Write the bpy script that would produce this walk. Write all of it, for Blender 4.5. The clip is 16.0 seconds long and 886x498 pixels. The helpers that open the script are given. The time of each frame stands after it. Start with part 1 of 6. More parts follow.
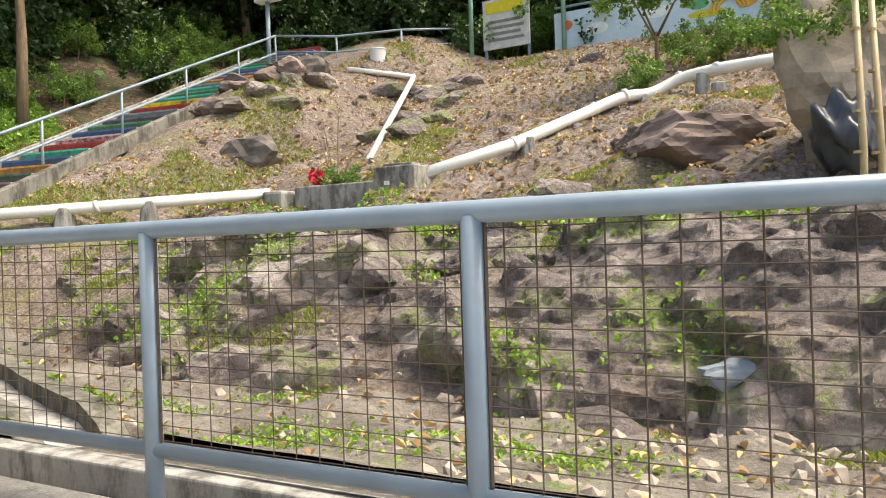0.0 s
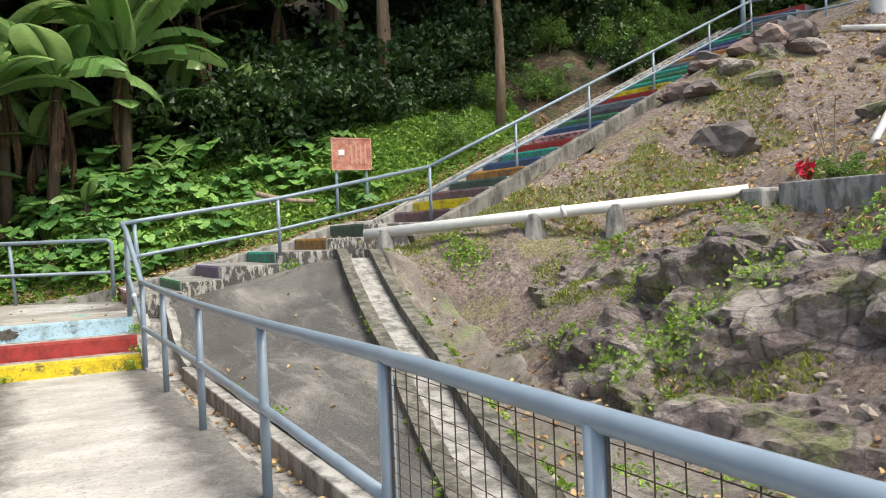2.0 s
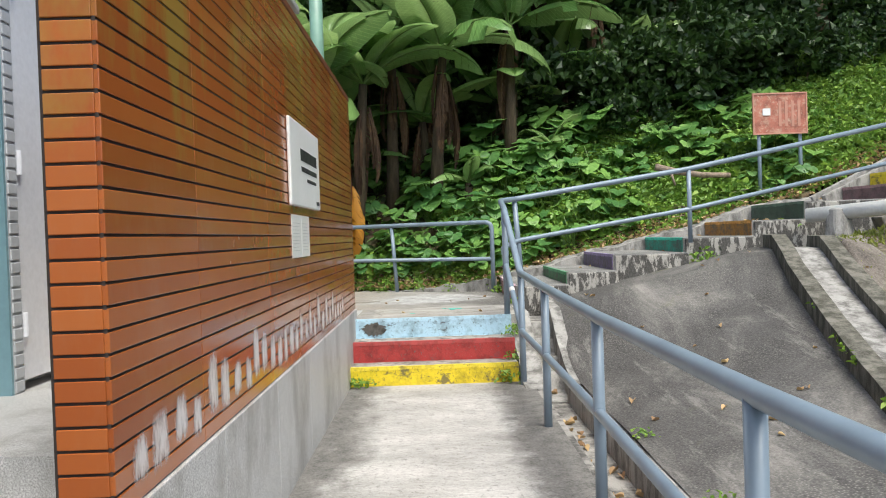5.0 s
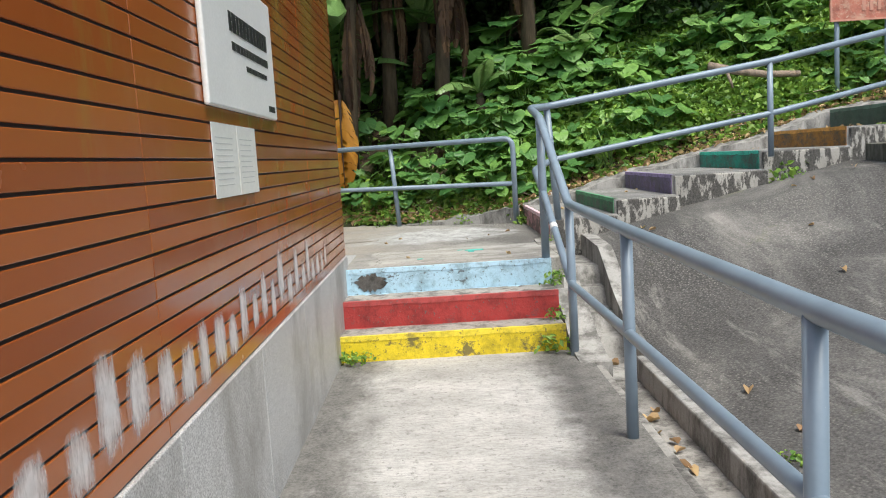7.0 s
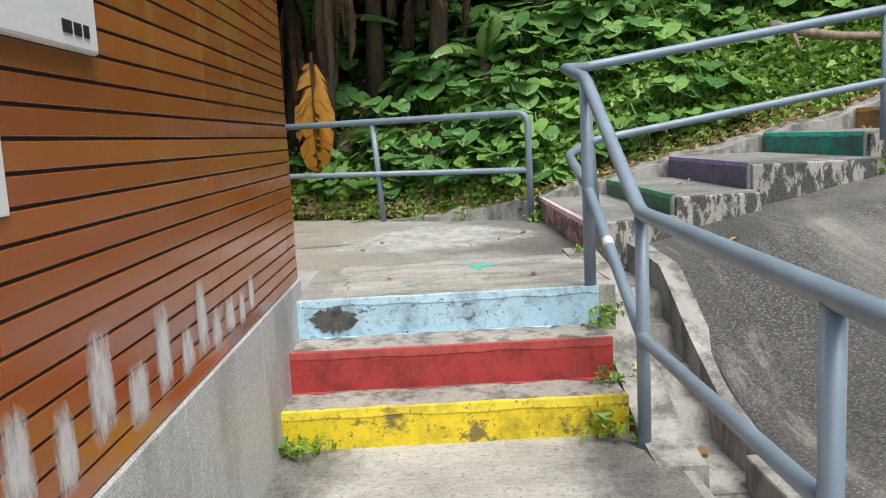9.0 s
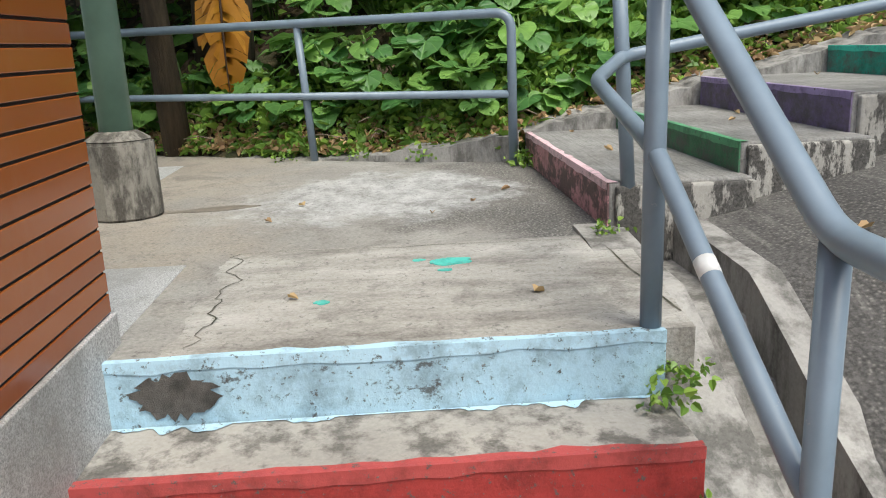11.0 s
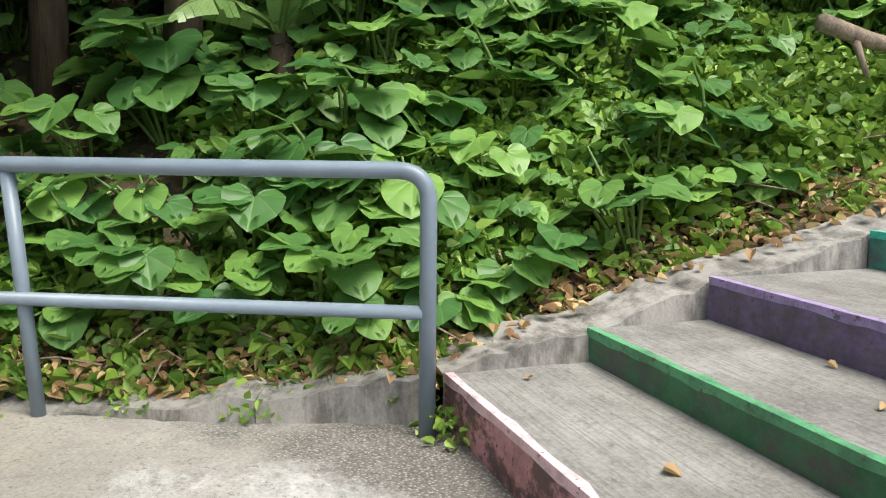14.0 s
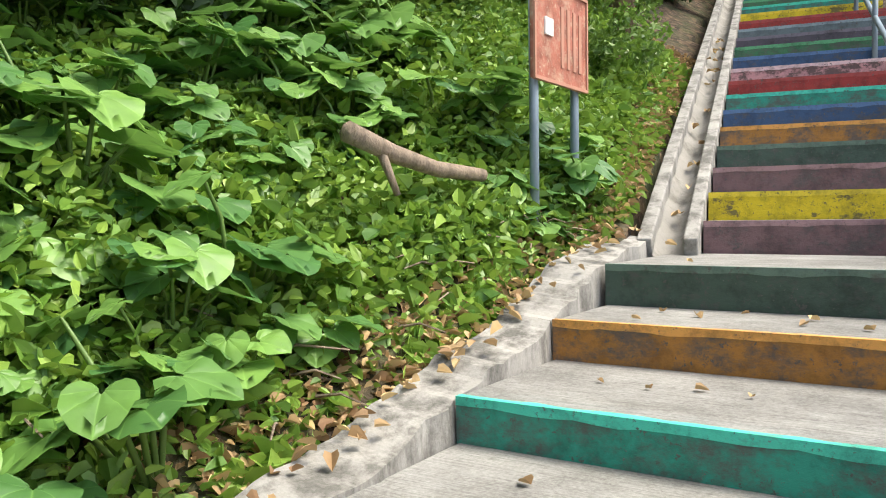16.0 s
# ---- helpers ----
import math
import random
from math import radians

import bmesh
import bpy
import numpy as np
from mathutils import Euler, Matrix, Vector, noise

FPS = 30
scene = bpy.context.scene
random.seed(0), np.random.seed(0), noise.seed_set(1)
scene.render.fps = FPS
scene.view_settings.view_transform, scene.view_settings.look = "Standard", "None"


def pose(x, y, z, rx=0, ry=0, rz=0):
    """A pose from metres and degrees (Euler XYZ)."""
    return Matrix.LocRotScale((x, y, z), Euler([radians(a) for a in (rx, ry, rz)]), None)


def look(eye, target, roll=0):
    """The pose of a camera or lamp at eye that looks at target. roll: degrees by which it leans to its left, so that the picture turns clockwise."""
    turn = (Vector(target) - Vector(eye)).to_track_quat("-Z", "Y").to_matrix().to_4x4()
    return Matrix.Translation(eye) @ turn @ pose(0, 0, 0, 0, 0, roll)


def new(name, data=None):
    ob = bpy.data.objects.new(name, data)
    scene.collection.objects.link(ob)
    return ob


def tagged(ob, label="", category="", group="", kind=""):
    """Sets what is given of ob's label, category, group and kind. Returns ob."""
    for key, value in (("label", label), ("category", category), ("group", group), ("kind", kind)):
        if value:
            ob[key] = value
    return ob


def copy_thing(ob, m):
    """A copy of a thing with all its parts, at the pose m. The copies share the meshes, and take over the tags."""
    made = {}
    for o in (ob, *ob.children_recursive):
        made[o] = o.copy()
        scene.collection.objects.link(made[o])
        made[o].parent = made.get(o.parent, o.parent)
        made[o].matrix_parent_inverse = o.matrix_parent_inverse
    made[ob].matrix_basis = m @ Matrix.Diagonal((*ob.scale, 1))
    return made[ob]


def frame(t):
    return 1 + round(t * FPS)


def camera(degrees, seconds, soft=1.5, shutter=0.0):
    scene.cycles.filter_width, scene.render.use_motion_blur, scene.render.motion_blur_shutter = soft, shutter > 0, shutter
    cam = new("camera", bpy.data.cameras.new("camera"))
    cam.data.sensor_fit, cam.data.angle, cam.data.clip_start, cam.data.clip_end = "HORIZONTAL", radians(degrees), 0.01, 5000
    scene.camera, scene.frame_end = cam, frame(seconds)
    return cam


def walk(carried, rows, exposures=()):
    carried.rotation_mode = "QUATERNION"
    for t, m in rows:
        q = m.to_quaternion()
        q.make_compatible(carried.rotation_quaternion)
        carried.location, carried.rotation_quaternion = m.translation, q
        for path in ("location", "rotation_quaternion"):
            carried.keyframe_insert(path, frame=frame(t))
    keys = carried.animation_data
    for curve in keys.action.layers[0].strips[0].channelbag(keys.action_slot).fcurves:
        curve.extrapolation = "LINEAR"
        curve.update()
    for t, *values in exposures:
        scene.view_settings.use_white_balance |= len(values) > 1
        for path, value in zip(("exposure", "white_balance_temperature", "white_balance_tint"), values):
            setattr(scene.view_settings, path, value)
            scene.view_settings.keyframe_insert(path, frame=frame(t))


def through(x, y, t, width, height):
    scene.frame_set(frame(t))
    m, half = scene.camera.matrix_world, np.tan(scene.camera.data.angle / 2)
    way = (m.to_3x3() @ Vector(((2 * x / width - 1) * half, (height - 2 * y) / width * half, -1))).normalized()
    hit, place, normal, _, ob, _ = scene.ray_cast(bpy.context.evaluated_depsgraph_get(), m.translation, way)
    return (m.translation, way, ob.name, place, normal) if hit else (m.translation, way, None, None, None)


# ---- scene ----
cam = camera(57.8, 16.0, 1.05)
PATH = [
    (0, (0.627, 0.934, 0.869), (-0.382, 2.66, 0.866), -1.8),
    (0.5, (0.403, 1.17, 1.031), (-0.657, 2.866, 1.062), -2.2),
    (1, (0.292, 1.362, 1.08), (-0.889, 2.975, 1.054), -1.8),
    (1.5, (0.096, 1.541, 1.18), (-1.461, 2.795, 1.111), -2.5),
    (2, (-0.166, 1.667, 1.37), (-1.945, 2.58, 1.333), -2.3),
    (2.5, (-0.447, 1.796, 1.36), (-2.377, 2.322, 1.346), -2.6),
    (3, (-0.794, 1.882, 1.351), (-2.785, 2.055, 1.299), -2.5),
    (3.5, (-1.207, 1.971, 1.397), (-3.2, 2.125, 1.325), -2.5),
    (4, (-1.654, 2.034, 1.358), (-3.653, 2.076, 1.38), -2.0),
    (6.5, (-4.019, 1.951, 1.306), (-6.011, 1.959, 1.133), -3.2),
    (7, (-4.502, 1.927, 1.304), (-6.49, 1.928, 1.082), -3.5),
    (7.5, (-5.032, 1.956, 1.287), (-7.016, 1.887, 1.042), -3.5),
    (8, (-5.511, 1.905, 1.279), (-7.494, 1.817, 1.04), -3.4),
    (10.3, (-7.59, 1.996, 1.365), (-9.55, 2.189, 1.016), -2.3),
    (10.5, (-7.793, 2.011, 1.319), (-9.746, 2.154, 0.911), -2.6),
    (11, (-8.292, 2.003, 1.317), (-10.227, 2.111, 0.821), -2.3),
    (11.5, (-8.816, 1.925, 1.334), (-10.753, 1.994, 0.841), -1.7),
    (12, (-9.328, 1.759, 1.371), (-11.296, 1.838, 1.025), -1.5),
    (12.5, (-9.811, 1.798, 1.377), (-11.773, 1.961, 1.025), -1.9),
    (13, (-10.245, 1.889, 1.557), (-12.195, 2.063, 1.146), -2.2),
    (13.5, (-10.435, 1.883, 1.589), (-12.368, 2.25, 1.23), -1.0),
    (14, (-10.799, 1.907, 1.613), (-12.668, 2.562, 1.328), 0.6),
    (14.5, (-11.012, 1.992, 1.781), (-12.871, 2.678, 1.512), -0.6),
    (15, (-11.373, 2.062, 1.812), (-13.02, 3.179, 1.611), -1.1),
    (15.3, (-11.551, 2.153, 1.786), (-13.007, 3.508, 1.571), -1.4),
    (15.5, (-11.656, 2.198, 1.792), (-13.007, 3.661, 1.61), -0.2),
    (16, (-12.026, 2.455, 1.857), (-13.096, 4.143, 1.767), -0.8),
]
walk(cam, [(t, look(eye, target, roll)) for t, eye, target, roll in PATH], [(0, 1.6, 7700, 6), (1.0, 1.58, 7500, 6), (1.5, 1.36, 7200, 6), (2.5, 1.12, 6700, 5), (7, 0.95, 6450, 5), (11.5, 0.76, 6500, 5), (12.5, 0.82, 6450, 5), (14, 1.12, 6700, 6), (15, 1.42, 6800, 6), (16, 1.5, 6900, 6)])

# ---- light ----
world = bpy.data.worlds.new("sky")
scene.world = world
world.use_nodes = True
wn, wl = world.node_tree.nodes, world.node_tree.links
sky = wn.new("ShaderNodeTexSky")
sky.sky_type, sky.sun_disc = "NISHITA", False
sky.sun_elevation, sky.sun_rotation = radians(62), radians(75)
sky.dust_density, sky.air_density = 3.0, 1.0
wl.new(sky.outputs["Color"], wn["Background"].inputs["Color"])
wn["Background"].inputs["Strength"].default_value = 0.128
sun = new("sun", bpy.data.lights.new("sun", "SUN"))
sun.data.energy, sun.data.angle, sun.data.color = 1.85, radians(30), (1.0, 0.96, 0.9)
sun.matrix_world = look((5.5, 3.4, 12), (0, 0, 0))


# ---- materials ----
PLAT = 0.54                      # upper landing over the footpath

def rgb(c):
    return (*c, 1.0) if len(c) == 3 else c


class Nodes:
    """A node material under construction: world position as its texture space."""

    def __init__(self, name, rough=0.8, metal=0.0):
        self.m = bpy.data.materials.new(name)
        self.m.use_nodes = True
        self.t = self.m.node_tree
        self.b = self.t.nodes["Principled BSDF"]
        self.b.inputs["Roughness"].default_value = rough
        self.b.inputs["Metallic"].default_value = metal
        self.geo = self.t.nodes.new("ShaderNodeNewGeometry")
        self.pos = self.geo.outputs["Position"]

    def add(self, kind):
        return self.t.nodes.new(kind)

    def link(self, a, b):
        self.t.links.new(a, b)

    def mapped(self, scale=(1, 1, 1), rot=(0, 0, 0), src=None):
        n = self.add("ShaderNodeMapping")
        n.inputs["Scale"].default_value = scale
        n.inputs["Rotation"].default_value = rot
        self.link(src or self.pos, n.inputs["Vector"])
        return n.outputs["Vector"]

    def noise(self, scale, detail=5.0, rough=0.6, vec=None, dist=0.0):
        n = self.add("ShaderNodeTexNoise")
        n.inputs["Scale"].default_value, n.inputs["Detail"].default_value = scale, detail
        n.inputs["Roughness"].default_value, n.inputs["Distortion"].default_value = rough, dist
        self.link(vec or self.pos, n.inputs["Vector"])
        return n.outputs["Fac"]

    def voronoi(self, scale, vec=None, feature="F1", out="Distance"):
        n = self.add("ShaderNodeTexVoronoi")
        n.feature = feature
        n.inputs["Scale"].default_value = scale
        self.link(vec or self.pos, n.inputs["Vector"])
        return n.outputs[out]

    def ramp(self, fac, stops):
        n = self.add("ShaderNodeValToRGB")
        e = n.color_ramp.elements
        while len(e) < len(stops):
            e.new(0.5)
        for el, (p, c) in zip(e, stops):
            el.position = p
            el.color = rgb(c) if not isinstance(c, (int, float)) else (c, c, c, 1)
        self.link(fac, n.inputs["Fac"])
        return n.outputs["Color"]

    def mix(self, fac, a, b, mode="MIX"):
        n = self.add("ShaderNodeMix")
        n.data_type, n.blend_type = "RGBA", mode
        for key, v in ((0, fac), (6, a), (7, b)):
            if isinstance(v, (int, float)):
                n.inputs[key].default_value = v if key == 0 else (v, v, v, 1)
            elif isinstance(v, tuple):
                n.inputs[key].default_value = rgb(v)
            else:
                self.link(v, n.inputs[key])
        return n.outputs[2]

    def math(self, op, a, b=0.0):
        n = self.add("ShaderNodeMath")
        n.operation = op
        for i, v in enumerate((a, b)):
            if isinstance(v, (int, float)):
                n.inputs[i].default_value = v
            else:
                self.link(v, n.inputs[i])
        return n.outputs[0]

    def axis(self, which):
        n = self.add("ShaderNodeSeparateXYZ")
        self.link(self.pos, n.inputs[0])
        return n.outputs["XYZ".index(which)]

    def color(self, c):
        if isinstance(c, tuple):
            self.b.inputs["Base Color"].default_value = rgb(c)
        else:
            self.link(c, self.b.inputs["Base Color"])
        return self

    def rough(self, r):
        self.link(r, self.b.inputs["Roughness"])
        return self

    def bump(self, h, strength=0.4, dist=0.01):
        n = self.add("ShaderNodeBump")
        n.inputs["Strength"].default_value, n.inputs["Distance"].default_value = strength, dist
        self.link(h, n.inputs["Height"])
        self.link(n.outputs["Normal"], self.b.inputs["Normal"])
        return self


def plain(name, c, rough=0.6, metal=0.0, vary=0.15, scale=6.0, bump=0.15):
    """A quiet paint or stone: two noises over one colour."""
    n = Nodes(name, rough, metal)
    lo = tuple(v * (1 - vary) for v in c)
    hi = tuple(min(1, v * (1 + vary)) for v in c)
    big = n.ramp(n.noise(scale, 6), [(0.3, lo), (0.7, hi)])
    fine = n.noise(scale * 14, 3)
    n.color(n.mix(0.25, big, n.ramp(fine, [(0.3, tuple(v * 0.7 for v in c)), (0.7, hi)])))
    n.bump(fine, bump, 0.004)
    return n.m


def m_walkway():
    n = Nodes("brushed_concrete", 0.85)
    brush = n.noise(1.0, 5, 0.75, n.mapped((110, 11, 1)))
    base = n.ramp(n.noise(1.3, 8, 0.7, n.mapped((1.6, 0.8, 1))), [(0.32, (0.28, 0.27, 0.25)), (0.46, (0.42, 0.405, 0.38)), (0.62, (0.59, 0.57, 0.54))])
    worn = n.math("SUBTRACT", 1.0, n.math("ABSOLUTE", n.math("MULTIPLY", n.math("SUBTRACT", n.axis("Y"), 1.98), 1.5)))
    worn = n.math("ADD", worn, n.math("MULTIPLY", n.math("SUBTRACT", n.noise(2.4, 8, 0.75), 0.5), 1.3))
    lane = n.ramp(worn, [(0.1, 0.0), (0.42, 1.0)])
    c = n.mix(lane, n.ramp(n.noise(9, 6, 0.75), [(0.36, (0.04, 0.037, 0.033)), (0.62, (0.17, 0.16, 0.145))]), base)
    c = n.mix(n.ramp(brush, [(0.46, 0.0), (0.6, 0.45)]), c, (0.16, 0.15, 0.136))
    speck = n.ramp(n.noise(26, 8, 0.8), [(0.54, 0.0), (0.62, 0.75)])
    c = n.mix(speck, c, (0.13, 0.122, 0.11))
    fine = n.noise(60, 5, 0.8)
    n.color(n.mix(0.14, c, n.ramp(fine, [(0.38, (0.06, 0.056, 0.05)), (0.6, (0.66, 0.64, 0.6))])))
    return n.bump(n.mix(0.5, brush, fine), 0.6, 0.006).m


def m_platform():
    n = Nodes("patched_concrete", 0.85)
    big = n.noise(1.4, 7, 0.65, dist=0.5)
    base = n.ramp(big, [(0.3, (0.20, 0.185, 0.165)), (0.5, (0.29, 0.275, 0.25)), (0.68, (0.39, 0.375, 0.345))])
    # exposed aggregate where the skin has worn away
    peb = n.voronoi(75)
    agg = n.ramp(peb, [(0.1, (0.48, 0.455, 0.41)), (0.32, (0.16, 0.15, 0.135)), (0.55, (0.04, 0.037, 0.034))])
    wear = n.math("ADD", n.math("MULTIPLY", n.math("SUBTRACT", n.axis("Y"), 2.15), 1.1), n.math("MULTIPLY", n.math("SUBTRACT", n.noise(1.8, 6, 0.7), 0.45), 3.2))
    c = n.mix(n.ramp(wear, [(0.0, 0.0), (0.6, 0.85)]), base, agg)
    # newer bay by the entry steps, floated and dusty, dark towards the drain
    bay = n.ramp(n.math("ADD", n.axis("X"), n.math("ADD", 11.915, n.math("MULTIPLY", n.noise(2.2, 3), 0.03))), [(0.5, 0.0), (0.502, 1.0)])
    inner = n.ramp(n.math("ADD", n.axis("Y"), n.math("SUBTRACT", n.math("MULTIPLY", n.noise(3.0, 5, 0.6), 0.22), 0.96)), [(0.5, 0.0), (0.503, 1.0)])
    dust = n.ramp(n.noise(2.0, 7, 0.7, n.mapped((2.2, 0.8, 1))), [(0.36, (0.17, 0.155, 0.135)), (0.5, (0.37, 0.35, 0.315)), (0.66, (0.52, 0.5, 0.465))])
    c = n.mix(n.math("MULTIPLY", bay, inner), c, dust)
    # pale cement skim and tea-coloured stain
    v = n.add("ShaderNodeVectorMath")
    v.operation = "DISTANCE"
    n.link(n.pos, v.inputs[0])
    v.inputs[1].default_value = (-12.62, 1.9, PLAT)
    skim = n.math("ADD", n.math("SUBTRACT", 0.8, v.outputs["Value"]), n.math("MULTIPLY", n.math("SUBTRACT", n.noise(2.0, 8, 0.75), 0.5), 1.9))
    grain = n.noise(5, 9, 0.8, n.mapped((1, 1.5, 1)))
    c = n.mix(n.ramp(skim, [(0.0, 0.0), (0.26, 0.9)]), c, n.ramp(grain, [(0.38, (0.22, 0.217, 0.21)), (0.48, (0.41, 0.41, 0.405)), (0.6, (0.57, 0.57, 0.565))]))
    tea = n.math("ADD", n.math("MULTIPLY", n.math("SUBTRACT", 1.35, n.axis("Y")), 0.8), n.math("MULTIPLY", n.math("SUBTRACT", n.noise(1.3, 5), 0.5), 2.0))
    c = n.mix(n.ramp(tea, [(0.0, 0.0), (0.4, 0.6)]), c, (0.34, 0.28, 0.21))
    blot = n.ramp(n.noise(3.4, 9, 0.78, None, 0.6), [(0.36, 0.6), (0.47, 0.0)])
    c = n.mix(blot, c, (0.12, 0.108, 0.092))
    spots = n.ramp(n.noise(34, 8, 0.8), [(0.57, 0.0), (0.61, 0.75)])
    fine = n.noise(70, 5, 0.78)
    c = n.mix(0.2, n.mix(spots, c, (0.10, 0.095, 0.085)), n.ramp(fine, [(0.36, (0.07, 0.066, 0.058)), (0.62, (0.58, 0.56, 0.52))]))
    n.color(c)
    return n.bump(n.mix(0.5, fine, peb), 0.6, 0.007).m


def m_tread():
    n = Nodes("tread_concrete", 0.88)
    brush = n.noise(1.0, 5, 0.7, n.mapped((3.0, 95, 1), (0, 0, 0.06)))
    c = n.ramp(n.noise(2.2, 8, 0.72), [(0.34, (0.14, 0.134, 0.124)), (0.5, (0.25, 0.242, 0.227)), (0.66, (0.37, 0.362, 0.345))])
    c = n.mix(n.ramp(brush, [(0.47, 0.0), (0.6, 0.52)]), c, (0.1, 0.096, 0.088))
    fine = n.noise(70, 4, 0.75)
    c = n.mix(0.25, c, n.ramp(fine, [(0.38, (0.08, 0.077, 0.07)), (0.62, (0.42, 0.41, 0.39))]))
    spots = n.ramp(n.noise(14, 6, 0.75), [(0.58, 0.0), (0.68, 0.6)])
    n.color(n.mix(spots, c, (0.11, 0.105, 0.095)))
    return n.bump(n.mix(0.4, brush, fine), 0.5, 0.006).m


def m_old_concrete(name="weathered_concrete", light=(0.36, 0.34, 0.31), dark=(0.06, 0.055, 0.05), scale=3.0, cut=(0.42, 0.56)):
    n = Nodes(name, 0.9)
    base = n.ramp(n.noise(scale * 0.5, 6), [(0.3, tuple(v * 0.75 for v in light)), (0.7, tuple(min(1, v * 1.2) for v in light))])
    streak = n.noise(scale, 7, 0.7, n.mapped((1.6, 1.6, 0.6)))
    c = n.mix(n.ramp(streak, [(cut[0], 1.0), (cut[1], 0.0)]), base, dark)
    fine = n.noise(70, 4, 0.7)
    n.color(n.mix(0.25, c, n.ramp(fine, [(0.3, dark), (0.7, light)])))
    return n.bump(n.mix(0.5, fine, streak), 0.5, 0.01).m


def m_slope():
    n = Nodes("dark_slope_concrete", 0.85)
    big = n.noise(0.8, 8, 0.72, n.mapped((0.5, 1.5, 1), (0, 0, 0.5)), 0.9)
    c = n.ramp(big, [(0.36, (0.035, 0.032, 0.03)), (0.48, (0.08, 0.075, 0.07)), (0.56, (0.17, 0.16, 0.145)), (0.66, (0.36, 0.335, 0.3))])
    scrape = n.noise(2.2, 8, 0.75, n.mapped((0.35, 2.4, 1), (0, 0, 0.35)))
    c = n.mix(n.ramp(scrape, [(0.56, 0.0), (0.64, 0.7)]), c, (0.34, 0.32, 0.29))
    fine = n.noise(60, 4, 0.75)
    c = n.mix(0.35, c, n.ramp(fine, [(0.4, (0.025, 0.023, 0.021)), (0.62, (0.24, 0.23, 0.215))]))
    peb = n.voronoi(60)
    c = n.mix(n.ramp(n.noise(1.4, 6, 0.7), [(0.4, 0.1), (0.6, 0.5)]), c, n.ramp(peb, [(0.08, (0.38, 0.36, 0.325)), (0.3, (0.12, 0.113, 0.1)), (0.55, (0.03, 0.028, 0.026))]))
    moss = n.ramp(n.noise(1.7, 6), [(0.64, 0.0), (0.74, 0.6)])
    n.color(n.mix(moss, c, (0.12, 0.13, 0.05)))
    return n.bump(n.mix(0.5, fine, peb), 0.7, 0.008).m


def m_rock():
    n = Nodes("granite_rock", 0.85)
    big = n.noise(1.1, 8, 0.7)
    c = n.ramp(big, [(0.34, (0.05, 0.039, 0.039)), (0.44, (0.17, 0.125, 0.12)), (0.52, (0.32, 0.245, 0.23)), (0.62, (0.62, 0.54, 0.49))])
    ochre = n.ramp(n.noise(1.6, 6, 0.65), [(0.56, 0.0), (0.68, 0.6)])
    c = n.mix(ochre, c, (0.36, 0.235, 0.12))
    lichen = n.ramp(n.noise(4.5, 7, 0.75), [(0.58, 0.0), (0.66, 0.7)])
    c = n.mix(lichen, c, (0.58, 0.53, 0.46))
    moss = n.ramp(n.noise(1.05, 8, 0.75, n.mapped((1, 1, 1.3))), [(0.525, 0.0), (0.585, 0.9)])
    c = n.mix(moss, c, n.ramp(n.noise(30, 3), [(0.3, (0.09, 0.13, 0.02)), (0.7, (0.33, 0.4, 0.07))]))
    crack = n.voronoi(2.3, n.mapped((1, 1, 1.8), (0.3, 0.5, 0.2)), "DISTANCE_TO_EDGE")
    c = n.mix(n.ramp(crack, [(0.0, 0.85), (0.045, 0.0)]), c, (0.03, 0.027, 0.025))
    fine = n.noise(22, 8, 0.78)
    n.color(n.mix(0.35, c, n.ramp(fine, [(0.36, (0.05, 0.042, 0.038)), (0.64, (0.52, 0.46, 0.41))])))
    return n.bump(n.mix(0.5, fine, n.noise(5, 8, 0.7)), 1.0, 0.13).m


def m_hill():
    n = Nodes("bare_hill_soil", 0.95)
    big = n.noise(0.8, 8, 0.7)
    c = n.ramp(big, [(0.34, (0.06, 0.042, 0.036)), (0.46, (0.14, 0.1, 0.082)), (0.56, (0.235, 0.175, 0.14)), (0.68, (0.40, 0.345, 0.285))])
    stone = n.ramp(n.noise(1.1, 8, 0.72), [(0.44, 0.0), (0.5, 0.92)])
    c = n.mix(stone, c, n.ramp(n.noise(5, 7, 0.75), [(0.36, (0.06, 0.045, 0.043)), (0.5, (0.21, 0.155, 0.145)), (0.64, (0.46, 0.39, 0.35))]))
    # dry leaves lying flat
    leaf = n.voronoi(17, n.mapped((1, 1.5, 1)), "F1", "Color")
    c = n.mix(n.ramp(n.noise(3.2, 7, 0.7), [(0.46, 0.0), (0.6, 0.6)]), c, n.ramp(leaf, [(0.15, (0.07, 0.042, 0.03)), (0.5, (0.22, 0.155, 0.115)), (0.85, (0.46, 0.385, 0.31))]))
    grass = n.ramp(n.noise(0.75, 8, 0.75), [(0.53, 0.0), (0.59, 0.8)])
    c = n.mix(grass, c, n.ramp(n.noise(40, 3), [(0.3, (0.13, 0.14, 0.03)), (0.7, (0.34, 0.34, 0.09))]))
    fine = n.noise(20, 8, 0.8)
    n.color(n.mix(0.42, c, n.ramp(fine, [(0.4, (0.03, 0.022, 0.018)), (0.64, (0.46, 0.37, 0.3))])))
    return n.bump(n.mix(0.5, fine, n.noise(6, 8, 0.7)), 1.0, 0.1).m


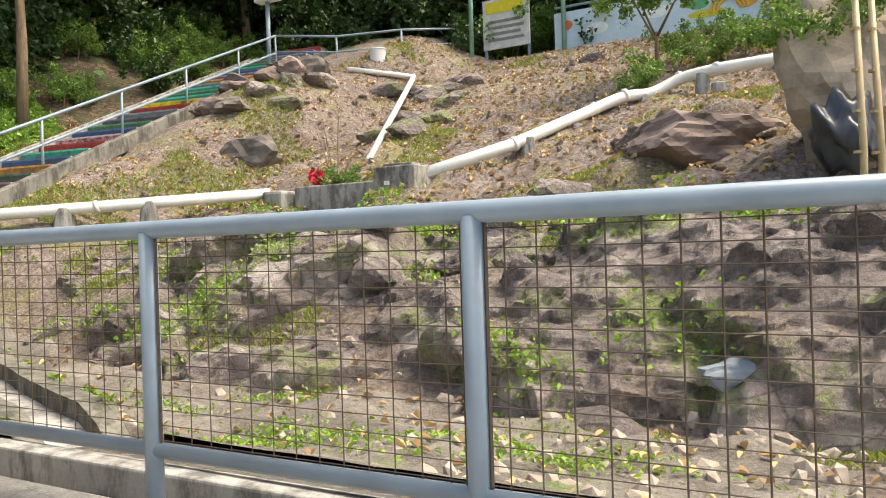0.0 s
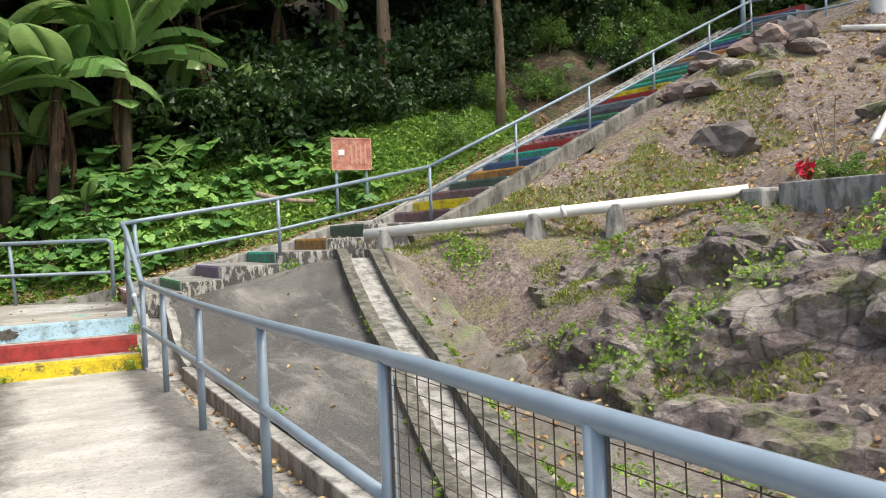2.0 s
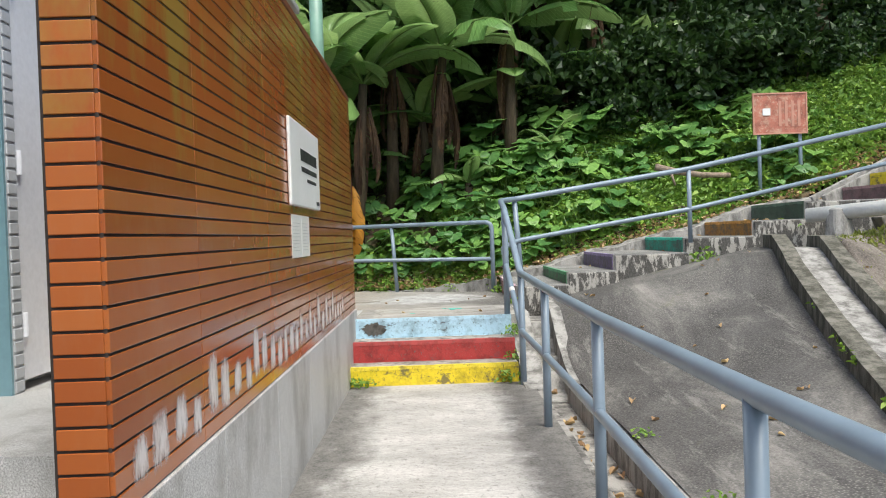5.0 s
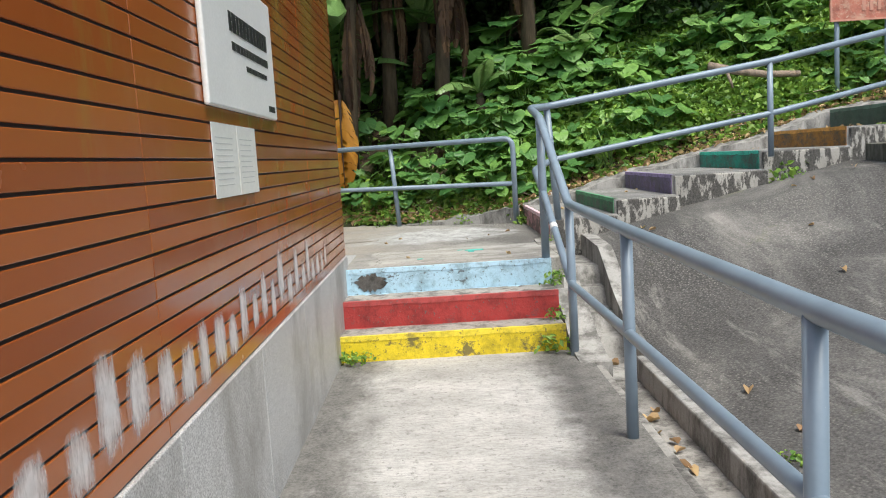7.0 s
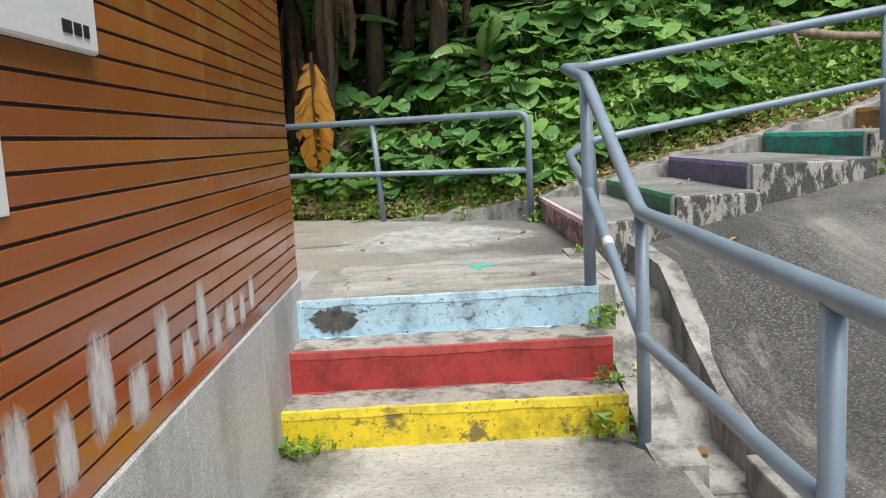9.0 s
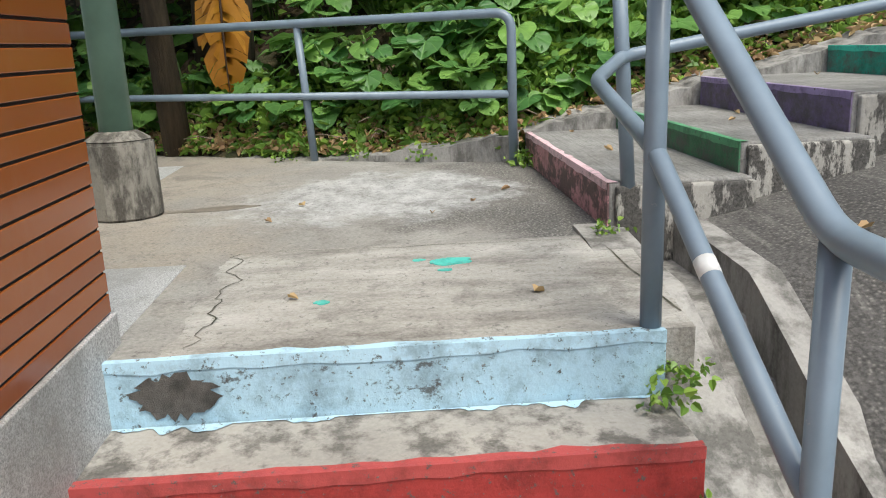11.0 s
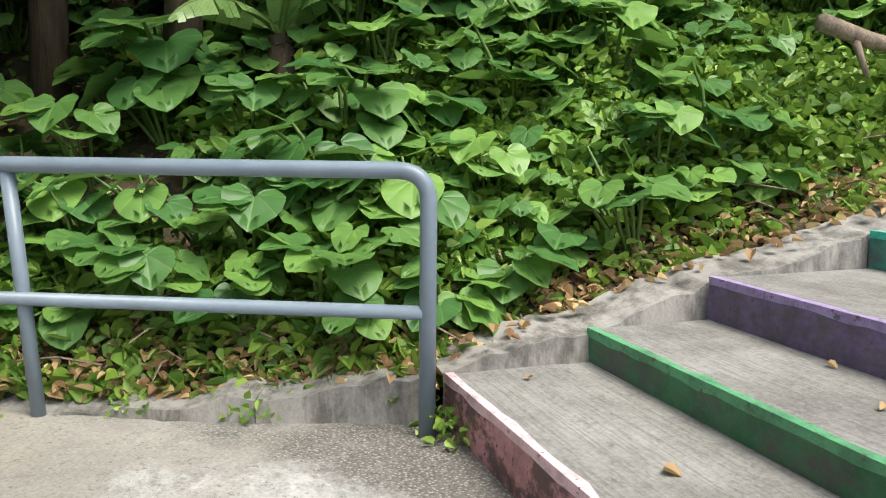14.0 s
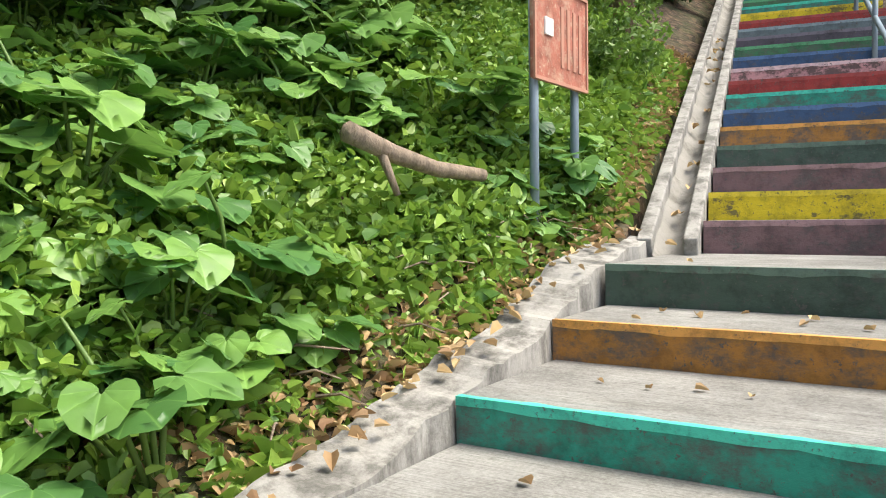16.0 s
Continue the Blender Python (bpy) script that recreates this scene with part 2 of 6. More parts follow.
def m_skirt():
    n = Nodes("pale_trodden_concrete", 0.9)
    big = n.noise(1.0, 8, 0.7, n.mapped((1, 1.6, 1)))
    c = n.ramp(big, [(0.36, (0.07, 0.057, 0.047)), (0.46, (0.15, 0.125, 0.103)), (0.56, (0.25, 0.22, 0.185)), (0.68, (0.40, 0.365, 0.32))])
    dirt = n.ramp(n.noise(4.0, 8, 0.78), [(0.48, 0.0), (0.6, 0.8)])
    c = n.mix(dirt, c, (0.1, 0.078, 0.062))
    moss = n.ramp(n.noise(0.9, 8, 0.75), [(0.56, 0.0), (0.64, 0.85)])
    c = n.mix(moss, c, n.ramp(n.noise(35, 4), [(0.3, (0.09, 0.14, 0.025)), (0.7, (0.25, 0.34, 0.08))]))
    fine = n.noise(45, 6, 0.78)
    n.color(n.mix(0.3, c, n.ramp(fine, [(0.4, (0.04, 0.034, 0.028)), (0.64, (0.48, 0.43, 0.37))])))
    return n.bump(n.mix(0.5, fine, n.noise(7, 8, 0.75)), 1.0, 0.04).m


def m_litter():
    n = Nodes("leaf_mould", 0.95)
    v = n.voronoi(16, None, "F1", "Color")
    c = n.ramp(v, [(0.1, (0.024, 0.016, 0.011)), (0.5, (0.075, 0.048, 0.029)), (0.9, (0.18, 0.118, 0.07))])
    n.color(n.mix(n.ramp(n.noise(2.2, 5), [(0.45, 0.0), (0.6, 0.7)]), c, (0.04, 0.06, 0.018)))
    return n.bump(n.noise(30, 5), 0.8, 0.03).m


def leafy(name, dark, light, vein=False, gloss=0.38, through=0.3, fan=False):
    """A leaf surface; vein: ribs run out from the midrib, by the leaf's own map; fan: they spread from the stalk."""
    n = Nodes(name, gloss)
    info = n.add("ShaderNodeObjectInfo")
    rnd = n.math("FRACT", n.math("ADD", info.outputs["Random"], n.geo.outputs["Random Per Island"]))
    c = n.ramp(rnd, [(0.0, dark), (0.6, tuple((a + b) / 2 for a, b in zip(dark, light))), (1.0, light)])
    blot = n.noise(9, 4)
    c = n.mix(n.ramp(blot, [(0.35, 0.3), (0.6, 0.0)]), c, tuple(v * 0.6 for v in dark))
    if vein or fan:
        uv = n.add("ShaderNodeUVMap")
        sep = n.add("ShaderNodeSeparateXYZ")
        n.link(uv.outputs[0], sep.inputs[0])
        w = n.math("ABSOLUTE", sep.outputs[0])
        if fan:
            turn = n.math("MULTIPLY", n.math("ARCTAN2", w, n.math("ADD", sep.outputs[1], 0.1)), 4.6)
            ray = n.math("ABSOLUTE", n.math("SINE", turn))
            ribs = n.ramp(n.math("MAXIMUM", n.math("SUBTRACT", 1.0, n.math("MULTIPLY", ray, 5.0)), n.math("SUBTRACT", 1.0, n.math("MULTIPLY", w, 26.0))), [(0.3, 0.0), (0.95, 0.28)])
            n.color(n.mix(ribs, c, tuple(min(1, v * 1.5 + 0.02) for v in light)))
            n.bump(n.math("ADD", ray, n.math("MULTIPLY", n.noise(30, 3), 0.3)), 0.26, 0.012)
        else:
            rib = n.math("SINE", n.math("MULTIPLY", n.math("SUBTRACT", sep.outputs[1], n.math("MULTIPLY", w, 0.55)), vein))
            ribs = n.ramp(n.math("MAXIMUM", rib, n.math("SUBTRACT", 1.0, n.math("MULTIPLY", w, 26.0))), [(0.88, 0.0), (0.99, 0.3)])
            c = n.mix(ribs, c, tuple(min(1, v * 1.5) for v in light))
            n.color(c)
            n.bump(n.math("MULTIPLY", n.math("ABSOLUTE", n.math("SINE", n.math("MULTIPLY", n.math("SUBTRACT", sep.outputs[1], n.math("MULTIPLY", w, 0.55)), vein / 2))), 1.0), 0.16, 0.006)
    else:
        n.color(c)
        n.bump(n.noise(26, 3), 0.35, 0.01)
    tr = n.add("ShaderNodeBsdfTranslucent")
    n.link(n.mix(0.5, c, tuple(min(1, v * 1.6) for v in light)), tr.inputs["Color"])
    ms = n.add("ShaderNodeMixShader")
    ms.inputs[0].default_value = through
    n.link(n.b.outputs[0], ms.inputs[1])
    n.link(tr.outputs[0], ms.inputs[2])
    n.link(ms.outputs[0], n.t.nodes["Material Output"].inputs["Surface"])
    return n.m


def m_bark(name, c):
    n = Nodes(name, 0.9)
    w = n.noise(6, 7, 0.7, n.mapped((3, 3, 0.5)))
    n.color(n.ramp(w, [(0.3, tuple(v * 0.45 for v in c)), (0.7, tuple(min(1, v * 1.3) for v in c))]))
    return n.bump(w, 0.8, 0.03).m


def m_tile():
    n = Nodes("glazed_terracotta", 0.22)
    info = n.add("ShaderNodeObjectInfo")
    c = n.ramp(info.outputs["Random"], [(0.0, (0.28, 0.07, 0.017)), (0.5, (0.33, 0.09, 0.021)), (1.0, (0.37, 0.108, 0.026))])
    alg = n.math("MULTIPLY", n.noise(1.0, 7, 0.68, n.mapped((2.0, 1, 0.55))), n.ramp(n.math("MULTIPLY", n.axis("Z"), 0.4), [(0.35, 0.72), (0.8, 1.12)]))
    c = n.mix(n.ramp(alg, [(0.5, 0.0), (0.64, 0.62)]), c, (0.28, 0.225, 0.045))
    dust = n.ramp(n.noise(3.0, 6, 0.7, n.mapped((1, 1, 0.4))), [(0.55, 0.0), (0.8, 0.25)])
    n.color(n.mix(dust, c, (0.34, 0.2, 0.1)))
    n.rough(n.ramp(n.noise(2.5, 5), [(0.3, 0.1), (0.7, 0.28)]))
    return n.bump(n.noise(120, 2), 0.05, 0.002).m


def m_granite(name="grey_granite", c=(0.47, 0.465, 0.455)):
    n = Nodes(name, 0.55)
    sp = n.noise(160, 3, 0.8)
    base = n.ramp(sp, [(0.35, tuple(v * 0.5 for v in c)), (0.5, c), (0.65, tuple(min(1, v * 1.5) for v in c))])
    st = n.ramp(n.noise(1.6, 6, 0.7, n.mapped((1, 1, 0.5))), [(0.36, 0.7), (0.52, 0.0)])
    n.color(n.mix(st, base, (0.2, 0.185, 0.16)))
    return n.bump(sp, 0.1, 0.002).m


def m_paint(name, c, under=(0.12, 0.11, 0.1), cut=(0.60, 0.68), scale=5.0):
    """Worn masonry paint, chipped and grimy, down to dirty concrete."""
    n = Nodes(name, 0.6)
    base = n.ramp(n.noise(6, 8, 0.75), [(0.36, tuple(v * 0.55 for v in c)), (0.54, c)])
    chip = n.ramp(n.noise(scale, 8, 0.75, n.mapped((1, 1, 1.5))), [(cut[0], 0.0), (cut[1], 0.85)])
    fine = n.ramp(n.noise(30, 7, 0.78), [(0.585, 0.0), (0.615, 0.9)])
    pale = n.ramp(n.noise(60, 5, 0.75), [(0.64, 0.0), (0.7, 0.5)])
    c2 = n.mix(pale, n.mix(fine, n.mix(chip, base, under), under), (0.34, 0.33, 0.31))
    n.color(c2)
    return n.bump(n.noise(30, 5, 0.7), 0.5, 0.01).m


def m_rail(name="rail_paint", c=(0.20, 0.255, 0.31)):
    n = Nodes(name, 0.38)
    base = n.ramp(n.noise(4, 6), [(0.3, tuple(v * 0.85 for v in c)), (0.7, tuple(v * 1.15 for v in c))])
    chip = n.ramp(n.noise(22, 6, 0.75), [(0.68, 0.0), (0.72, 0.7)])
    n.color(n.mix(chip, base, (0.42, 0.43, 0.42)))
    return n.bump(n.noise(60, 3), 0.12, 0.002).m


WALKWAY, PLATFORM, SLOPE = m_walkway(), m_platform(), m_slope()
OLD = m_old_concrete()
MOTTLED = m_old_concrete("mottled_concrete", (0.42, 0.4, 0.36), (0.03, 0.028, 0.026), 6.0, (0.5, 0.55))
TREAD = m_tread()
CHANNEL = m_old_concrete("channel_concrete", (0.38, 0.365, 0.34), (0.1, 0.095, 0.085), 4.0, (0.4, 0.56))
EDGING = m_old_concrete("edging_concrete", (0.23, 0.215, 0.19), (0.05, 0.047, 0.04), 3.0, (0.42, 0.58))
MOSSY = m_old_concrete("mossy_concrete", (0.2, 0.185, 0.155), (0.035, 0.035, 0.022), 5.0, (0.42, 0.6))
ROCK, HILL, LITTER, SKIRT = m_rock(), m_hill(), m_litter(), m_skirt()
TILE, GRANITE = m_tile(), m_granite()
JOINT = plain("dark_joint", (0.03, 0.022, 0.018), 0.9)
RAIL, RAILGREEN = m_rail(), m_rail("green_pole_paint", (0.17, 0.3, 0.23))
WIRE = plain("rusty_wire", (0.09, 0.065, 0.05), 0.7, 0.3)
PIPE = plain("white_pipe_paint", (0.72, 0.71, 0.67), 0.5, 0.0, 0.18, 2.5)
WHITE = plain("white_board", (0.8, 0.8, 0.78), 0.4, 0.0, 0.04)
PAPER = plain("laminated_paper", (0.8, 0.79, 0.75), 0.35, 0.0, 0.06)
INK = plain("black_print", (0.02, 0.02, 0.022), 0.5)
DOORGREY = plain("grey_door_paint", (0.82, 0.82, 0.86), 0.45, 0.0, 0.05, 2.0, 0.05)
TEALWALL = plain("blue_green_paint", (0.2, 0.34, 0.39), 0.5, 0.0, 0.06, 2.0)
RENDERW = plain("grey_render", (0.5, 0.51, 0.53), 0.8, 0.0, 0.12, 3.0)
CREAM = plain("cream_wall_tile", (0.5, 0.47, 0.42), 0.3, 0.0, 0.05)
DARKGAP = plain("dark_void", (0.015, 0.015, 0.015), 0.9)
STEEL = plain("brushed_steel", (0.5, 0.5, 0.5), 0.3, 0.9)
BROWN = plain("brown_fence_paint", (0.18, 0.058, 0.026), 0.45, 0.0, 0.15, 4.0)
OLIVE = plain("olive_fence_paint", (0.17, 0.11, 0.03), 0.5, 0.0, 0.2, 4.0)
ROOFGREY = plain("roof_sheet_grey", (0.42, 0.42, 0.4), 0.5, 0.0, 0.1, 2.0)
YELLOWP = plain("yellow_plastic", (0.72, 0.42, 0.02), 0.35, 0.0, 0.06)
SIGNRED = m_paint("faded_red_sign", (0.44, 0.15, 0.10), (0.55, 0.42, 0.30), (0.5, 0.7), 6.0)
TARO = leafy("elephant_ear_leaf", (0.052, 0.155, 0.042), (0.21, 0.385, 0.08), False, 0.44, 0.2, True)
STALK = plain("green_stalk", (0.11, 0.19, 0.04), 0.5)
COVER = leafy("ground_cover_leaf", (0.085, 0.2, 0.028), (0.32, 0.47, 0.08), False, 0.45, 0.2)
# banana green is paled: the sky's sheen is put into the colour
BANANA = leafy("banana_leaf", (0.1, 0.23, 0.06), (0.34, 0.48, 0.18), 150.0, 0.25, 0.35)
DEADLEAF = leafy("dry_leaf", (0.045, 0.022, 0.012), (0.17, 0.095, 0.045), False, 0.8, 0.12)
GOLDLEAF = leafy("yellow_dead_leaf", (0.42, 0.16, 0.012), (0.62, 0.3, 0.03), False, 0.5, 0.2)
LITTERLEAF = leafy("fallen_leaf", (0.24, 0.13, 0.065), (0.68, 0.5, 0.25), False, 0.75, 0.1)
CANOPY = leafy("forest_leaf", (0.012, 0.035, 0.008), (0.055, 0.115, 0.022), False, 0.5, 0.2)
GRASS = leafy("slope_grass", (0.12, 0.16, 0.025), (0.34, 0.37, 0.08), False, 0.6, 0.3)
BRIGHTLEAF = leafy("bright_shrub_leaf", (0.06, 0.14, 0.02), (0.2, 0.32, 0.06), False, 0.5, 0.25)
BRIGHTLEAF2 = leafy("bright_weed_leaf", (0.1, 0.2, 0.025), (0.32, 0.46, 0.07), False, 0.5, 0.25)
BARK = m_bark("tree_bark", (0.21, 0.145, 0.09))
DEADWOOD = m_bark("dead_wood", (0.30, 0.23, 0.17))
BANANASTEM = m_bark("banana_stem", (0.085, 0.06, 0.035))


def m_lime():
    n = Nodes("lime_drip", 0.8)
    n.color(n.ramp(n.noise(30, 4), [(0.3, (0.72, 0.7, 0.68)), (0.7, (0.88, 0.87, 0.86))]))
    uv = n.add("ShaderNodeUVMap")
    sep = n.add("ShaderNodeSeparateXYZ")
    n.link(uv.outputs[0], sep.inputs[0])
    edge = n.math("SUBTRACT", 1.0, n.math("POWER", n.math("ABSOLUTE", sep.outputs[0]), 2.4))
    fade = n.math("MULTIPLY", edge, n.math("SUBTRACT", 1.0, n.math("POWER", n.math("ABSOLUTE", sep.outputs[1]), 2.5)))
    rag = n.math("ADD", fade, n.math("MULTIPLY", n.math("SUBTRACT", n.noise(22, 8, 0.78, n.mapped((2.2, 1, 0.5))), 0.5), 2.0))
    tr = n.add("ShaderNodeBsdfTransparent")
    ms = n.add("ShaderNodeMixShader")
    n.link(n.ramp(rag, [(0.22, 0.0), (0.95, 0.72)]), ms.inputs[0])
    n.link(tr.outputs[0], ms.inputs[1])
    n.link(n.b.outputs[0], ms.inputs[2])
    n.link(ms.outputs[0], n.t.nodes["Material Output"].inputs["Surface"])
    return n.m


LIME = m_lime()


# ---- building blocks ----
def obj(name, bm, mat, smooth=False):
    me = bpy.data.meshes.new(name)
    bm.to_mesh(me)
    bm.free()
    for m in mat if isinstance(mat, (list, tuple)) else [mat]:
        me.materials.append(m)
    if smooth:
        me.polygons.foreach_set("use_smooth", [True] * len(me.polygons))
    return new(name, me)


def part(name, bm, mat, parent, label="", smooth=False):
    ob = obj(name, bm, mat, smooth)
    ob.parent = parent
    ob.matrix_parent_inverse = parent.matrix_basis.inverted()
    return tagged(ob, label)


def thing(name, label, category, at=(0, 0, 0), group="", kind=""):
    e = new(name)
    e.empty_display_size = 0.1
    e.location = at
    return tagged(e, label, category, group, kind)


def box(bm, x0, x1, y0, y1, z0, z1, m=None, bevel=0.0):
    x0, x1 = min(x0, x1), max(x0, x1)
    v = [bm.verts.new((x, y, z)) for x in (x0, x1) for y in (y0, y1) for z in (z0, z1)]
    fs = [bm.faces.new([v[i] for i in f]) for f in ((0, 1, 3, 2), (4, 6, 7, 5), (0, 4, 5, 1), (2, 3, 7, 6), (0, 2, 6, 4), (1, 5, 7, 3))]
    if bevel:
        es = list({e for f in fs for e in f.edges})
        r = bmesh.ops.bevel(bm, geom=es, offset=bevel, segments=2, affect="EDGES", profile=0.5)
        v = list({w for f in r["faces"] for w in f.verts} | {w for w in v if w.is_valid})
    if m is not None:
        for w in v:
            w.co = m @ w.co
    return bm


def boxes(*items, bevel=0.0, m=None):
    bm = bmesh.new()
    for it in items:
        box(bm, *it, m=m, bevel=bevel)
    return bm


def tube(bm, pts, r, seg=10, caps=True, taper=None):
    pts = [Vector(p) for p in pts]
    rings = []
    up = None
    for i, p in enumerate(pts):
        a = (p - pts[i - 1]).normalized() if i else (pts[1] - p).normalized()
        b = (pts[i + 1] - p).normalized() if i < len(pts) - 1 else a
        t = (a + b).normalized() if (a + b).length > 1e-6 else a
        if up is None:
            up = Vector((0, 0, 1)) if abs(t.z) < 0.9 else Vector((1, 0, 0))
        s = t.cross(up).normalized()
        up = s.cross(t).normalized()
        grow = 1 / max(0.5, t.dot(a))
        rad = r if taper is None else r * (1 + (taper - 1) * i / (len(pts) - 1))
        rings.append([bm.verts.new(p + (s * math.cos(k * 2 * math.pi / seg) * grow + up * math.sin(k * 2 * math.pi / seg)) * rad) for k in range(seg)])
    for q, w in zip(rings, rings[1:]):
        for k in range(seg):
            bm.faces.new((q[k], q[(k + 1) % seg], w[(k + 1) % seg], w[k]))
    if caps:
        bm.faces.new(rings[0][::-1])
        bm.faces.new(rings[-1])
    return bm


def rounded(pts, r=0.08, n=4):
    """The polyline with its inner corners rounded off."""
    pts = [Vector(p) for p in pts]
    out = [pts[0]]
    for a, b, c in zip(pts, pts[1:], pts[2:]):
        u, v = (a - b), (c - b)
        k = min(r, u.length * 0.45, v.length * 0.45)
        p, q = b + u.normalized() * k, b + v.normalized() * k
        for i in range(n + 1):
            f = i / n
            out.append(p.lerp(b, f).lerp(b.lerp(q, f), f))
    return out + [pts[-1]]


def pipe_part(name, pts, r, mat, parent, seg=12, label=""):
    return part(name, tube(bmesh.new(), pts, r, seg), mat, parent, label, True)


def prism(bm, poly, z0, z1):
    """An upright prism on a plan polygon."""
    lo = [bm.verts.new((x, y, z0)) for x, y in poly]
    hi = [bm.verts.new((x, y, z1)) for x, y in poly]
    bm.faces.new(hi)
    bm.faces.new(lo[::-1])
    for i in range(len(poly)):
        j = (i + 1) % len(poly)
        bm.faces.new((lo[i], lo[j], hi[j], hi[i]))
    bmesh.ops.recalc_face_normals(bm, faces=bm.faces)
    return bm


def sheet(name, x0, x1, y0, y1, step, height, mat):
    """A ground sheet over a rectangle, following height(x, y)."""
    nx, ny = int(round((x1 - x0) / step)) + 1, int(round((y1 - y0) / step)) + 1
    co = [(x0 + (x1 - x0) * i / (nx - 1), y0 + (y1 - y0) * j / (ny - 1)) for j in range(ny) for i in range(nx)]
    me = bpy.data.meshes.new(name)
    me.from_pydata([(x, y, height(x, y)) for x, y in co], [], [(j * nx + i, j * nx + i + 1, (j + 1) * nx + i + 1, (j + 1) * nx + i) for j in range(ny - 1) for i in range(nx - 1)])
    me.materials.append(mat)
    me.polygons.foreach_set("use_smooth", [True] * len(me.polygons))
    return new(name, me)


def sm(a, b, x):
    t = max(0.0, min(1.0, (x - a) / (b - a)))
    return t * t * (3 - 2 * t)


def lerps(x, table):
    """Piecewise linear through (x, value) pairs."""
    if x <= table[0][0]:
        return table[0][1]
    for (a, u), (b, v) in zip(table, table[1:]):
        if x <= b:
            return u + (v - u) * (x - a) / (b - a)
    return table[-1][1]


# ---- the lie of the land ----
LAND = 1.60                      # landing below the long flight
AX = radians(10)                 # the long flight leans this far off the y axis
FD, FN = Vector((-math.sin(AX), math.cos(AX), 0)), Vector((math.cos(AX), math.sin(AX), 0))
FOOT = Vector((-13.31, 7.48, 0))
RISE, GO = 0.182, 0.42


def stair_z(y):
    return lerps(y, [(2.86, PLAT), (3.46, 0.72), (4.02, 0.86), (4.86, 1.03), (5.68, 1.2), (6.32, 1.38), (7.48, 1.6), (20, 7.1), (40, 9.0)])


def stair_left(y):
    return -13.49 if y < 7.4 else -13.31 - 0.176 * (y - 7.48)


def kerb_x(y):
    return lerps(y, [(-6, -17.3), (-0.2, -14.9), (1.4, -14.2), (2.8, -13.55), (3.5, -13.75), (6.3, -13.75), (7.4, -13.75), (30, -17.76)])


def channel_y(x):
    return lerps(x, [(-11.6, 6.0), (-8.3, 5.15), (-6.7, 4.75), (-5.3, 4.3), (-3.9, 3.85), (-2.8, 3.5), (6, 3.3)])


def slope_z(x, y):
    k = lerps(x, [(-11.9, 0.2), (-10.7, 0.24), (-9.5, 0.33), (-7.7, 0.2), (-5.4, 0.02), (-3, -0.14), (6, -0.2)])
    return lerps(x, [(-11.9, 0.54), (-10.8, 0.5), (-9.8, 0.08), (-9.4, 0.0)]) + (y - 3.2) * k


def facet(q):
    """Broken rock: a tilted flat for each cell, with sharp breaks between."""
    d, pts = noise.voronoi(q)
    a, b = [(q - c).dot(Vector(noise.noise_vector(c * 3.7))) * 1.6 + noise.noise(c * 5.3) * 0.55 for c in pts[:2]]
    w = 0.5 + 0.5 * sm(0, 0.16, d[1] - d[0])
    return a * w + b * (1 - w)


def hill_z(x, y):
    prof = lerps(y, [(3.2, -0.1), (4.6, -0.35), (6.2, -0.3), (7.4, 0.55), (8.6, 1.0), (10.2, 1.55), (11.5, 2.05), (14, 3.1), (20, 5.75), (22, 6.0), (40, 6.3)])
    near = sm(-8.6, -11.5, x)
    z = prof * (1 - near) + (stair_z(y) - 0.22 + 0.34 * sm(12.3, 13.6, y) * (1 - 0.9 * sm(14.0, 16.0, y))) * near
    w = sm(channel_y(x) + 0.1, channel_y(x) + 0.9, y)
    z = slope_z(x, min(y, channel_y(x) + 0.3)) * (1 - w) + z * w
    z -= 0.3 * (1 - sm(0.28, 0.46, abs(y - channel_y(x)))) * (1 if x < -2.9 else 0)
    z -= 0.42 * math.exp(-((x + 6.8) / 0.9) ** 2 - ((y - 9.75) / 0.75) ** 2)
    z += 0.3 * facet(Vector((x * 0.8, y * 0.8, z * 0.8))) * sm(7.6, 8.6, y) * sm(15, 12, y) * sm(-9.0, -6.0, x)
    rough = noise.fractal(Vector((x * 0.7, y * 0.7, 0.3)), 1.0, 2.0, 5) * 0.16 + noise.noise(Vector((x * 2.6, y * 2.6, 4))) * 0.05
    edge = (-11.7 if y < 7.48 else -11.55 - 0.176 * (y - 7.48))
    if x < edge + 0.12 and y < 18:
        return min(z, stair_z(y) - 0.45)
    return z + rough * sm(channel_y(x) + 0.3, channel_y(x) + 1.3, y) * (1.0 - 0.5 * sm(12, 20, y))


def bank_z(x, y):
    d = max(0.0, kerb_x(y) - x)
    base = lerps(y, [(-30, 0.55), (2.4, PLAT + 0.02), (3.2, 0.74), (6.5, 1.48), (20, 6.55), (40, 9)])
    up = lerps(d, [(0, 0), (0.6, 0.4), (2.5, 1.6), (6, 3.0), (16, 8.0), (40, 22)])
    return base + up + noise.fractal(Vector((x * 0.6, y * 0.6, 9)), 1.0, 2.0, 4) * 0.12 * sm(0.1, 0.8, d)


# ---- setting ----
ground = sheet("ground", -300, 300, -300, 300, 30, lambda x, y: -0.75, LITTER)
tagged(ground, "earth ground reaching away below the hill", "ground", kind="structure")
hillside = sheet("hillside", -13.2, 11.0, 3.2, 30.0, 0.13, hill_z, HILL)
tagged(hillside, "bare brown hillside with dry leaves and thin grass", "hillside", kind="structure")
bank = sheet("bank", -46, -13.45, -26, 34, 0.25, lambda x, y: bank_z(x, y) if x < kerb_x(y) + 0.05 else -0.6, LITTER)
tagged(bank, "steep bank of dark leaf mould under plants", "bank", kind="structure")

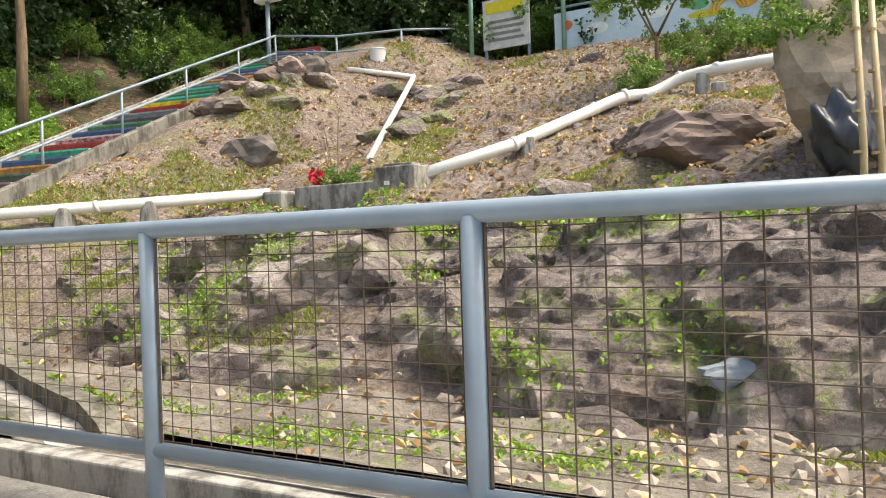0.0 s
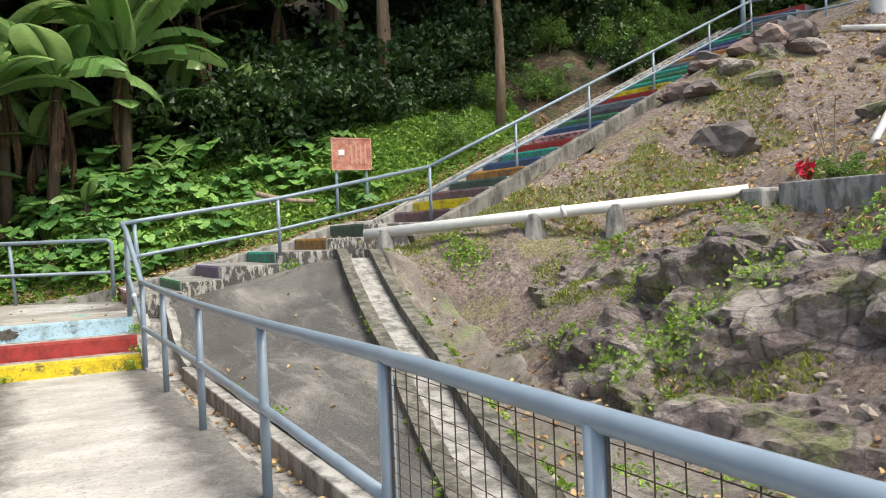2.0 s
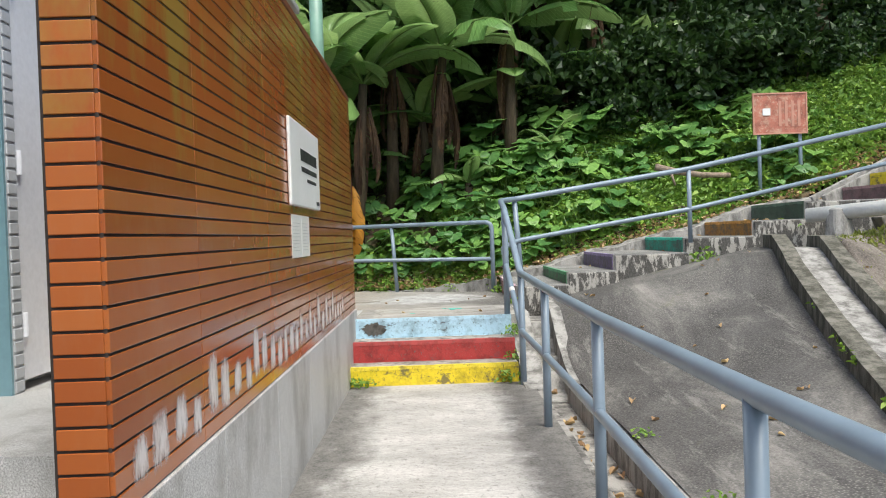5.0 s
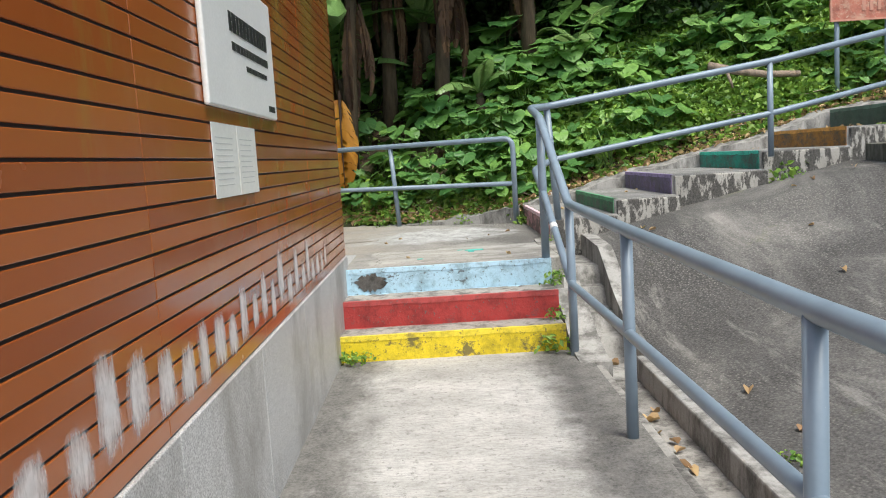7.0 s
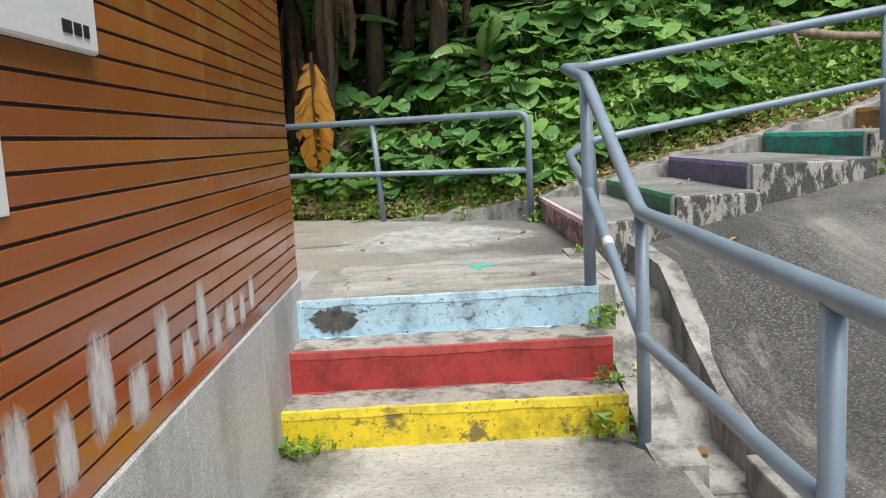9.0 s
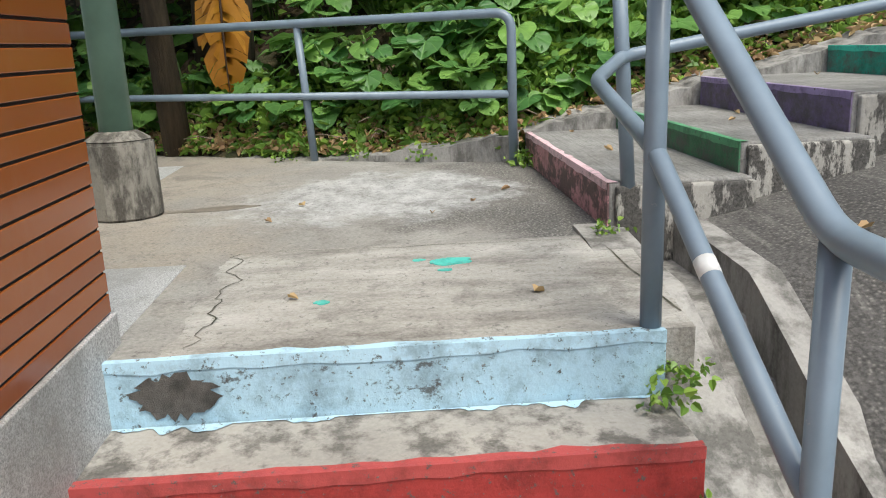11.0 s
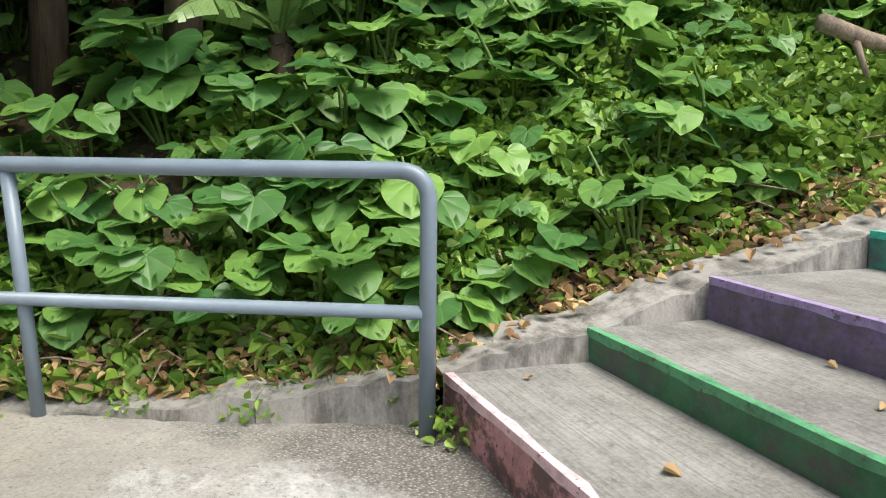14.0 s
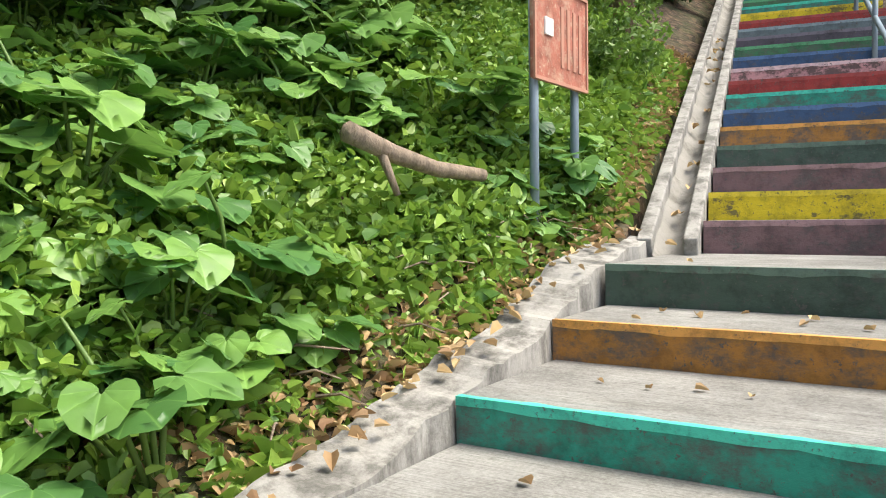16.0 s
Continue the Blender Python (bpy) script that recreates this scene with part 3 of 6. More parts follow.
walkway = obj("walkway", prism(bmesh.new(), [(9, -4), (9, 2.82), (-9.74, 2.82), (-9.74, 1.1), (-4.55, 1.1), (-4.55, -4)], -0.6, 0.0), WALKWAY)
tagged(walkway, "pale brushed concrete footpath with dirty edges", "footpath", kind="structure")
platform = obj("platform", prism(bmesh.new(), [(-10.32, -6), (-10.32, 2.80), (-11.4, 2.9), (-13.6, 2.9), (-14.2, 1.45), (-15.0, -0.2), (-17.4, -6)], -0.3, PLAT), PLATFORM)
tagged(platform, "patched concrete landing with pale cement skim", "landing", kind="structure")

# ---- painted steps ----
PAINTS, NOSINGS = {}, {}


def paint(key, c, under=(0.1, 0.09, 0.085), cut=(0.60, 0.68)):
    PAINTS[key] = m_paint(key + "_step_paint", c, under, cut)
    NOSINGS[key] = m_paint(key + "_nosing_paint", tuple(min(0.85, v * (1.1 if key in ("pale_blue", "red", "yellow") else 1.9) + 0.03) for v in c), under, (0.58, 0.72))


paint("yellow", (0.76, 0.58, 0.02), under=(0.1, 0.085, 0.05), cut=(0.55, 0.6))
paint("red", (0.38, 0.038, 0.034), cut=(0.58, 0.7))
paint("pale_blue", (0.42, 0.62, 0.74), under=(0.06, 0.055, 0.05), cut=(0.59, 0.63))
paint("pink", (0.62, 0.30, 0.32), under=(0.07, 0.05, 0.045), cut=(0.47, 0.54))
paint("green", (0.05, 0.2, 0.09), cut=(0.44, 0.6))
paint("purple", (0.19, 0.14, 0.27), cut=(0.44, 0.6))
paint("teal", (0.025, 0.34, 0.25), cut=(0.42, 0.6))
paint("orange", (0.45, 0.2, 0.04), cut=(0.46, 0.6))
paint("dark_green", (0.06, 0.1, 0.075), cut=(0.52, 0.66))
paint("mauve", (0.2, 0.115, 0.12), cut=(0.5, 0.64))
paint("blue", (0.04, 0.09, 0.2), cut=(0.5, 0.64))
paint("dark_purple", (0.09, 0.075, 0.1), cut=(0.55, 0.7))
paint("grey_blue", (0.14, 0.18, 0.2), cut=(0.55, 0.7))


def step(parent, m, width, go, z0, z1, key, tread, lip=0.035):
    """One step: x runs along the riser, y inwards, with painted riser and nosing."""
    part("tread", boxes((0, width, 0.006, go + 0.02, z0, z1), bevel=0.008, m=m), tread, parent)
    r = bmesh.new()
    box(r, -0.004, width + 0.002, -0.002, 0.006, z0 + 0.001, z1 + 0.002, m=m, bevel=0.0015)
    part("painted_riser", r, PAINTS[key], parent, key.replace("_", " ") + " painted riser")
    # the nosing is brushed on by hand: its inner edge wanders
    r = bmesh.new()
    n = 22
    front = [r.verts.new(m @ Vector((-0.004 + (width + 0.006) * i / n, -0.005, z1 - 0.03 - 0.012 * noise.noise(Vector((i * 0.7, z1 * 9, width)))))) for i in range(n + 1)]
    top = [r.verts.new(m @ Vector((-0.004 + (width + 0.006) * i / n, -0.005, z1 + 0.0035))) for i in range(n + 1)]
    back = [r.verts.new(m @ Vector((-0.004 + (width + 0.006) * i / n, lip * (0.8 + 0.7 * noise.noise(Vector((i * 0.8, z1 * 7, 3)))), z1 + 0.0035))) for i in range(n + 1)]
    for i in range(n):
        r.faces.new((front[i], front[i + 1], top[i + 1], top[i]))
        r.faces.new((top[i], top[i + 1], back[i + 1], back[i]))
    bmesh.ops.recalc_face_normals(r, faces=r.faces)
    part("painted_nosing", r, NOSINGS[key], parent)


STEPTOP = m_old_concrete("speckled_step_concrete", (0.40, 0.375, 0.335), (0.1, 0.092, 0.08), 5.0, (0.4, 0.53))
low = thing("entry_steps", "three concrete steps painted yellow, red and pale blue", "steps", (-10, 2, 0))
for x, z0, z1, go, key in ((-9.72, 0.0, 0.17, 0.28, "yellow"), (-10.0, 0.17, 0.355, 0.3, "red"), (-10.3, 0.355, 0.54, -0.001, "pale_blue")):
    step(low, Matrix.Translation((x, 1.21, 0)) @ Matrix.Rotation(radians(90), 4, "Z"), 1.5, go, z0 - 0.05, z1, key, STEPTOP)

for x, z, key, reach in ((-10.292, 0.355, "pale_blue", 0.075), (-9.992, 0.17, "red", 0.05)):
    bm = bmesh.new()
    prev = None
    for i in range(121):
        y = 1.215 + 1.48 * i / 120
        w = 0.006 + reach * max(0.0, noise.noise(Vector((y * 6, z * 9, 1))) + 0.6 * noise.noise(Vector((y * 21, z * 9, 4))))
        row = [bm.verts.new((x, y, z + 0.0035)), bm.verts.new((x + w, y, z + 0.0035))]
        if prev:
            bm.faces.new((prev[0], prev[1], row[1], row[0]))
        prev = row
    bmesh.ops.recalc_face_normals(bm, faces=bm.faces)
    part("paint_splash", bm, NOSINGS[key], low, "paint slopped over the foot of the riser")
bm = bmesh.new()
bl = random.Random(9)
ring = [(1.39 + 0.115 * math.cos(a) * bl.uniform(0.8, 1.2), 0.442 + 0.06 * math.sin(a) * bl.uniform(0.75, 1.25)) for a in np.linspace(0, 2 * math.pi, 46, endpoint=False)]
vs = [bm.verts.new((-10.2935, y, z)) for y, z in ring]
mid = bm.verts.new((-10.2915, 1.39, 0.44))
for a, b in zip(vs, vs[1:] + vs[:1]):
    bm.faces.new((a, b, mid))
bmesh.ops.recalc_face_normals(bm, faces=bm.faces)
part("bare_patch", bm, plain("bare_dark_cement", (0.085, 0.078, 0.07), 0.9, 0.0, 0.7, 22.0, 0.8), low, "dark bare patch where paint has fallen off")

lower = thing("lower_stairs", "broad weathered concrete stairs with painted risers", "stairs", (-12.6, 4.5, 0.5))
ys = [2.87, 3.46, 4.02, 4.86, 5.68, 6.32, 7.48]
zs = [0.735, 0.865, 1.04, 1.205, 1.38, 1.585]
rights = [-11.5, -11.6, -11.75, -11.86, -11.9, -11.95]
for i, key in enumerate(("pink", "green", "purple", "teal", "orange", "dark_green")):
    step(lower, Matrix.Translation((-13.5, ys[i], 0)), rights[i] + 13.5, ys[i + 1] - ys[i], (zs[i - 1] if i else PLAT) - 0.04, zs[i], key, TREAD)
    part("side_block", boxes((rights[i] - 0.01, rights[i] + 0.03, ys[i] + 0.03, ys[i + 1] + 0.03, min(zs[i] - 0.35, 0.4 + 0.1 * i), zs[i] - 0.012), bevel=0.012), MOTTLED, lower, "mottled black and grey concrete side")

flight = thing("long_flight", "long flight of rainbow painted concrete steps up the hill", "stairs", (-13, 9, 1.6))
order = ["mauve", "yellow", "mauve", "dark_green", "orange", "blue", "teal", "red", "pink", "blue", "green", "dark_purple", "grey_blue", "red", "yellow", "teal", "green", "teal", "grey_blue", "orange", "purple", "blue", "teal", "green", "mauve", "grey_blue", "blue", "red"]
for k, key in enumerate(order):
    p = FOOT + FD * (GO * k)
    m = Matrix.Translation(p) @ Matrix.Rotation(AX, 4, "Z")
    step(flight, m, 1.6, GO, LAND + RISE * k - 0.15, LAND + RISE * (k + 1), key, TREAD)

# sloping concrete edging beside the flight, and the stepped gutter on its other side
edging = thing("stair_edging", "worn concrete edging sloping beside the stairs", "edging", (-11.6, 8, 1.6))
pe = [FOOT + FN * 1.72 + FD * s + Vector((0, 0, LAND + RISE / GO * s + 0.16)) for s in (-0.9, 5.4)]
bm = bmesh.new()
rot = (pe[1] - pe[0]).to_track_quat("Y", "Z").to_matrix().to_4x4()
box(bm, -0.09, 0.09, 0, (pe[1] - pe[0]).length, -0.3, 0.0, m=Matrix.Translation(pe[0]) @ rot, bevel=0.02)
part("kerb", bm, EDGING, edging)

GUTTERFLOOR = m_old_concrete("gutter_concrete", (0.31, 0.295, 0.27), (0.16, 0.15, 0.13), 4.0, (0.36, 0.5))
gutter = thing("stepped_gutter", "stepped concrete gutter with fallen leaves beside the stairs", "gutter", (-13.7, 8, 1.6))
ga = FOOT + FD * -0.25 + Vector((0, 0, LAND + 0.05))
gb = FOOT + FD * (GO * 26 - 0.2) + Vector((0, 0, LAND + RISE * 26 + 0.05))
gm = Matrix.Translation(ga) @ (gb - ga).to_track_quat("Y", "Z").to_matrix().to_4x4()
bm = bmesh.new()
prev = None
for j in range(157):
    d = (gb - ga).length * j / 156
    dip = -0.03 - 0.035 * (0.5 + 0.5 * math.cos(j * 2 * math.pi / 6))
    ring = [bm.verts.new(gm @ Vector((-0.285 + 0.195 * i / 8, d, dip - 0.07 * math.sin(math.pi * i / 8) + 0.012 * noise.noise(Vector((i, j * 0.7, 3)))))) for i in range(9)]
    if prev:
        for i in range(8):
            bm.faces.new((prev[i], prev[i + 1], ring[i + 1], ring[i]))
    prev = ring
bmesh.ops.recalc_face_normals(bm, faces=bm.faces)
part("gutter_floor", bm, GUTTERFLOOR, gutter, "pale scalloped channel floor", True)
for x0, x1 in ((-0.37, -0.28), (-0.1, -0.015)):
    a = FOOT + FD * -0.25 + Vector((0, 0, LAND + 0.05))
    b = FOOT + FD * (GO * 26 - 0.2) + Vector((0, 0, LAND + RISE * 26 + 0.05))
    bm = bmesh.new()
    box(bm, x0, x1, 0, (b - a).length, -0.3, 0.04, m=Matrix.Translation(a) @ (b - a).to_track_quat("Y", "Z").to_matrix().to_4x4(), bevel=0.012)
    part("gutter_wall", bm, CHANNEL, gutter)

# rough concrete kerb between landing, stairs and bank
kerb = thing("bank_kerb", "low rough cement kerb along the planted bank", "kerb", (-13.8, 2, 0.6))
run = [(-16.0, -2.9), (-14.95, -0.4), (-14.2, 1.4), (-13.85, 2.25), (-13.62, 2.86), (-13.62, 3.46), (-13.63, 4.02), (-13.63, 4.86), (-13.63, 5.68), (-13.66, 6.35), (-13.7, 7.3)]
tops = [0.46, 0.47, 0.535, 0.615, 0.74, 0.86, 1.0, 1.18, 1.36, 1.58, 1.69]
for i in range(len(run) - 1):
    a, b = Vector((*run[i], 0)), Vector((*run[i + 1], 0))
    d = (b - a).normalized()
    w = Vector((-d.y, d.x, 0)) * 0.13
    bm = bmesh.new()
    n = 16
    prev = None
    for j in range(n + 1):
        p = a.lerp(b, j / n)
        z = tops[i] + (tops[i + 1] - tops[i]) * j / n + 0.03 * noise.noise(p * 3) + 0.022 * noise.noise(p * 11)
        wob = 0.03 * noise.noise(p * 2.2 + Vector((5, 0, 0))) + 0.025 * noise.noise(p * 9 + Vector((2, 0, 0)))
        ring = [bm.verts.new(p - w * (1 + wob * 8) + Vector((0, 0, z - 0.35))), bm.verts.new(p - w * (0.92 + wob * 8) + Vector((0, 0, z))), bm.verts.new(p + w + Vector((0, 0, z + 0.03))), bm.verts.new(p + w * 1.3 + Vector((0, 0, z - 0.35)))]
        if prev:
            for k in range(3):
                bm.faces.new((prev[k], prev[k + 1], ring[k + 1], ring[k]))
        prev = ring
    bmesh.ops.recalc_face_normals(bm, faces=bm.faces)
    part("kerb_length", bm, CHANNEL, kerb)

# ---- drains ----
drain = thing("path_drain", "shallow concrete drain along the footpath, stained and littered", "drain", (-5, 3, 0))
part("drain_bed", boxes((8, -9.4, 2.88, 3.09, -0.3, -0.13)), OLD, drain)
part("drain_lip", boxes((8, -9.4, 3.09, 3.22, -0.25, 0.015), bevel=0.012), CHANNEL, drain)
part("drain_edge", boxes((8, -9.4, 2.822, 2.88, -0.25, -0.02), bevel=0.012), OLD, drain)

side = thing("side_channel", "pale cement channel rising beside the entry steps", "drain", (-10.3, 3, 0.2))


def swept(parent, name, mat, line, y0, y1, lift, depth=0.4):
    """A band of concrete along x, its top following line(x)."""
    bm = bmesh.new()
    prev = None
    for j in range(29):
        x = -9.35 - 2.2 * j / 28
        z = line(x) + lift
        sh = 0.02 * noise.noise(Vector((x * 2, y0, 0)))
        ring = [bm.verts.new((x, y0 + sh, z - depth)), bm.verts.new((x, y0 + sh, z)), bm.verts.new((x, y1 + sh, z)), bm.verts.new((x, y1 + sh, z - depth))]
        if prev:
            for k in range(3):
                bm.faces.new((prev[k], ring[k], ring[k + 1], prev[k + 1]))
        else:
            bm.faces.new(ring)
        prev = ring
    bmesh.ops.recalc_face_normals(bm, faces=bm.faces)
    part(name, bm, mat, parent)


def side_line(x):
    return lerps(x, [(-11.6, 0.57), (-10.75, 0.53), (-9.85, 0.1), (-9.4, 0.01)])


swept(side, "channel_wall", CHANNEL, side_line, 2.735, 2.93, -0.01)
swept(side, "channel_wall", CHANNEL, side_line, 3.14, 3.25, 0.02)
swept(side, "channel_bed", CHANNEL, lambda x: math.floor(side_line(x) / 0.13) * 0.13, 2.92, 3.15, -0.12)

# dark sprayed-concrete slope between path and stairs
def apron_z(x, y):
    return slope_z(x, y) + 0.03 + 0.012 * noise.noise(Vector((x * 2, y * 2, 1)))


nx, ny = 80, 26
verts = []
for j in range(ny):
    for i in range(nx):
        x = -12.0 + 11.5 * i / (nx - 1)
        y = 3.2 + (channel_y(x) - 0.3 - 3.2) * j / (ny - 1)
        verts.append((x, y, apron_z(x, y)))
me = bpy.data.meshes.new("concrete_apron")
me.from_pydata(verts, [], [(j * nx + i, j * nx + i + 1, (j + 1) * nx + i + 1, (j + 1) * nx + i) for j in range(ny - 1) for i in range(nx - 1)])
me.materials.append(SLOPE)
me.polygons.foreach_set("use_smooth", [True] * len(me.polygons))
apron = tagged(new("concrete_apron", me), "dark stained concrete slope with pale scrapes", "slope", kind="structure")

# pale trodden cement between the channel and the rock face
def skirt_far(x):
    return lerps(x, [(-11.3, 6.6), (-10.2, 6.6), (-9.4, 6.8), (-8.2, 6.8), (-6.5, 6.1), (2, 6.0)])


nx, ny = 105, 22
verts = []
for j in range(ny):
    for i in range(nx):
        x = -11.2 + 12.4 * i / (nx - 1)
        y0 = channel_y(x) + 0.34
        y = y0 + (skirt_far(x) + 0.25 * noise.noise(Vector((x * 1.4, 7, 0))) - y0) * j / (ny - 1)
        lift = 0.035 - 0.09 * sm(0.9, 1.0, j / (ny - 1)) - 0.09 * sm(0.0, 1.3, x + 0.2)
        verts.append((x, y, hill_z(x, y) + lift + 0.012 * noise.noise(Vector((x * 3, y * 3, 2)))))
me = bpy.data.meshes.new("cement_skirt")
me.from_pydata(verts, [], [(j * nx + i, j * nx + i + 1, (j + 1) * nx + i + 1, (j + 1) * nx + i) for j in range(ny - 1) for i in range(nx - 1)])
me.materials.append(SKIRT)
me.polygons.foreach_set("use_smooth", [True] * len(me.polygons))
tagged(new("cement_skirt", me), "pale trodden cement apron with moss below the rock face", "slope", kind="structure")

chan = thing("slope_channel", "old concrete channel running down the slope, mossy inside", "drain", (-8, 5.4, 0.5))
for off, w, drop, mat, nm in ((-0.25, 0.15, 0.0, MOSSY, "channel_wall"), (0.0, 0.36, 0.15, CHANNEL, "channel_bed"), (0.25, 0.16, 0.03, MOSSY, "channel_wall")):
    bm = bmesh.new()
    prev = None
    for j in range(33):
        x = -11.5 + 9.6 * j / 32
        y = channel_y(x) + off
        z = slope_z(x, channel_y(x)) + 0.10 - drop + 0.012 * noise.noise(Vector((x * 3, off, 0))) - 0.45 * sm(-3.7, -2.6, x)
        ring = [bm.verts.new((x, y - w / 2, z - 0.4)), bm.verts.new((x, y - w / 2, z)), bm.verts.new((x, y + w / 2, z)), bm.verts.new((x, y + w / 2, z - 0.4))]
        if prev:
            for k in range(3):
                bm.faces.new((prev[k], ring[k], ring[k + 1], prev[k + 1]))
        prev = ring
    bmesh.ops.recalc_face_normals(bm, faces=bm.faces)
    part(nm, bm, mat, chan)

# ---- railings ----
R = 0.03


def post(parent, x, y, z0, z1, r=R):
    pipe_part("post", [(x, y, z0), (x, y, z1)], r, RAIL, parent)


path_rail = thing("path_railing", "blue-grey painted steel tube railing along the footpath", "railing", (-6, 2.735, 0))
A, PC, E1, PD = (-9.56, 2.735, 0.976), (-10.34, 2.68, 1.56), (-11.12, 2.71, 1.67), (-11.5, 2.895, 1.70)
S1, S2 = (-11.68, 4.9, 1.985), (-12.0, 7.55, 2.49)
f0 = Vector((-12.0, 7.55, 0))
tops_f = [tuple(f0 + FD * s + Vector((0, 0, 2.49 + 0.425 * s))) for s in (1.95, 3.9, 5.9, 7.9, 9.6)]
SAG = [(-9.56, 0.976), (-8.02, 0.945), (-6.24, 0.925), (-4.42, 0.932), (-2.73, 0.958), (7.5, 0.96)]
pipe_part("top_rail", rounded([(x, 2.745 if x > 0 else 2.738, z) for x, z in SAG[:0:-1]] + [A, PC, E1, PD, S1, S2], 0.07), R, RAIL, path_rail)
MA, MC, ME, MD = (-9.56, 2.735, 0.465), (-10.34, 2.68, 1.03), (-11.12, 2.72, 1.17), (-11.5, 2.92, 1.24)
pipe_part("mid_rail", rounded([(-2.73, 2.74, 0.455), (-4.42, 2.738, 0.475), (-6.24, 2.737, 0.485), (-8.02, 2.736, 0.48), MA, MC, ME, MD, (S1[0], S1[1], 1.53), (S2[0], S2[1], 2.04)], 0.07), 0.026, RAIL, path_rail)
pipe_part("bottom_rail", [(7.5, 2.745, 0.23), (-2.73, 2.74, 0.23)], 0.026, RAIL, path_rail)
pipe_part("paint_patch", [Vector(MC).lerp(Vector(MA), 0.39), Vector(MC).lerp(Vector(MA), 0.44)], 0.0268, WHITE, path_rail, 12, "white paint patch")
for x in (A[0], -8.02, -6.24, -4.42, -2.73, -1.56, -0.34, 0.88, 2.1, 3.3, 4.5, 5.7):
    post(path_rail, x, 2.738, -0.1, lerps(x, SAG) - 0.01, 0.028 if x < -1.6 else 0.031)
post(path_rail, PC[0], PC[1], PLAT - 0.02, PC[2] - 0.01)
pipe_part("post", [(PD[0], 2.955, 0.70), (PD[0], PD[1], PD[2] - 0.01)], R, RAIL, path_rail)
post(path_rail, S1[0], S1[1], 1.15, S1[2] - 0.01, 0.026)
post(path_rail, S2[0], S2[1], 1.55, S2[2] - 0.01, 0.026)

stair_rail = thing("stair_railing", "blue-grey steel railing climbing beside the long flight", "railing", (-12, 7.5, 1.6))
pipe_part("top_rail", [S2] + tops_f, R, RAIL, stair_rail)
pipe_part("mid_rail", [(p[0], p[1], p[2] - 0.45) for p in [S2] + tops_f], 0.026, RAIL, stair_rail)
for p in tops_f:
    post(stair_rail, p[0], p[1], p[2] - 1.1, p[2], 0.026)

xs = [-2.73, -1.56, -0.34, 0.88, 2.1, 3.3, 4.5, 5.7]
for a, b in zip(xs, xs[1:]):
    bm = bmesh.new()
    n = 14
    for i in range(1, n):
        x = a + (b - a) * i / n
        tube(bm, [(x, 2.742, 0.24), (x, 2.742, 0.94)], 0.0024, 4, False)
    for i in range(14):
        z = 0.265 + i * 0.05
        tube(bm, [(a, 2.737, z), (b, 2.737, z)], 0.0016, 4, False)
    for x in (a + 0.035, b - 0.035):
        tube(bm, [(x, 2.74, 0.24), (x, 2.74, 0.94)], 0.006, 4, False)
    tagged(part("wire_mesh", bm, WIRE, path_rail, "rusty welded wire mesh panel"), kind="stuff")

back_rail = thing("landing_railing", "blue-grey steel railing at the back of the landing", "railing", (-14, 1.4, PLAT))
bk = [(-13.40, 2.765), (-14.06, 1.40), (-14.8, -0.2), (-15.5, -1.7), (-16.2, -3.2)]
zt = 1.487
pipe_part("top_rail", rounded([(bk[-1][0], bk[-1][1], zt), (*bk[0], zt), (*bk[0], 0.5)], 0.11, 6), R, RAIL, back_rail)
pipe_part("mid_rail", [(bk[-1][0], bk[-1][1], 1.01), (*bk[0], 0.992)], 0.026, RAIL, back_rail)
for x, y in bk[1:]:
    pipe_part("post", [(x, y + 0.035, 0.5), (x, y - 0.02, zt - 0.01)], 0.027, RAIL, back_rail)

# ---- tiled screen wall ----
WX0, WX1, WY0, WY1 = -4.58, -10.45, 1.05, 1.2
wall = thing("tiled_wall", "glazed brown tile wall on a grey granite plinth", "wall", (-7.5, 1.12, 0), kind="structure")
part("core", boxes((WX0 - 0.003, WX1 + 0.003, WY0 + 0.003, WY1 - 0.003, 0.55, 2.66)), JOINT, wall)
for i in range(6):
    x0, x1 = WX0 - i * 0.98, max(WX1 - 0.02, WX0 - (i + 1) * 0.98)
    part("plinth_slab", boxes((x0 - 0.0015, x1 + 0.0015, WY0 - 0.012, WY1 + 0.014, -0.05, 0.632), bevel=0.004), GRANITE, wall)
rows = 34
pitch = (2.66 - 0.636) / rows
cuts = [WX0, -5.35, -6.5, -7.67, -9.02, WX1]


def tile_mesh(w, name):
    bm = boxes((0, w - 0.003, 0, 0.016, 0, pitch - 0.0075), bevel=0.0025)
    me = bpy.data.meshes.new(name)
    bm.to_mesh(me)
    bm.free()
    me.materials.append(TILE)
    return me


tile_meshes = [tile_mesh(a - b, "tile") for a, b in zip(cuts, cuts[1:])]
end_mesh = tile_mesh(WY1 - WY0 - 0.02, "end_tile")


def put_piece(name, me, parent, m):
    ob = new(name, me)
    ob.parent = parent
    ob.matrix_parent_inverse = parent.matrix_basis.inverted()
    ob.matrix_basis = m
    return ob


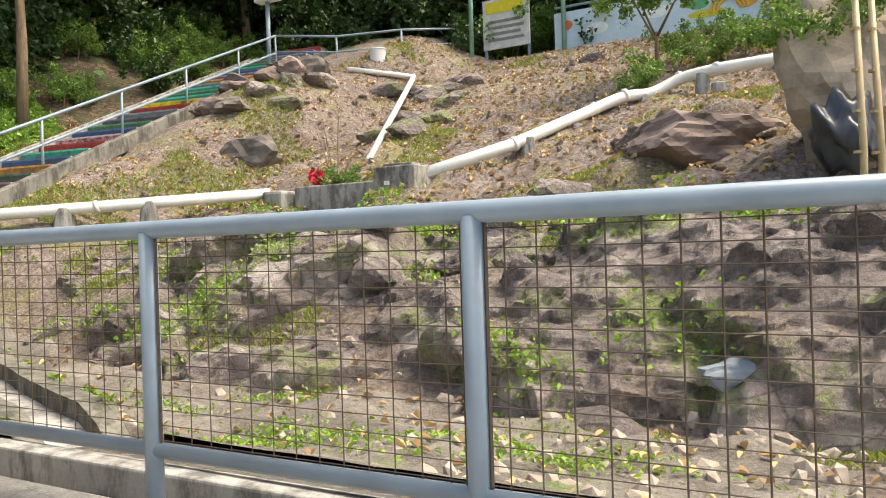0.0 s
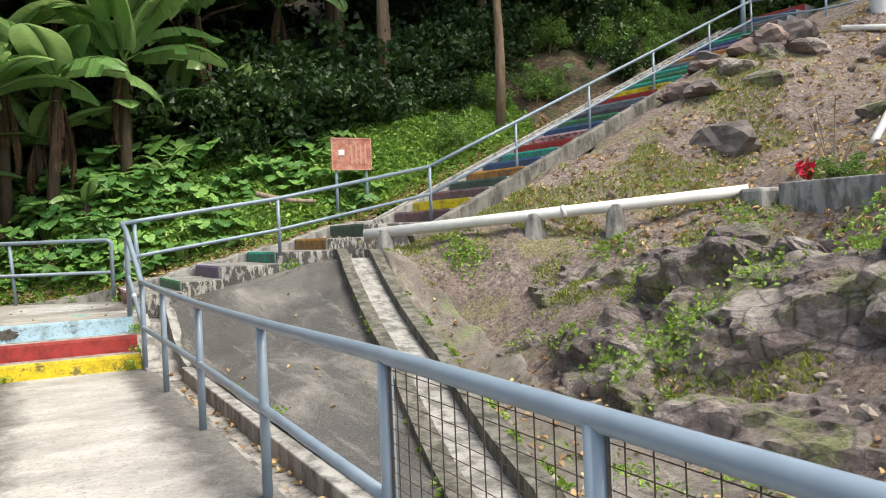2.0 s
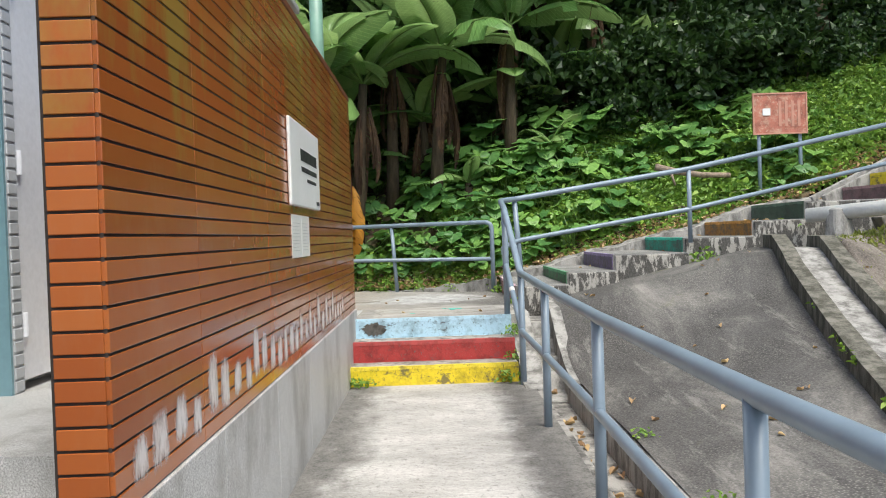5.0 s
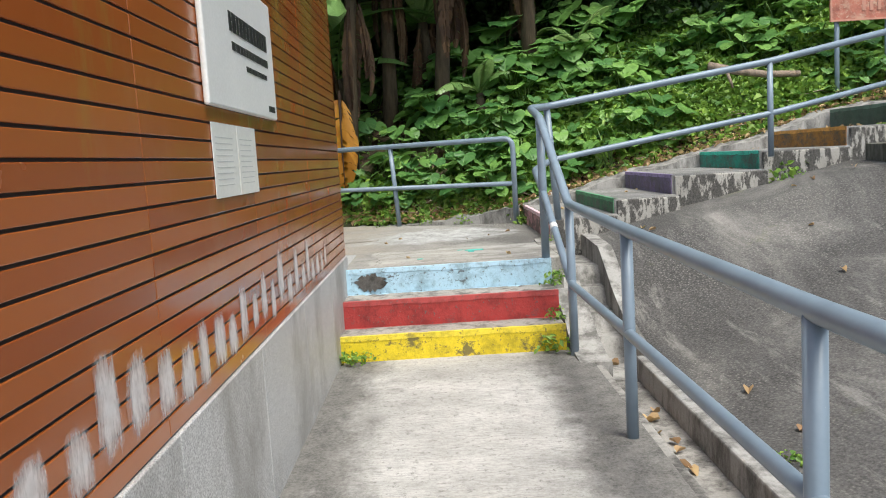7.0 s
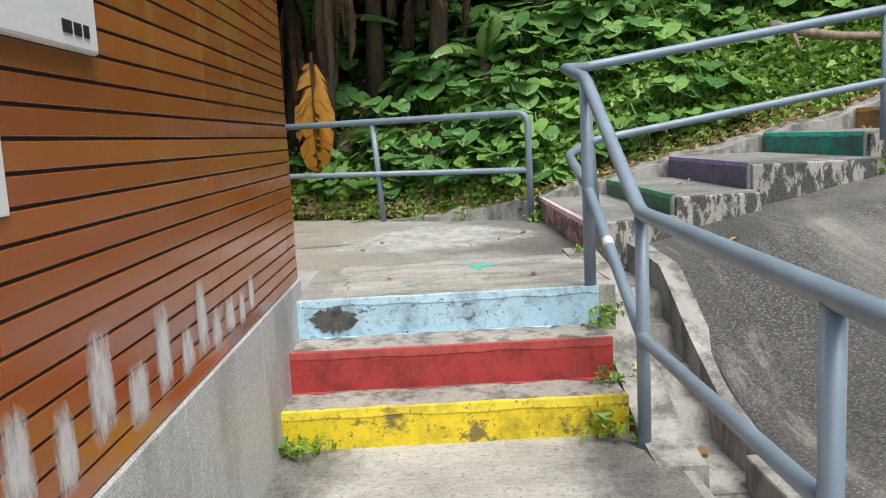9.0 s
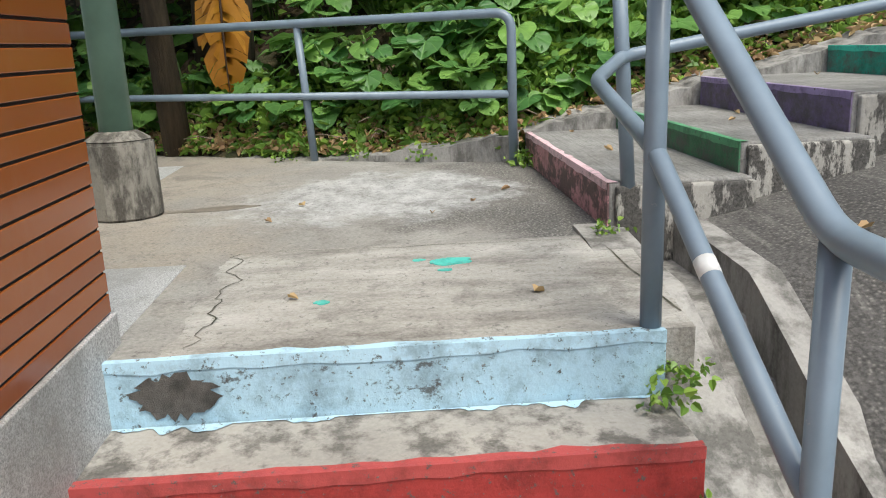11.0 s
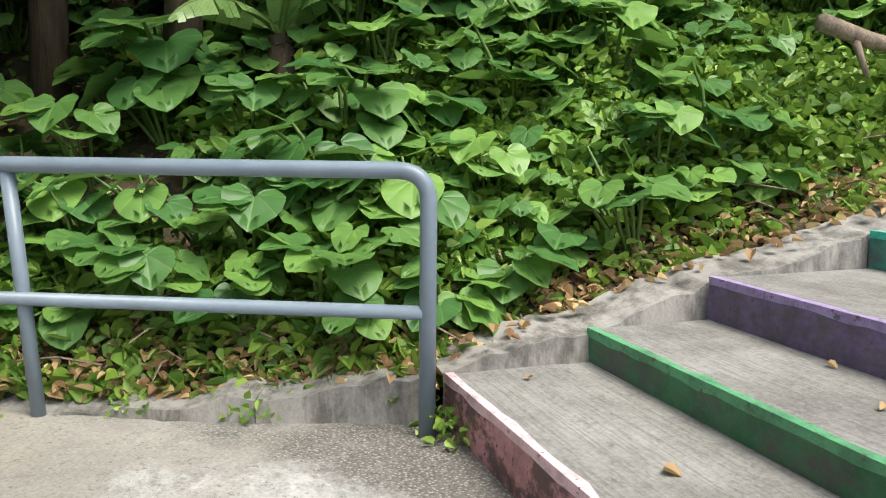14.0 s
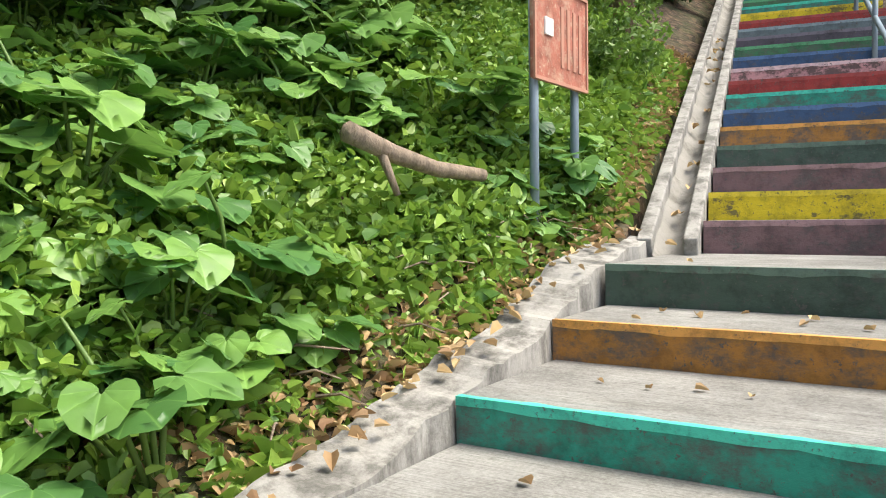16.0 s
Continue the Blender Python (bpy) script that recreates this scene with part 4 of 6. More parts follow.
for r in range(rows):
    z = 0.637 + r * pitch
    for k in range(5):
        put_piece("tile", tile_meshes[k], wall, pose(cuts[k + 1], WY1 - 0.014, z))
    put_piece("tile", end_mesh, wall, pose(WX0 + 0.003, WY0 + 0.012, z, 0, 0, 90))
part("coping", boxes((WX0 + 0.006, WX1 - 0.004, WY0 - 0.004, WY1 + 0.006, 2.66, 2.70), bevel=0.004), BROWN, wall)
bm = bmesh.new()
rs = random.Random(4)
x = -4.75
drip_uv = bm.loops.layers.uv.new("UVMap")
while x > -9.5:
    z0 = 0.675 + rs.uniform(-0.015, 0.03)
    h = rs.uniform(0.14, 0.28)
    w = rs.uniform(0.055, 0.08)
    f = bm.faces.new([bm.verts.new((x + u * w * (1 - 0.12 * v), WY1 + 0.0045, z0 + h * (v + 1) / 2)) for u, v in ((-1, -1), (1, -1), (1, 1), (-1, 1))])
    for lp, q in zip(f.loops, ((-1, -1), (1, -1), (1, 1), (-1, 1))):
        lp[drip_uv].uv = q
    x -= rs.uniform(0.15, 0.2)
bmesh.ops.recalc_face_normals(bm, faces=bm.faces)
part("lime_drips", bm, LIME, wall, "white lime drips on the tiles")

plaque = thing("wall_plaque", "white rounded notice plaque with dark lettering on the tiled wall", "sign", (-7.6, 1.22, 1.75))
part("board", boxes((-7.07, -8.15, 1.203, 1.224, 1.52, 2.02), bevel=0.008), WHITE, plaque)
for z0, z1, xa, xb in ((1.80, 1.87, -7.4, -8.02), (1.735, 1.765, -7.42, -8.02), (1.68, 1.70, -7.62, -7.98), (1.55, 1.575, -7.98, -8.1)):
    bm = bmesh.new()
    x = xa
    while x > xb:
        w = 0.03 + 0.02 * rs.random()
        box(bm, x, max(xb, x - w), 1.2235, 1.2265, z0, z1)
        x -= w + 0.012
    part("lettering", bm, INK, plaque, "dark unreadable lettering")
FAINT = plain("faint_print", (0.55, 0.55, 0.54))
notice = thing("paper_notice", "two laminated white paper notices taped to the tiles", "notice", (-7.4, 1.21, 1.35))
for xa, xb in ((-7.12, -7.44), (-7.45, -7.74)):
    sheet_ob = part("sheet", boxes((xa, xb, 1.2035, 1.207, 1.22, 1.47), bevel=0.001), PAPER, notice)
    bm = bmesh.new()
    for i in range(9):
        box(bm, xa - 0.03, xb + 0.03 + 0.06 * rs.random(), 1.2068, 1.2078, 1.26 + i * 0.02, 1.263 + i * 0.02)
    part("print", bm, FAINT, notice)

# cracks and slabs of the landing
def crack(label, pts, w):
    bm = bmesh.new()
    prev = None
    for i, (x, y) in enumerate(pts):
        k = w * (0.5 + 0.9 * abs(noise.noise(Vector((x * 9, y * 9, 1)))))
        a = Vector(pts[max(0, i - 1)]) - Vector(pts[min(len(pts) - 1, i + 1)])
        s2 = Vector((-a.y, a.x)).normalized() * k
        ring = [bm.verts.new((x + s2.x, y + s2.y, PLAT + 0.002)), bm.verts.new((x - s2.x, y - s2.y, PLAT + 0.002))]
        if prev:
            bm.faces.new((prev[0], prev[1], ring[1], ring[0]))
        prev = ring
    bmesh.ops.recalc_face_normals(bm, faces=bm.faces)
    return tagged(obj("crack", bm, MOSSY), label, "crack", "landing cracks")


def wander(a, b, n, amp):
    return [(a[0] + (b[0] - a[0]) * i / n + amp * noise.noise(Vector((i * 0.22, a[0], 2))) + 0.2 * amp * noise.noise(Vector((i * 0.9, a[0], 2))), a[1] + (b[1] - a[1]) * i / n + amp * noise.noise(Vector((i * 0.22, a[1], 8))) + 0.2 * amp * noise.noise(Vector((i * 0.9, a[1], 8)))) for i in range(n + 1)]


crack("dark open joint across the landing slab", wander((-11.41, 1.37), (-11.37, 2.80), 40, 0.02), 0.0022)
crack("ragged crack along the landing bay", wander((-11.41, 1.37), (-10.4, 1.40), 34, 0.09), 0.0035)
crack("open joint between landing and side channel", wander((-11.39, 2.79), (-10.45, 2.80), 24, 0.012), 0.005)
PAVER = m_granite("pale_granite_paver", (0.42, 0.42, 0.415))
for i, (x0, x1, y0, y1) in enumerate(((-10.5, -10.88, 0.25, 1.195), (-10.885, -11.28, 0.25, 1.195), (-13.2, -14.3, -0.5, 0.12), (-13.2, -14.1, 0.125, 0.5))):
    slab = obj("granite_paver", boxes((x0, x1, y0, y1, PLAT - 0.05, PLAT + 0.003), bevel=0.002), PAVER)
    tagged(slab, "pale granite paving slab set into the landing", "paving slab", "granite pavers", "structure")

# ---- toilet block beside the path ----
FL = 0.62
block = thing("toilet_block", "grey rendered service block with metal doors and eaves", "building", (-7, -1, 0))
for b in ((-0.5, -5.55, -0.35, -0.04, -0.1, 3.3), (-8.95, -13.5, -0.35, -0.1, -0.1, 3.3), (-6.5, -8.95, -0.35, -0.16, -0.1, 3.3), (-5.55, -6.5, -0.35, -0.1, 2.9, 3.3)):
    part("wall", boxes(b), RENDERW, block)
for b in ((-5.5, -6.5, -1.5, -1.35, FL, 3.0), (-6.44, -6.52, -1.34, -0.036, FL, 2.9), (-5.5, -5.56, -1.34, -0.06, FL, 2.9), (-5.5, -6.5, -1.34, -0.1, 2.905, 2.95)):
    part("recess_wall", boxes(b), TEALWALL, block, "blue-green painted entrance recess")
for i in range(3):
    for j in range(5):
        part("wall_tile", boxes((-6.436, -6.442, -1.33 + i * 0.3, -1.035 + i * 0.3, FL + 0.02 + j * 0.3, FL + 0.315 + j * 0.3), bevel=0.002), CREAM, block)
part("floor_slab", prism(bmesh.new(), [(-5.3, -1.5), (-5.3, 1.04), (-10.3, 1.04), (-10.3, -1.5)], -0.1, FL), GRANITE, block)
for k in range(3):
    x = -4.4 - 0.3 * k
    part("step", boxes((x, -5.35, -0.1 + 0.0, 1.04, -0.1, 0.155 * (k + 1)), bevel=0.008), GRANITE, block, "grey granite step")
    part("nosing", boxes((x + 0.004, x - 0.06, -0.1, 1.03, 0.155 * (k + 1) - 0.045, 0.155 * (k + 1) + 0.004), bevel=0.004), TEALWALL, block)
part("eaves", boxes((-0.5, -11.4, -0.35, -0.03, 3.16, 3.24), bevel=0.01), ROOFGREY, block, "grey metal eaves")
for i in range(3):
    part("eave_rib", boxes((-0.5, -11.38, -0.1 + i * 0.025, -0.09 + i * 0.025, 3.13, 3.165)), ROOFGREY, block)
part("gutter", boxes((-0.5, -11.4, -0.03, 0.06, 3.1, 3.24), bevel=0.012), RENDERW, block)
part("canopy_edge", boxes((-7.5, -9.2, 0.84, 0.96, 3.17, 3.23), bevel=0.01), ROOFGREY, block, "grey canopy edge over the passage")
part("canopy_sheet", boxes((-7.5, -9.2, 0.062, 0.84, 3.2, 3.225)), ROOFGREY, block)
part("roof", boxes((-0.5, -13.5, -6, 0.0, 3.245, 3.4)), ROOFGREY, block)
part("lintel", boxes((-6.5, -8.95, -0.16, -0.02, 2.96, 3.12), bevel=0.01), RENDERW, block)
# three metal door leaves
for xa, xb, vent in ((-6.56, -7.08, None), (-7.09, -8.18, (-7.52, -7.86)), (-8.19, -8.86, (-8.34, -8.62))):
    d = part("door", boxes((xa, xb, -0.15, -0.04, FL + 0.05, 2.94), bevel=0.006), DOORGREY, block, "grey painted steel door")
    for z in (0.95, 1.75, 2.65):
        part("hinge", tube(bmesh.new(), [(xa - 0.015, -0.03, z - 0.06), (xa - 0.015, -0.03, z + 0.06)], 0.016, 8), DOORGREY, d)
    if vent:
        part("vent", boxes((vent[0], vent[1], -0.043, -0.037, 0.80, 1.2)), DARKGAP, d, "dark louvred vent")
        for k in range(5):
            bm = boxes((vent[0] + 0.01, vent[1] - 0.01, -0.03, 0.03, -0.004, 0.004), m=pose(0, -0.025, 0.83 + k * 0.085, 38), bevel=0.0)
            part("louvre", bm, DOORGREY, d)
for x in (-8.1, -8.27):
    part("handle", tube(bmesh.new(), rounded([(x, -0.04, 1.75), (x, 0.02, 1.75), (x, 0.02, 1.93), (x, -0.04, 1.93)], 0.02), 0.009, 8), DOORGREY, block)
part("padlock", boxes((-8.15, -8.2, -0.03, 0.0, 1.62, 1.68), bevel=0.006), STEEL, block)
part("quoin", boxes((-6.46, -6.555, -0.12, -0.035, FL, 2.95)), RENDERW, block)
for k in range(36):
    part("quoin_block", boxes((-6.47, -6.55, -0.04, -0.028, FL + 0.01 + k * 0.064, FL + 0.062 + k * 0.064), bevel=0.004), RENDERW, block)

# store door, beaded corner and base course at the far end of the block
STOREDOOR = m_paint("rust_marked_grey_paint", (0.62, 0.65, 0.68), (0.3, 0.15, 0.07), (0.62, 0.7), 3.0)
d = part("door", boxes((-12.2, -13.38, -0.1, -0.055, PLAT + 0.1, 2.9), bevel=0.006), STOREDOOR, block, "pale grey steel store door with rusty marks")
part("bottom_rail", boxes((-12.22, -13.36, -0.056, -0.04, PLAT + 0.12, PLAT + 0.22), bevel=0.004), STOREDOOR, d)
for z in (0.98, 1.75, 2.5):
    part("hinge", tube(bmesh.new(), [(-13.395, -0.045, z - 0.06), (-13.395, -0.045, z + 0.06)], 0.016, 8), STOREDOOR, d)
for k in range(36):
    part("corner_block", boxes((-13.42, -13.66, -0.352, -0.05, PLAT + 0.12 + k * 0.064, PLAT + 0.176 + k * 0.064), bevel=0.005), RENDERW, block)
part("corner_core", boxes((-13.42, -13.65, -0.35, -0.058, PLAT, 3.1)), RENDERW, block)
part("base_course", boxes((-12.0, -13.68, -0.355, -0.035, PLAT - 0.02, PLAT + 0.115), bevel=0.006), CREAM, block)

rules = thing("rules_board", "grey board of toilet rules on the recess wall", "sign", (-6.4, -0.3, 2.3))
part("board", boxes((-6.432, -6.42, -0.805, -0.065, 1.96, 2.72), bevel=0.004), plain("board_grey", (0.52, 0.55, 0.58), 0.35, 0.0, 0.03), rules)
for k in range(5):
    part("rule_line", boxes((-6.42, -6.416, -0.745, -0.085, 2.6 - k * 0.125, 2.606 - k * 0.125)), INK, rules)


def words(text, size, m, mat, parent):
    cu = bpy.data.curves.new("words", "FONT")
    cu.body, cu.size, cu.extrude, cu.align_x = text, size, 0.001, "CENTER"
    cu.materials.append(mat)
    ob = new("words", cu)
    ob.parent = parent
    ob.matrix_parent_inverse = parent.matrix_basis.inverted()
    ob.matrix_basis = m
    return ob


words("CAUTION WET FLOOR", 0.042, pose(-6.413, -0.425, 2.62, 90, 0, 90), INK, rules)
words("NO SMOKING", 0.042, pose(-6.413, -0.365, 2.495, 90, 0, 90), INK, rules)
for k, (a, b, w) in enumerate(((2.66, 2.69, 0.4), (2.54, 2.565, 0.34), (2.41, 2.45, 0.5), (2.30, 2.315, 0.58), (2.2, 2.23, 0.52), (2.06, 2.1, 0.45))):
    bm = bmesh.new()
    y = -0.145
    while y > -0.145 - w:
        box(bm, -6.42, -6.4165, y - 0.028, y, a, b)
        y -= 0.04
    part("lettering", bm, INK, rules, "small unreadable lettering")

sign_m = thing("toilet_sign", "small white sign with a blue figure shape on the wall", "sign", (-5.3, -0.09, 2.0))
part("plate", boxes((-5.22, -5.42, -0.04, -0.032, 1.85, 2.2), bevel=0.003), WHITE, sign_m)
part("symbol", boxes((-5.29, -5.35, -0.032, -0.029, 2.0, 2.14), (-5.305, -5.335, -0.032, -0.029, 2.145, 2.175), (-5.225, -5.415, -0.032, -0.029, 1.86, 1.93)), plain("sign_blue", (0.02, 0.04, 0.18), 0.4), sign_m)
grab = thing("grab_rail", "brushed steel handrail on the block wall", "handrail", (-5.0, 0, 1.3))
part("bar", tube(bmesh.new(), rounded([(-5.4, -0.05, 1.45), (-5.4, 0.03, 1.45), (-4.0, 0.03, 1.05)], 0.05), 0.02, 10), STEEL, grab, "", True)

# low brown screen at the end of the passage
end_wall = thing("screen_wall", "low brown tiled screen wall at the passage end", "wall", (-9.4, 0.5, FL))
part("core", boxes((-9.42, -9.5, -0.09, 1.04, FL - 0.02, 2.3)), JOINT, end_wall)
for r in range(27):
    put_piece("tile", end_mesh, end_wall, Matrix.Translation((-9.405, -0.09, FL + r * pitch)) @ Matrix.Rotation(radians(90), 4, "Z") @ Matrix.Diagonal((8.6, -1, 1, 1)))

caution = thing("caution_board", "yellow folding plastic floor caution board", "caution board", (-7.7, 0.44, FL))
for s in (-1, 1):
    bm = bmesh.new()
    box(bm, -0.14, 0.14, -0.012, 0.012, 0, 0.62, m=pose(-7.7 + s * 0.1, 0.44, FL, 0, s * 0, 90) @ pose(0, 0, 0, s * 9), bevel=0.01)
    part("panel", bm, YELLOWP, caution)
part("hinge_grip", boxes((-7.64, -7.76, 0.38, 0.5, FL + 0.6, FL + 0.67), bevel=0.012), YELLOWP, caution)

# brown guard fence in front of the ramp
fence = thing("brown_fence", "brown and olive painted guard fence with a flat timber top", "fence", (-3, 1.19, 0))
part("top_board", boxes((-2.33, -3.67, 1.11, 1.25, 1.10, 1.145), bevel=0.006), BROWN, fence)
part("top_board", boxes((-2.3, -2.44, -1.5, 1.107, 1.101, 1.144), bevel=0.006), BROWN, fence)
for x in (-2.38, -3.6):
    part("post", boxes((x - 0.04, x + 0.04, 1.14, 1.22, -0.02, 1.10), bevel=0.004), BROWN, fence)
for z in (0.1, 0.98):
    part("rail", boxes((-2.42, -3.56, 1.165, 1.195, z, z + 0.05), bevel=0.004), OLIVE, fence)
for k in range(9):
    x = -2.52 - k * 0.115
    part("bar", boxes((x - 0.012, x + 0.012, 1.125, 1.2, 0.13, 0.99), bevel=0.003), OLIVE, fence)
for k in range(12):
    y = 1.0 - k * 0.18
    part("bar", boxes((-2.43, -2.33, y - 0.012, y + 0.012, 0.13, 1.0), bevel=0.003), OLIVE, fence)
PALERAIL = m_rail("worn_pale_rail_paint", (0.42, 0.53, 0.57))
stub = thing("short_handrail", "pale worn blue-grey tube handrail ending beside the brown fence", "handrail", (-2.3, 1.33, 0))
part("tube", tube(bmesh.new(), rounded([(-0.75, 1.25, 0.99), (-2.39, 1.325, 0.94), (-2.42, 1.327, 0.0)], 0.08, 6), 0.03, 14), PALERAIL, stub, "", True)
part("lower_tube", tube(bmesh.new(), [(-0.75, 1.25, 0.57), (-2.4, 1.325, 0.53)], 0.024, 12), PALERAIL, stub, "", True)
part("post", tube(bmesh.new(), [(-0.8, 1.253, 0.0), (-0.8, 1.253, 0.96)], 0.027, 12), PALERAIL, stub, "", True)

# ---- pillar on the landing ----
pillar = thing("green_pillar", "green painted steel pillar on a tapered concrete pedestal", "pillar", (-12.33, 0.68, PLAT))
bm = bmesh.new()
bmesh.ops.create_cone(bm, cap_ends=True, segments=14, radius1=0.178, radius2=0.17, depth=0.38, matrix=pose(-12.33, 0.655, PLAT + 0.19))
bmesh.ops.create_cone(bm, cap_ends=True, segments=14, radius1=0.168, radius2=0.09, depth=0.05, matrix=pose(-12.33, 0.655, PLAT + 0.404))
bmesh.ops.bevel(bm, geom=[e for e in bm.edges if abs(e.verts[0].co.z - e.verts[1].co.z) < 0.01], offset=0.012, segments=2, affect="EDGES")
part("pedestal", bm, m_old_concrete("pedestal_concrete", (0.3, 0.28, 0.24), (0.06, 0.054, 0.045), 5.0, (0.43, 0.55)), pillar, "stained concrete pedestal")
part("pole", tube(bmesh.new(), [(-12.33, 0.655, PLAT + 0.38), (-12.33, 0.655, 5.6)], 0.08, 16), RAILGREEN, pillar, "green painted pole", True)
patch = tagged(obj("wet_patch", prism(bmesh.new(), [(-12.38 + 0.05 * math.cos(a) * (1 + 0.5 * math.sin(3 * a)) - 0.05 * math.sin(a), 1.0 + 0.3 * math.sin(a)) for a in np.linspace(0, 2 * math.pi, 20, endpoint=False)], PLAT, PLAT + 0.003), plain("damp_concrete", (0.2, 0.175, 0.145), 0.55, 0.0, 0.4, 9.0)), "damp dark stain on the landing beside the pillar", "stain")
TURQUOISE = m_paint("spilt_turquoise", (0.1, 0.55, 0.47), (0.3, 0.29, 0.27), (0.62, 0.68), 9.0)
for x, y, r in ((-11.13, 2.19, 0.06), (-11.17, 2.07, 0.016), (-11.02, 2.16, 0.018), (-10.72, 1.75, 0.02)):
    ring = [(x + r * 0.8 * math.cos(a) * (1 + 0.5 * noise.noise(Vector((math.cos(a) * 1.3, math.sin(a) * 1.3, x * 9)))), y + 1.3 * r * math.sin(a) * (1 + 0.5 * noise.noise(Vector((math.cos(a) * 1.3, math.sin(a) * 1.3, y * 9))))) for a in np.linspace(0, 2 * math.pi, 28, endpoint=False)]
    tagged(obj("paint_spot", prism(bmesh.new(), ring, PLAT - 0.01, PLAT + 0.004), TURQUOISE), "spilt turquoise paint spot on the landing", "stain", "paint spots")

# ---- red notice board on the bank ----
board = thing("red_notice_board", "faded red metal notice board on two grey posts", "sign", (-14.07, 6.97, 1.6))
part("panel", boxes((-14.02, -14.045, 6.58, 7.36, 2.61, 3.2), bevel=0.006), SIGNRED, board, "faded red panel")
EDGERED = plain("pale_red_edge", (0.5, 0.25, 0.18), 0.6)
for z in (2.61, 3.18):
    part("frame_bar", boxes((-14.01, -14.022, 6.58, 7.36, z, z + 0.02)), EDGERED, board)
for y in (6.58, 7.34):
    part("frame_bar", boxes((-14.01, -14.022, y, y + 0.02, 2.632, 3.178)), EDGERED, board)
part("label", boxes((-14.01, -14.022, 6.72, 6.83, 2.88, 2.98)), WHITE, board, "small white label")
for k in range(4):
    part("lettering", boxes((-14.014, -14.0215, 6.95 + 0.09 * k, 6.99 + 0.09 * k, 2.72, 3.08)), EDGERED, board, "faded unreadable column of writing")
for y, z0 in ((6.68, 1.45), (7.27, 1.6)):
    part("post", tube(bmesh.new(), [(-14.07, y, z0), (-14.07, y, 3.14)], 0.028, 10), RAIL, board, "", True)

# ---- white water pipes on the hill ----
def white_pipe(label, pts, r):
    t = thing("water_pipe", label, "pipe", pts[0])
    part("pipe", tube(bmesh.new(), rounded(pts, 0.25, 5), r, 14), PIPE, t, "", True)
    for p in pts[1:-1]:
        d = Vector((0.02, 0.02, 0.01))
        part("joint", tube(bmesh.new(), [Vector(p) - d, Vector(p) + d], r * 1.18, 12), PIPE, t, "", True)
    return t


def cradle(x, y, top, h, w=0.22):
    t = thing("pipe_support", "rough cement block carrying the pipe", "pipe support", (x, y, top - h), "pipe supports")
    bm = bmesh.new()
    bmesh.ops.create_cone(bm, cap_ends=True, segments=7, radius1=w * 0.85, radius2=w * 0.52, depth=h, matrix=pose(x, y, top - h / 2, 0, 0, 20))
    for v in bm.verts:
        v.co += Vector(noise.noise_vector(v.co * 4)) * 0.025
    bmesh.ops.bevel(bm, geom=bm.edges[:], offset=0.015, segments=1, affect="EDGES")
    part("block", bm, CHANNEL, t)


PA, PB = Vector((-11.67, 6.23, 1.41)), Vector((-8.0, 10.4, 1.80))
white_pipe("white painted water pipe crossing the rocks on supports", [PA, PA.lerp(PB, 0.55), PB], 0.085)
for f in (0.06, 0.47, 0.68):
    p = PA.lerp(PB, f)
    cradle(p.x, p.y, p.z + 0.03, 0.55)
white_pipe("white water pipe climbing the bare slope", [(-5.4, 10.7, 1.92), (-4.58, 12.1, 2.42), (-3.84, 13.67, 3.08), (-3.45, 14.1, 3.32), (-3.1, 14.5, 3.36), (-2.7, 14.75, 3.62), (-2.06, 14.6, 3.66), (-0.2, 14.3, 3.66)], 0.095)
for x, y, z in ((-4.45, 12.3, 2.5), (-3.2, 14.35, 3.3), (-2.3, 14.65, 3.6)):
    cradle(x, y, z + 0.04, 0.55, 0.2)
white_pipe("thin white pipe bent over the hill top", [(-7.35, 12.15, 2.4), (-9.6, 17.3, 5.0), (-10.75, 16.2, max(4.75, hill_z(-10.75, 16.2) + 0.08))], 0.06)

planter = thing("concrete_planter", "stained low concrete planter wall on the slope", "planter", (-6.7, 10.6, 1.3))
part("wall", boxes((-6.02, -7.55, 10.45, 10.62, 1.1, 1.87), bevel=0.02), CHANNEL, planter, "stained pale front wall")
part("wall", boxes((-7.4, -7.55, 10.62, 11.4, 1.2, 1.87), bevel=0.02), CHANNEL, planter)
part("soil", boxes((-6.0, -7.4, 10.6, 11.5, 1.3, 1.83)), HILL, planter)
part("block", boxes((-5.3, -6.0, 10.35, 11.0, 1.2, 2.05), bevel=0.02), OLD, planter, "dark concrete pipe chamber")
part("chamber_lid", boxes((-5.4, -5.9, 10.45, 10.9, 2.05, 2.09), bevel=0.008), OLD, planter)
part("label", boxes((-5.72, -5.8, 10.33, 10.352, 1.78, 1.84)), WHITE, planter)
part("junction", boxes((-7.6, -8.0, 10.2, 10.6, 1.3, 1.82), bevel=0.05), CHANNEL, planter)

cradle(-2.01, 14.45, 3.37 + 0.05, 0.75, 0.24)
cradle(-3.04, 14.45, 3.22 + 0.05, 0.6, 0.18)

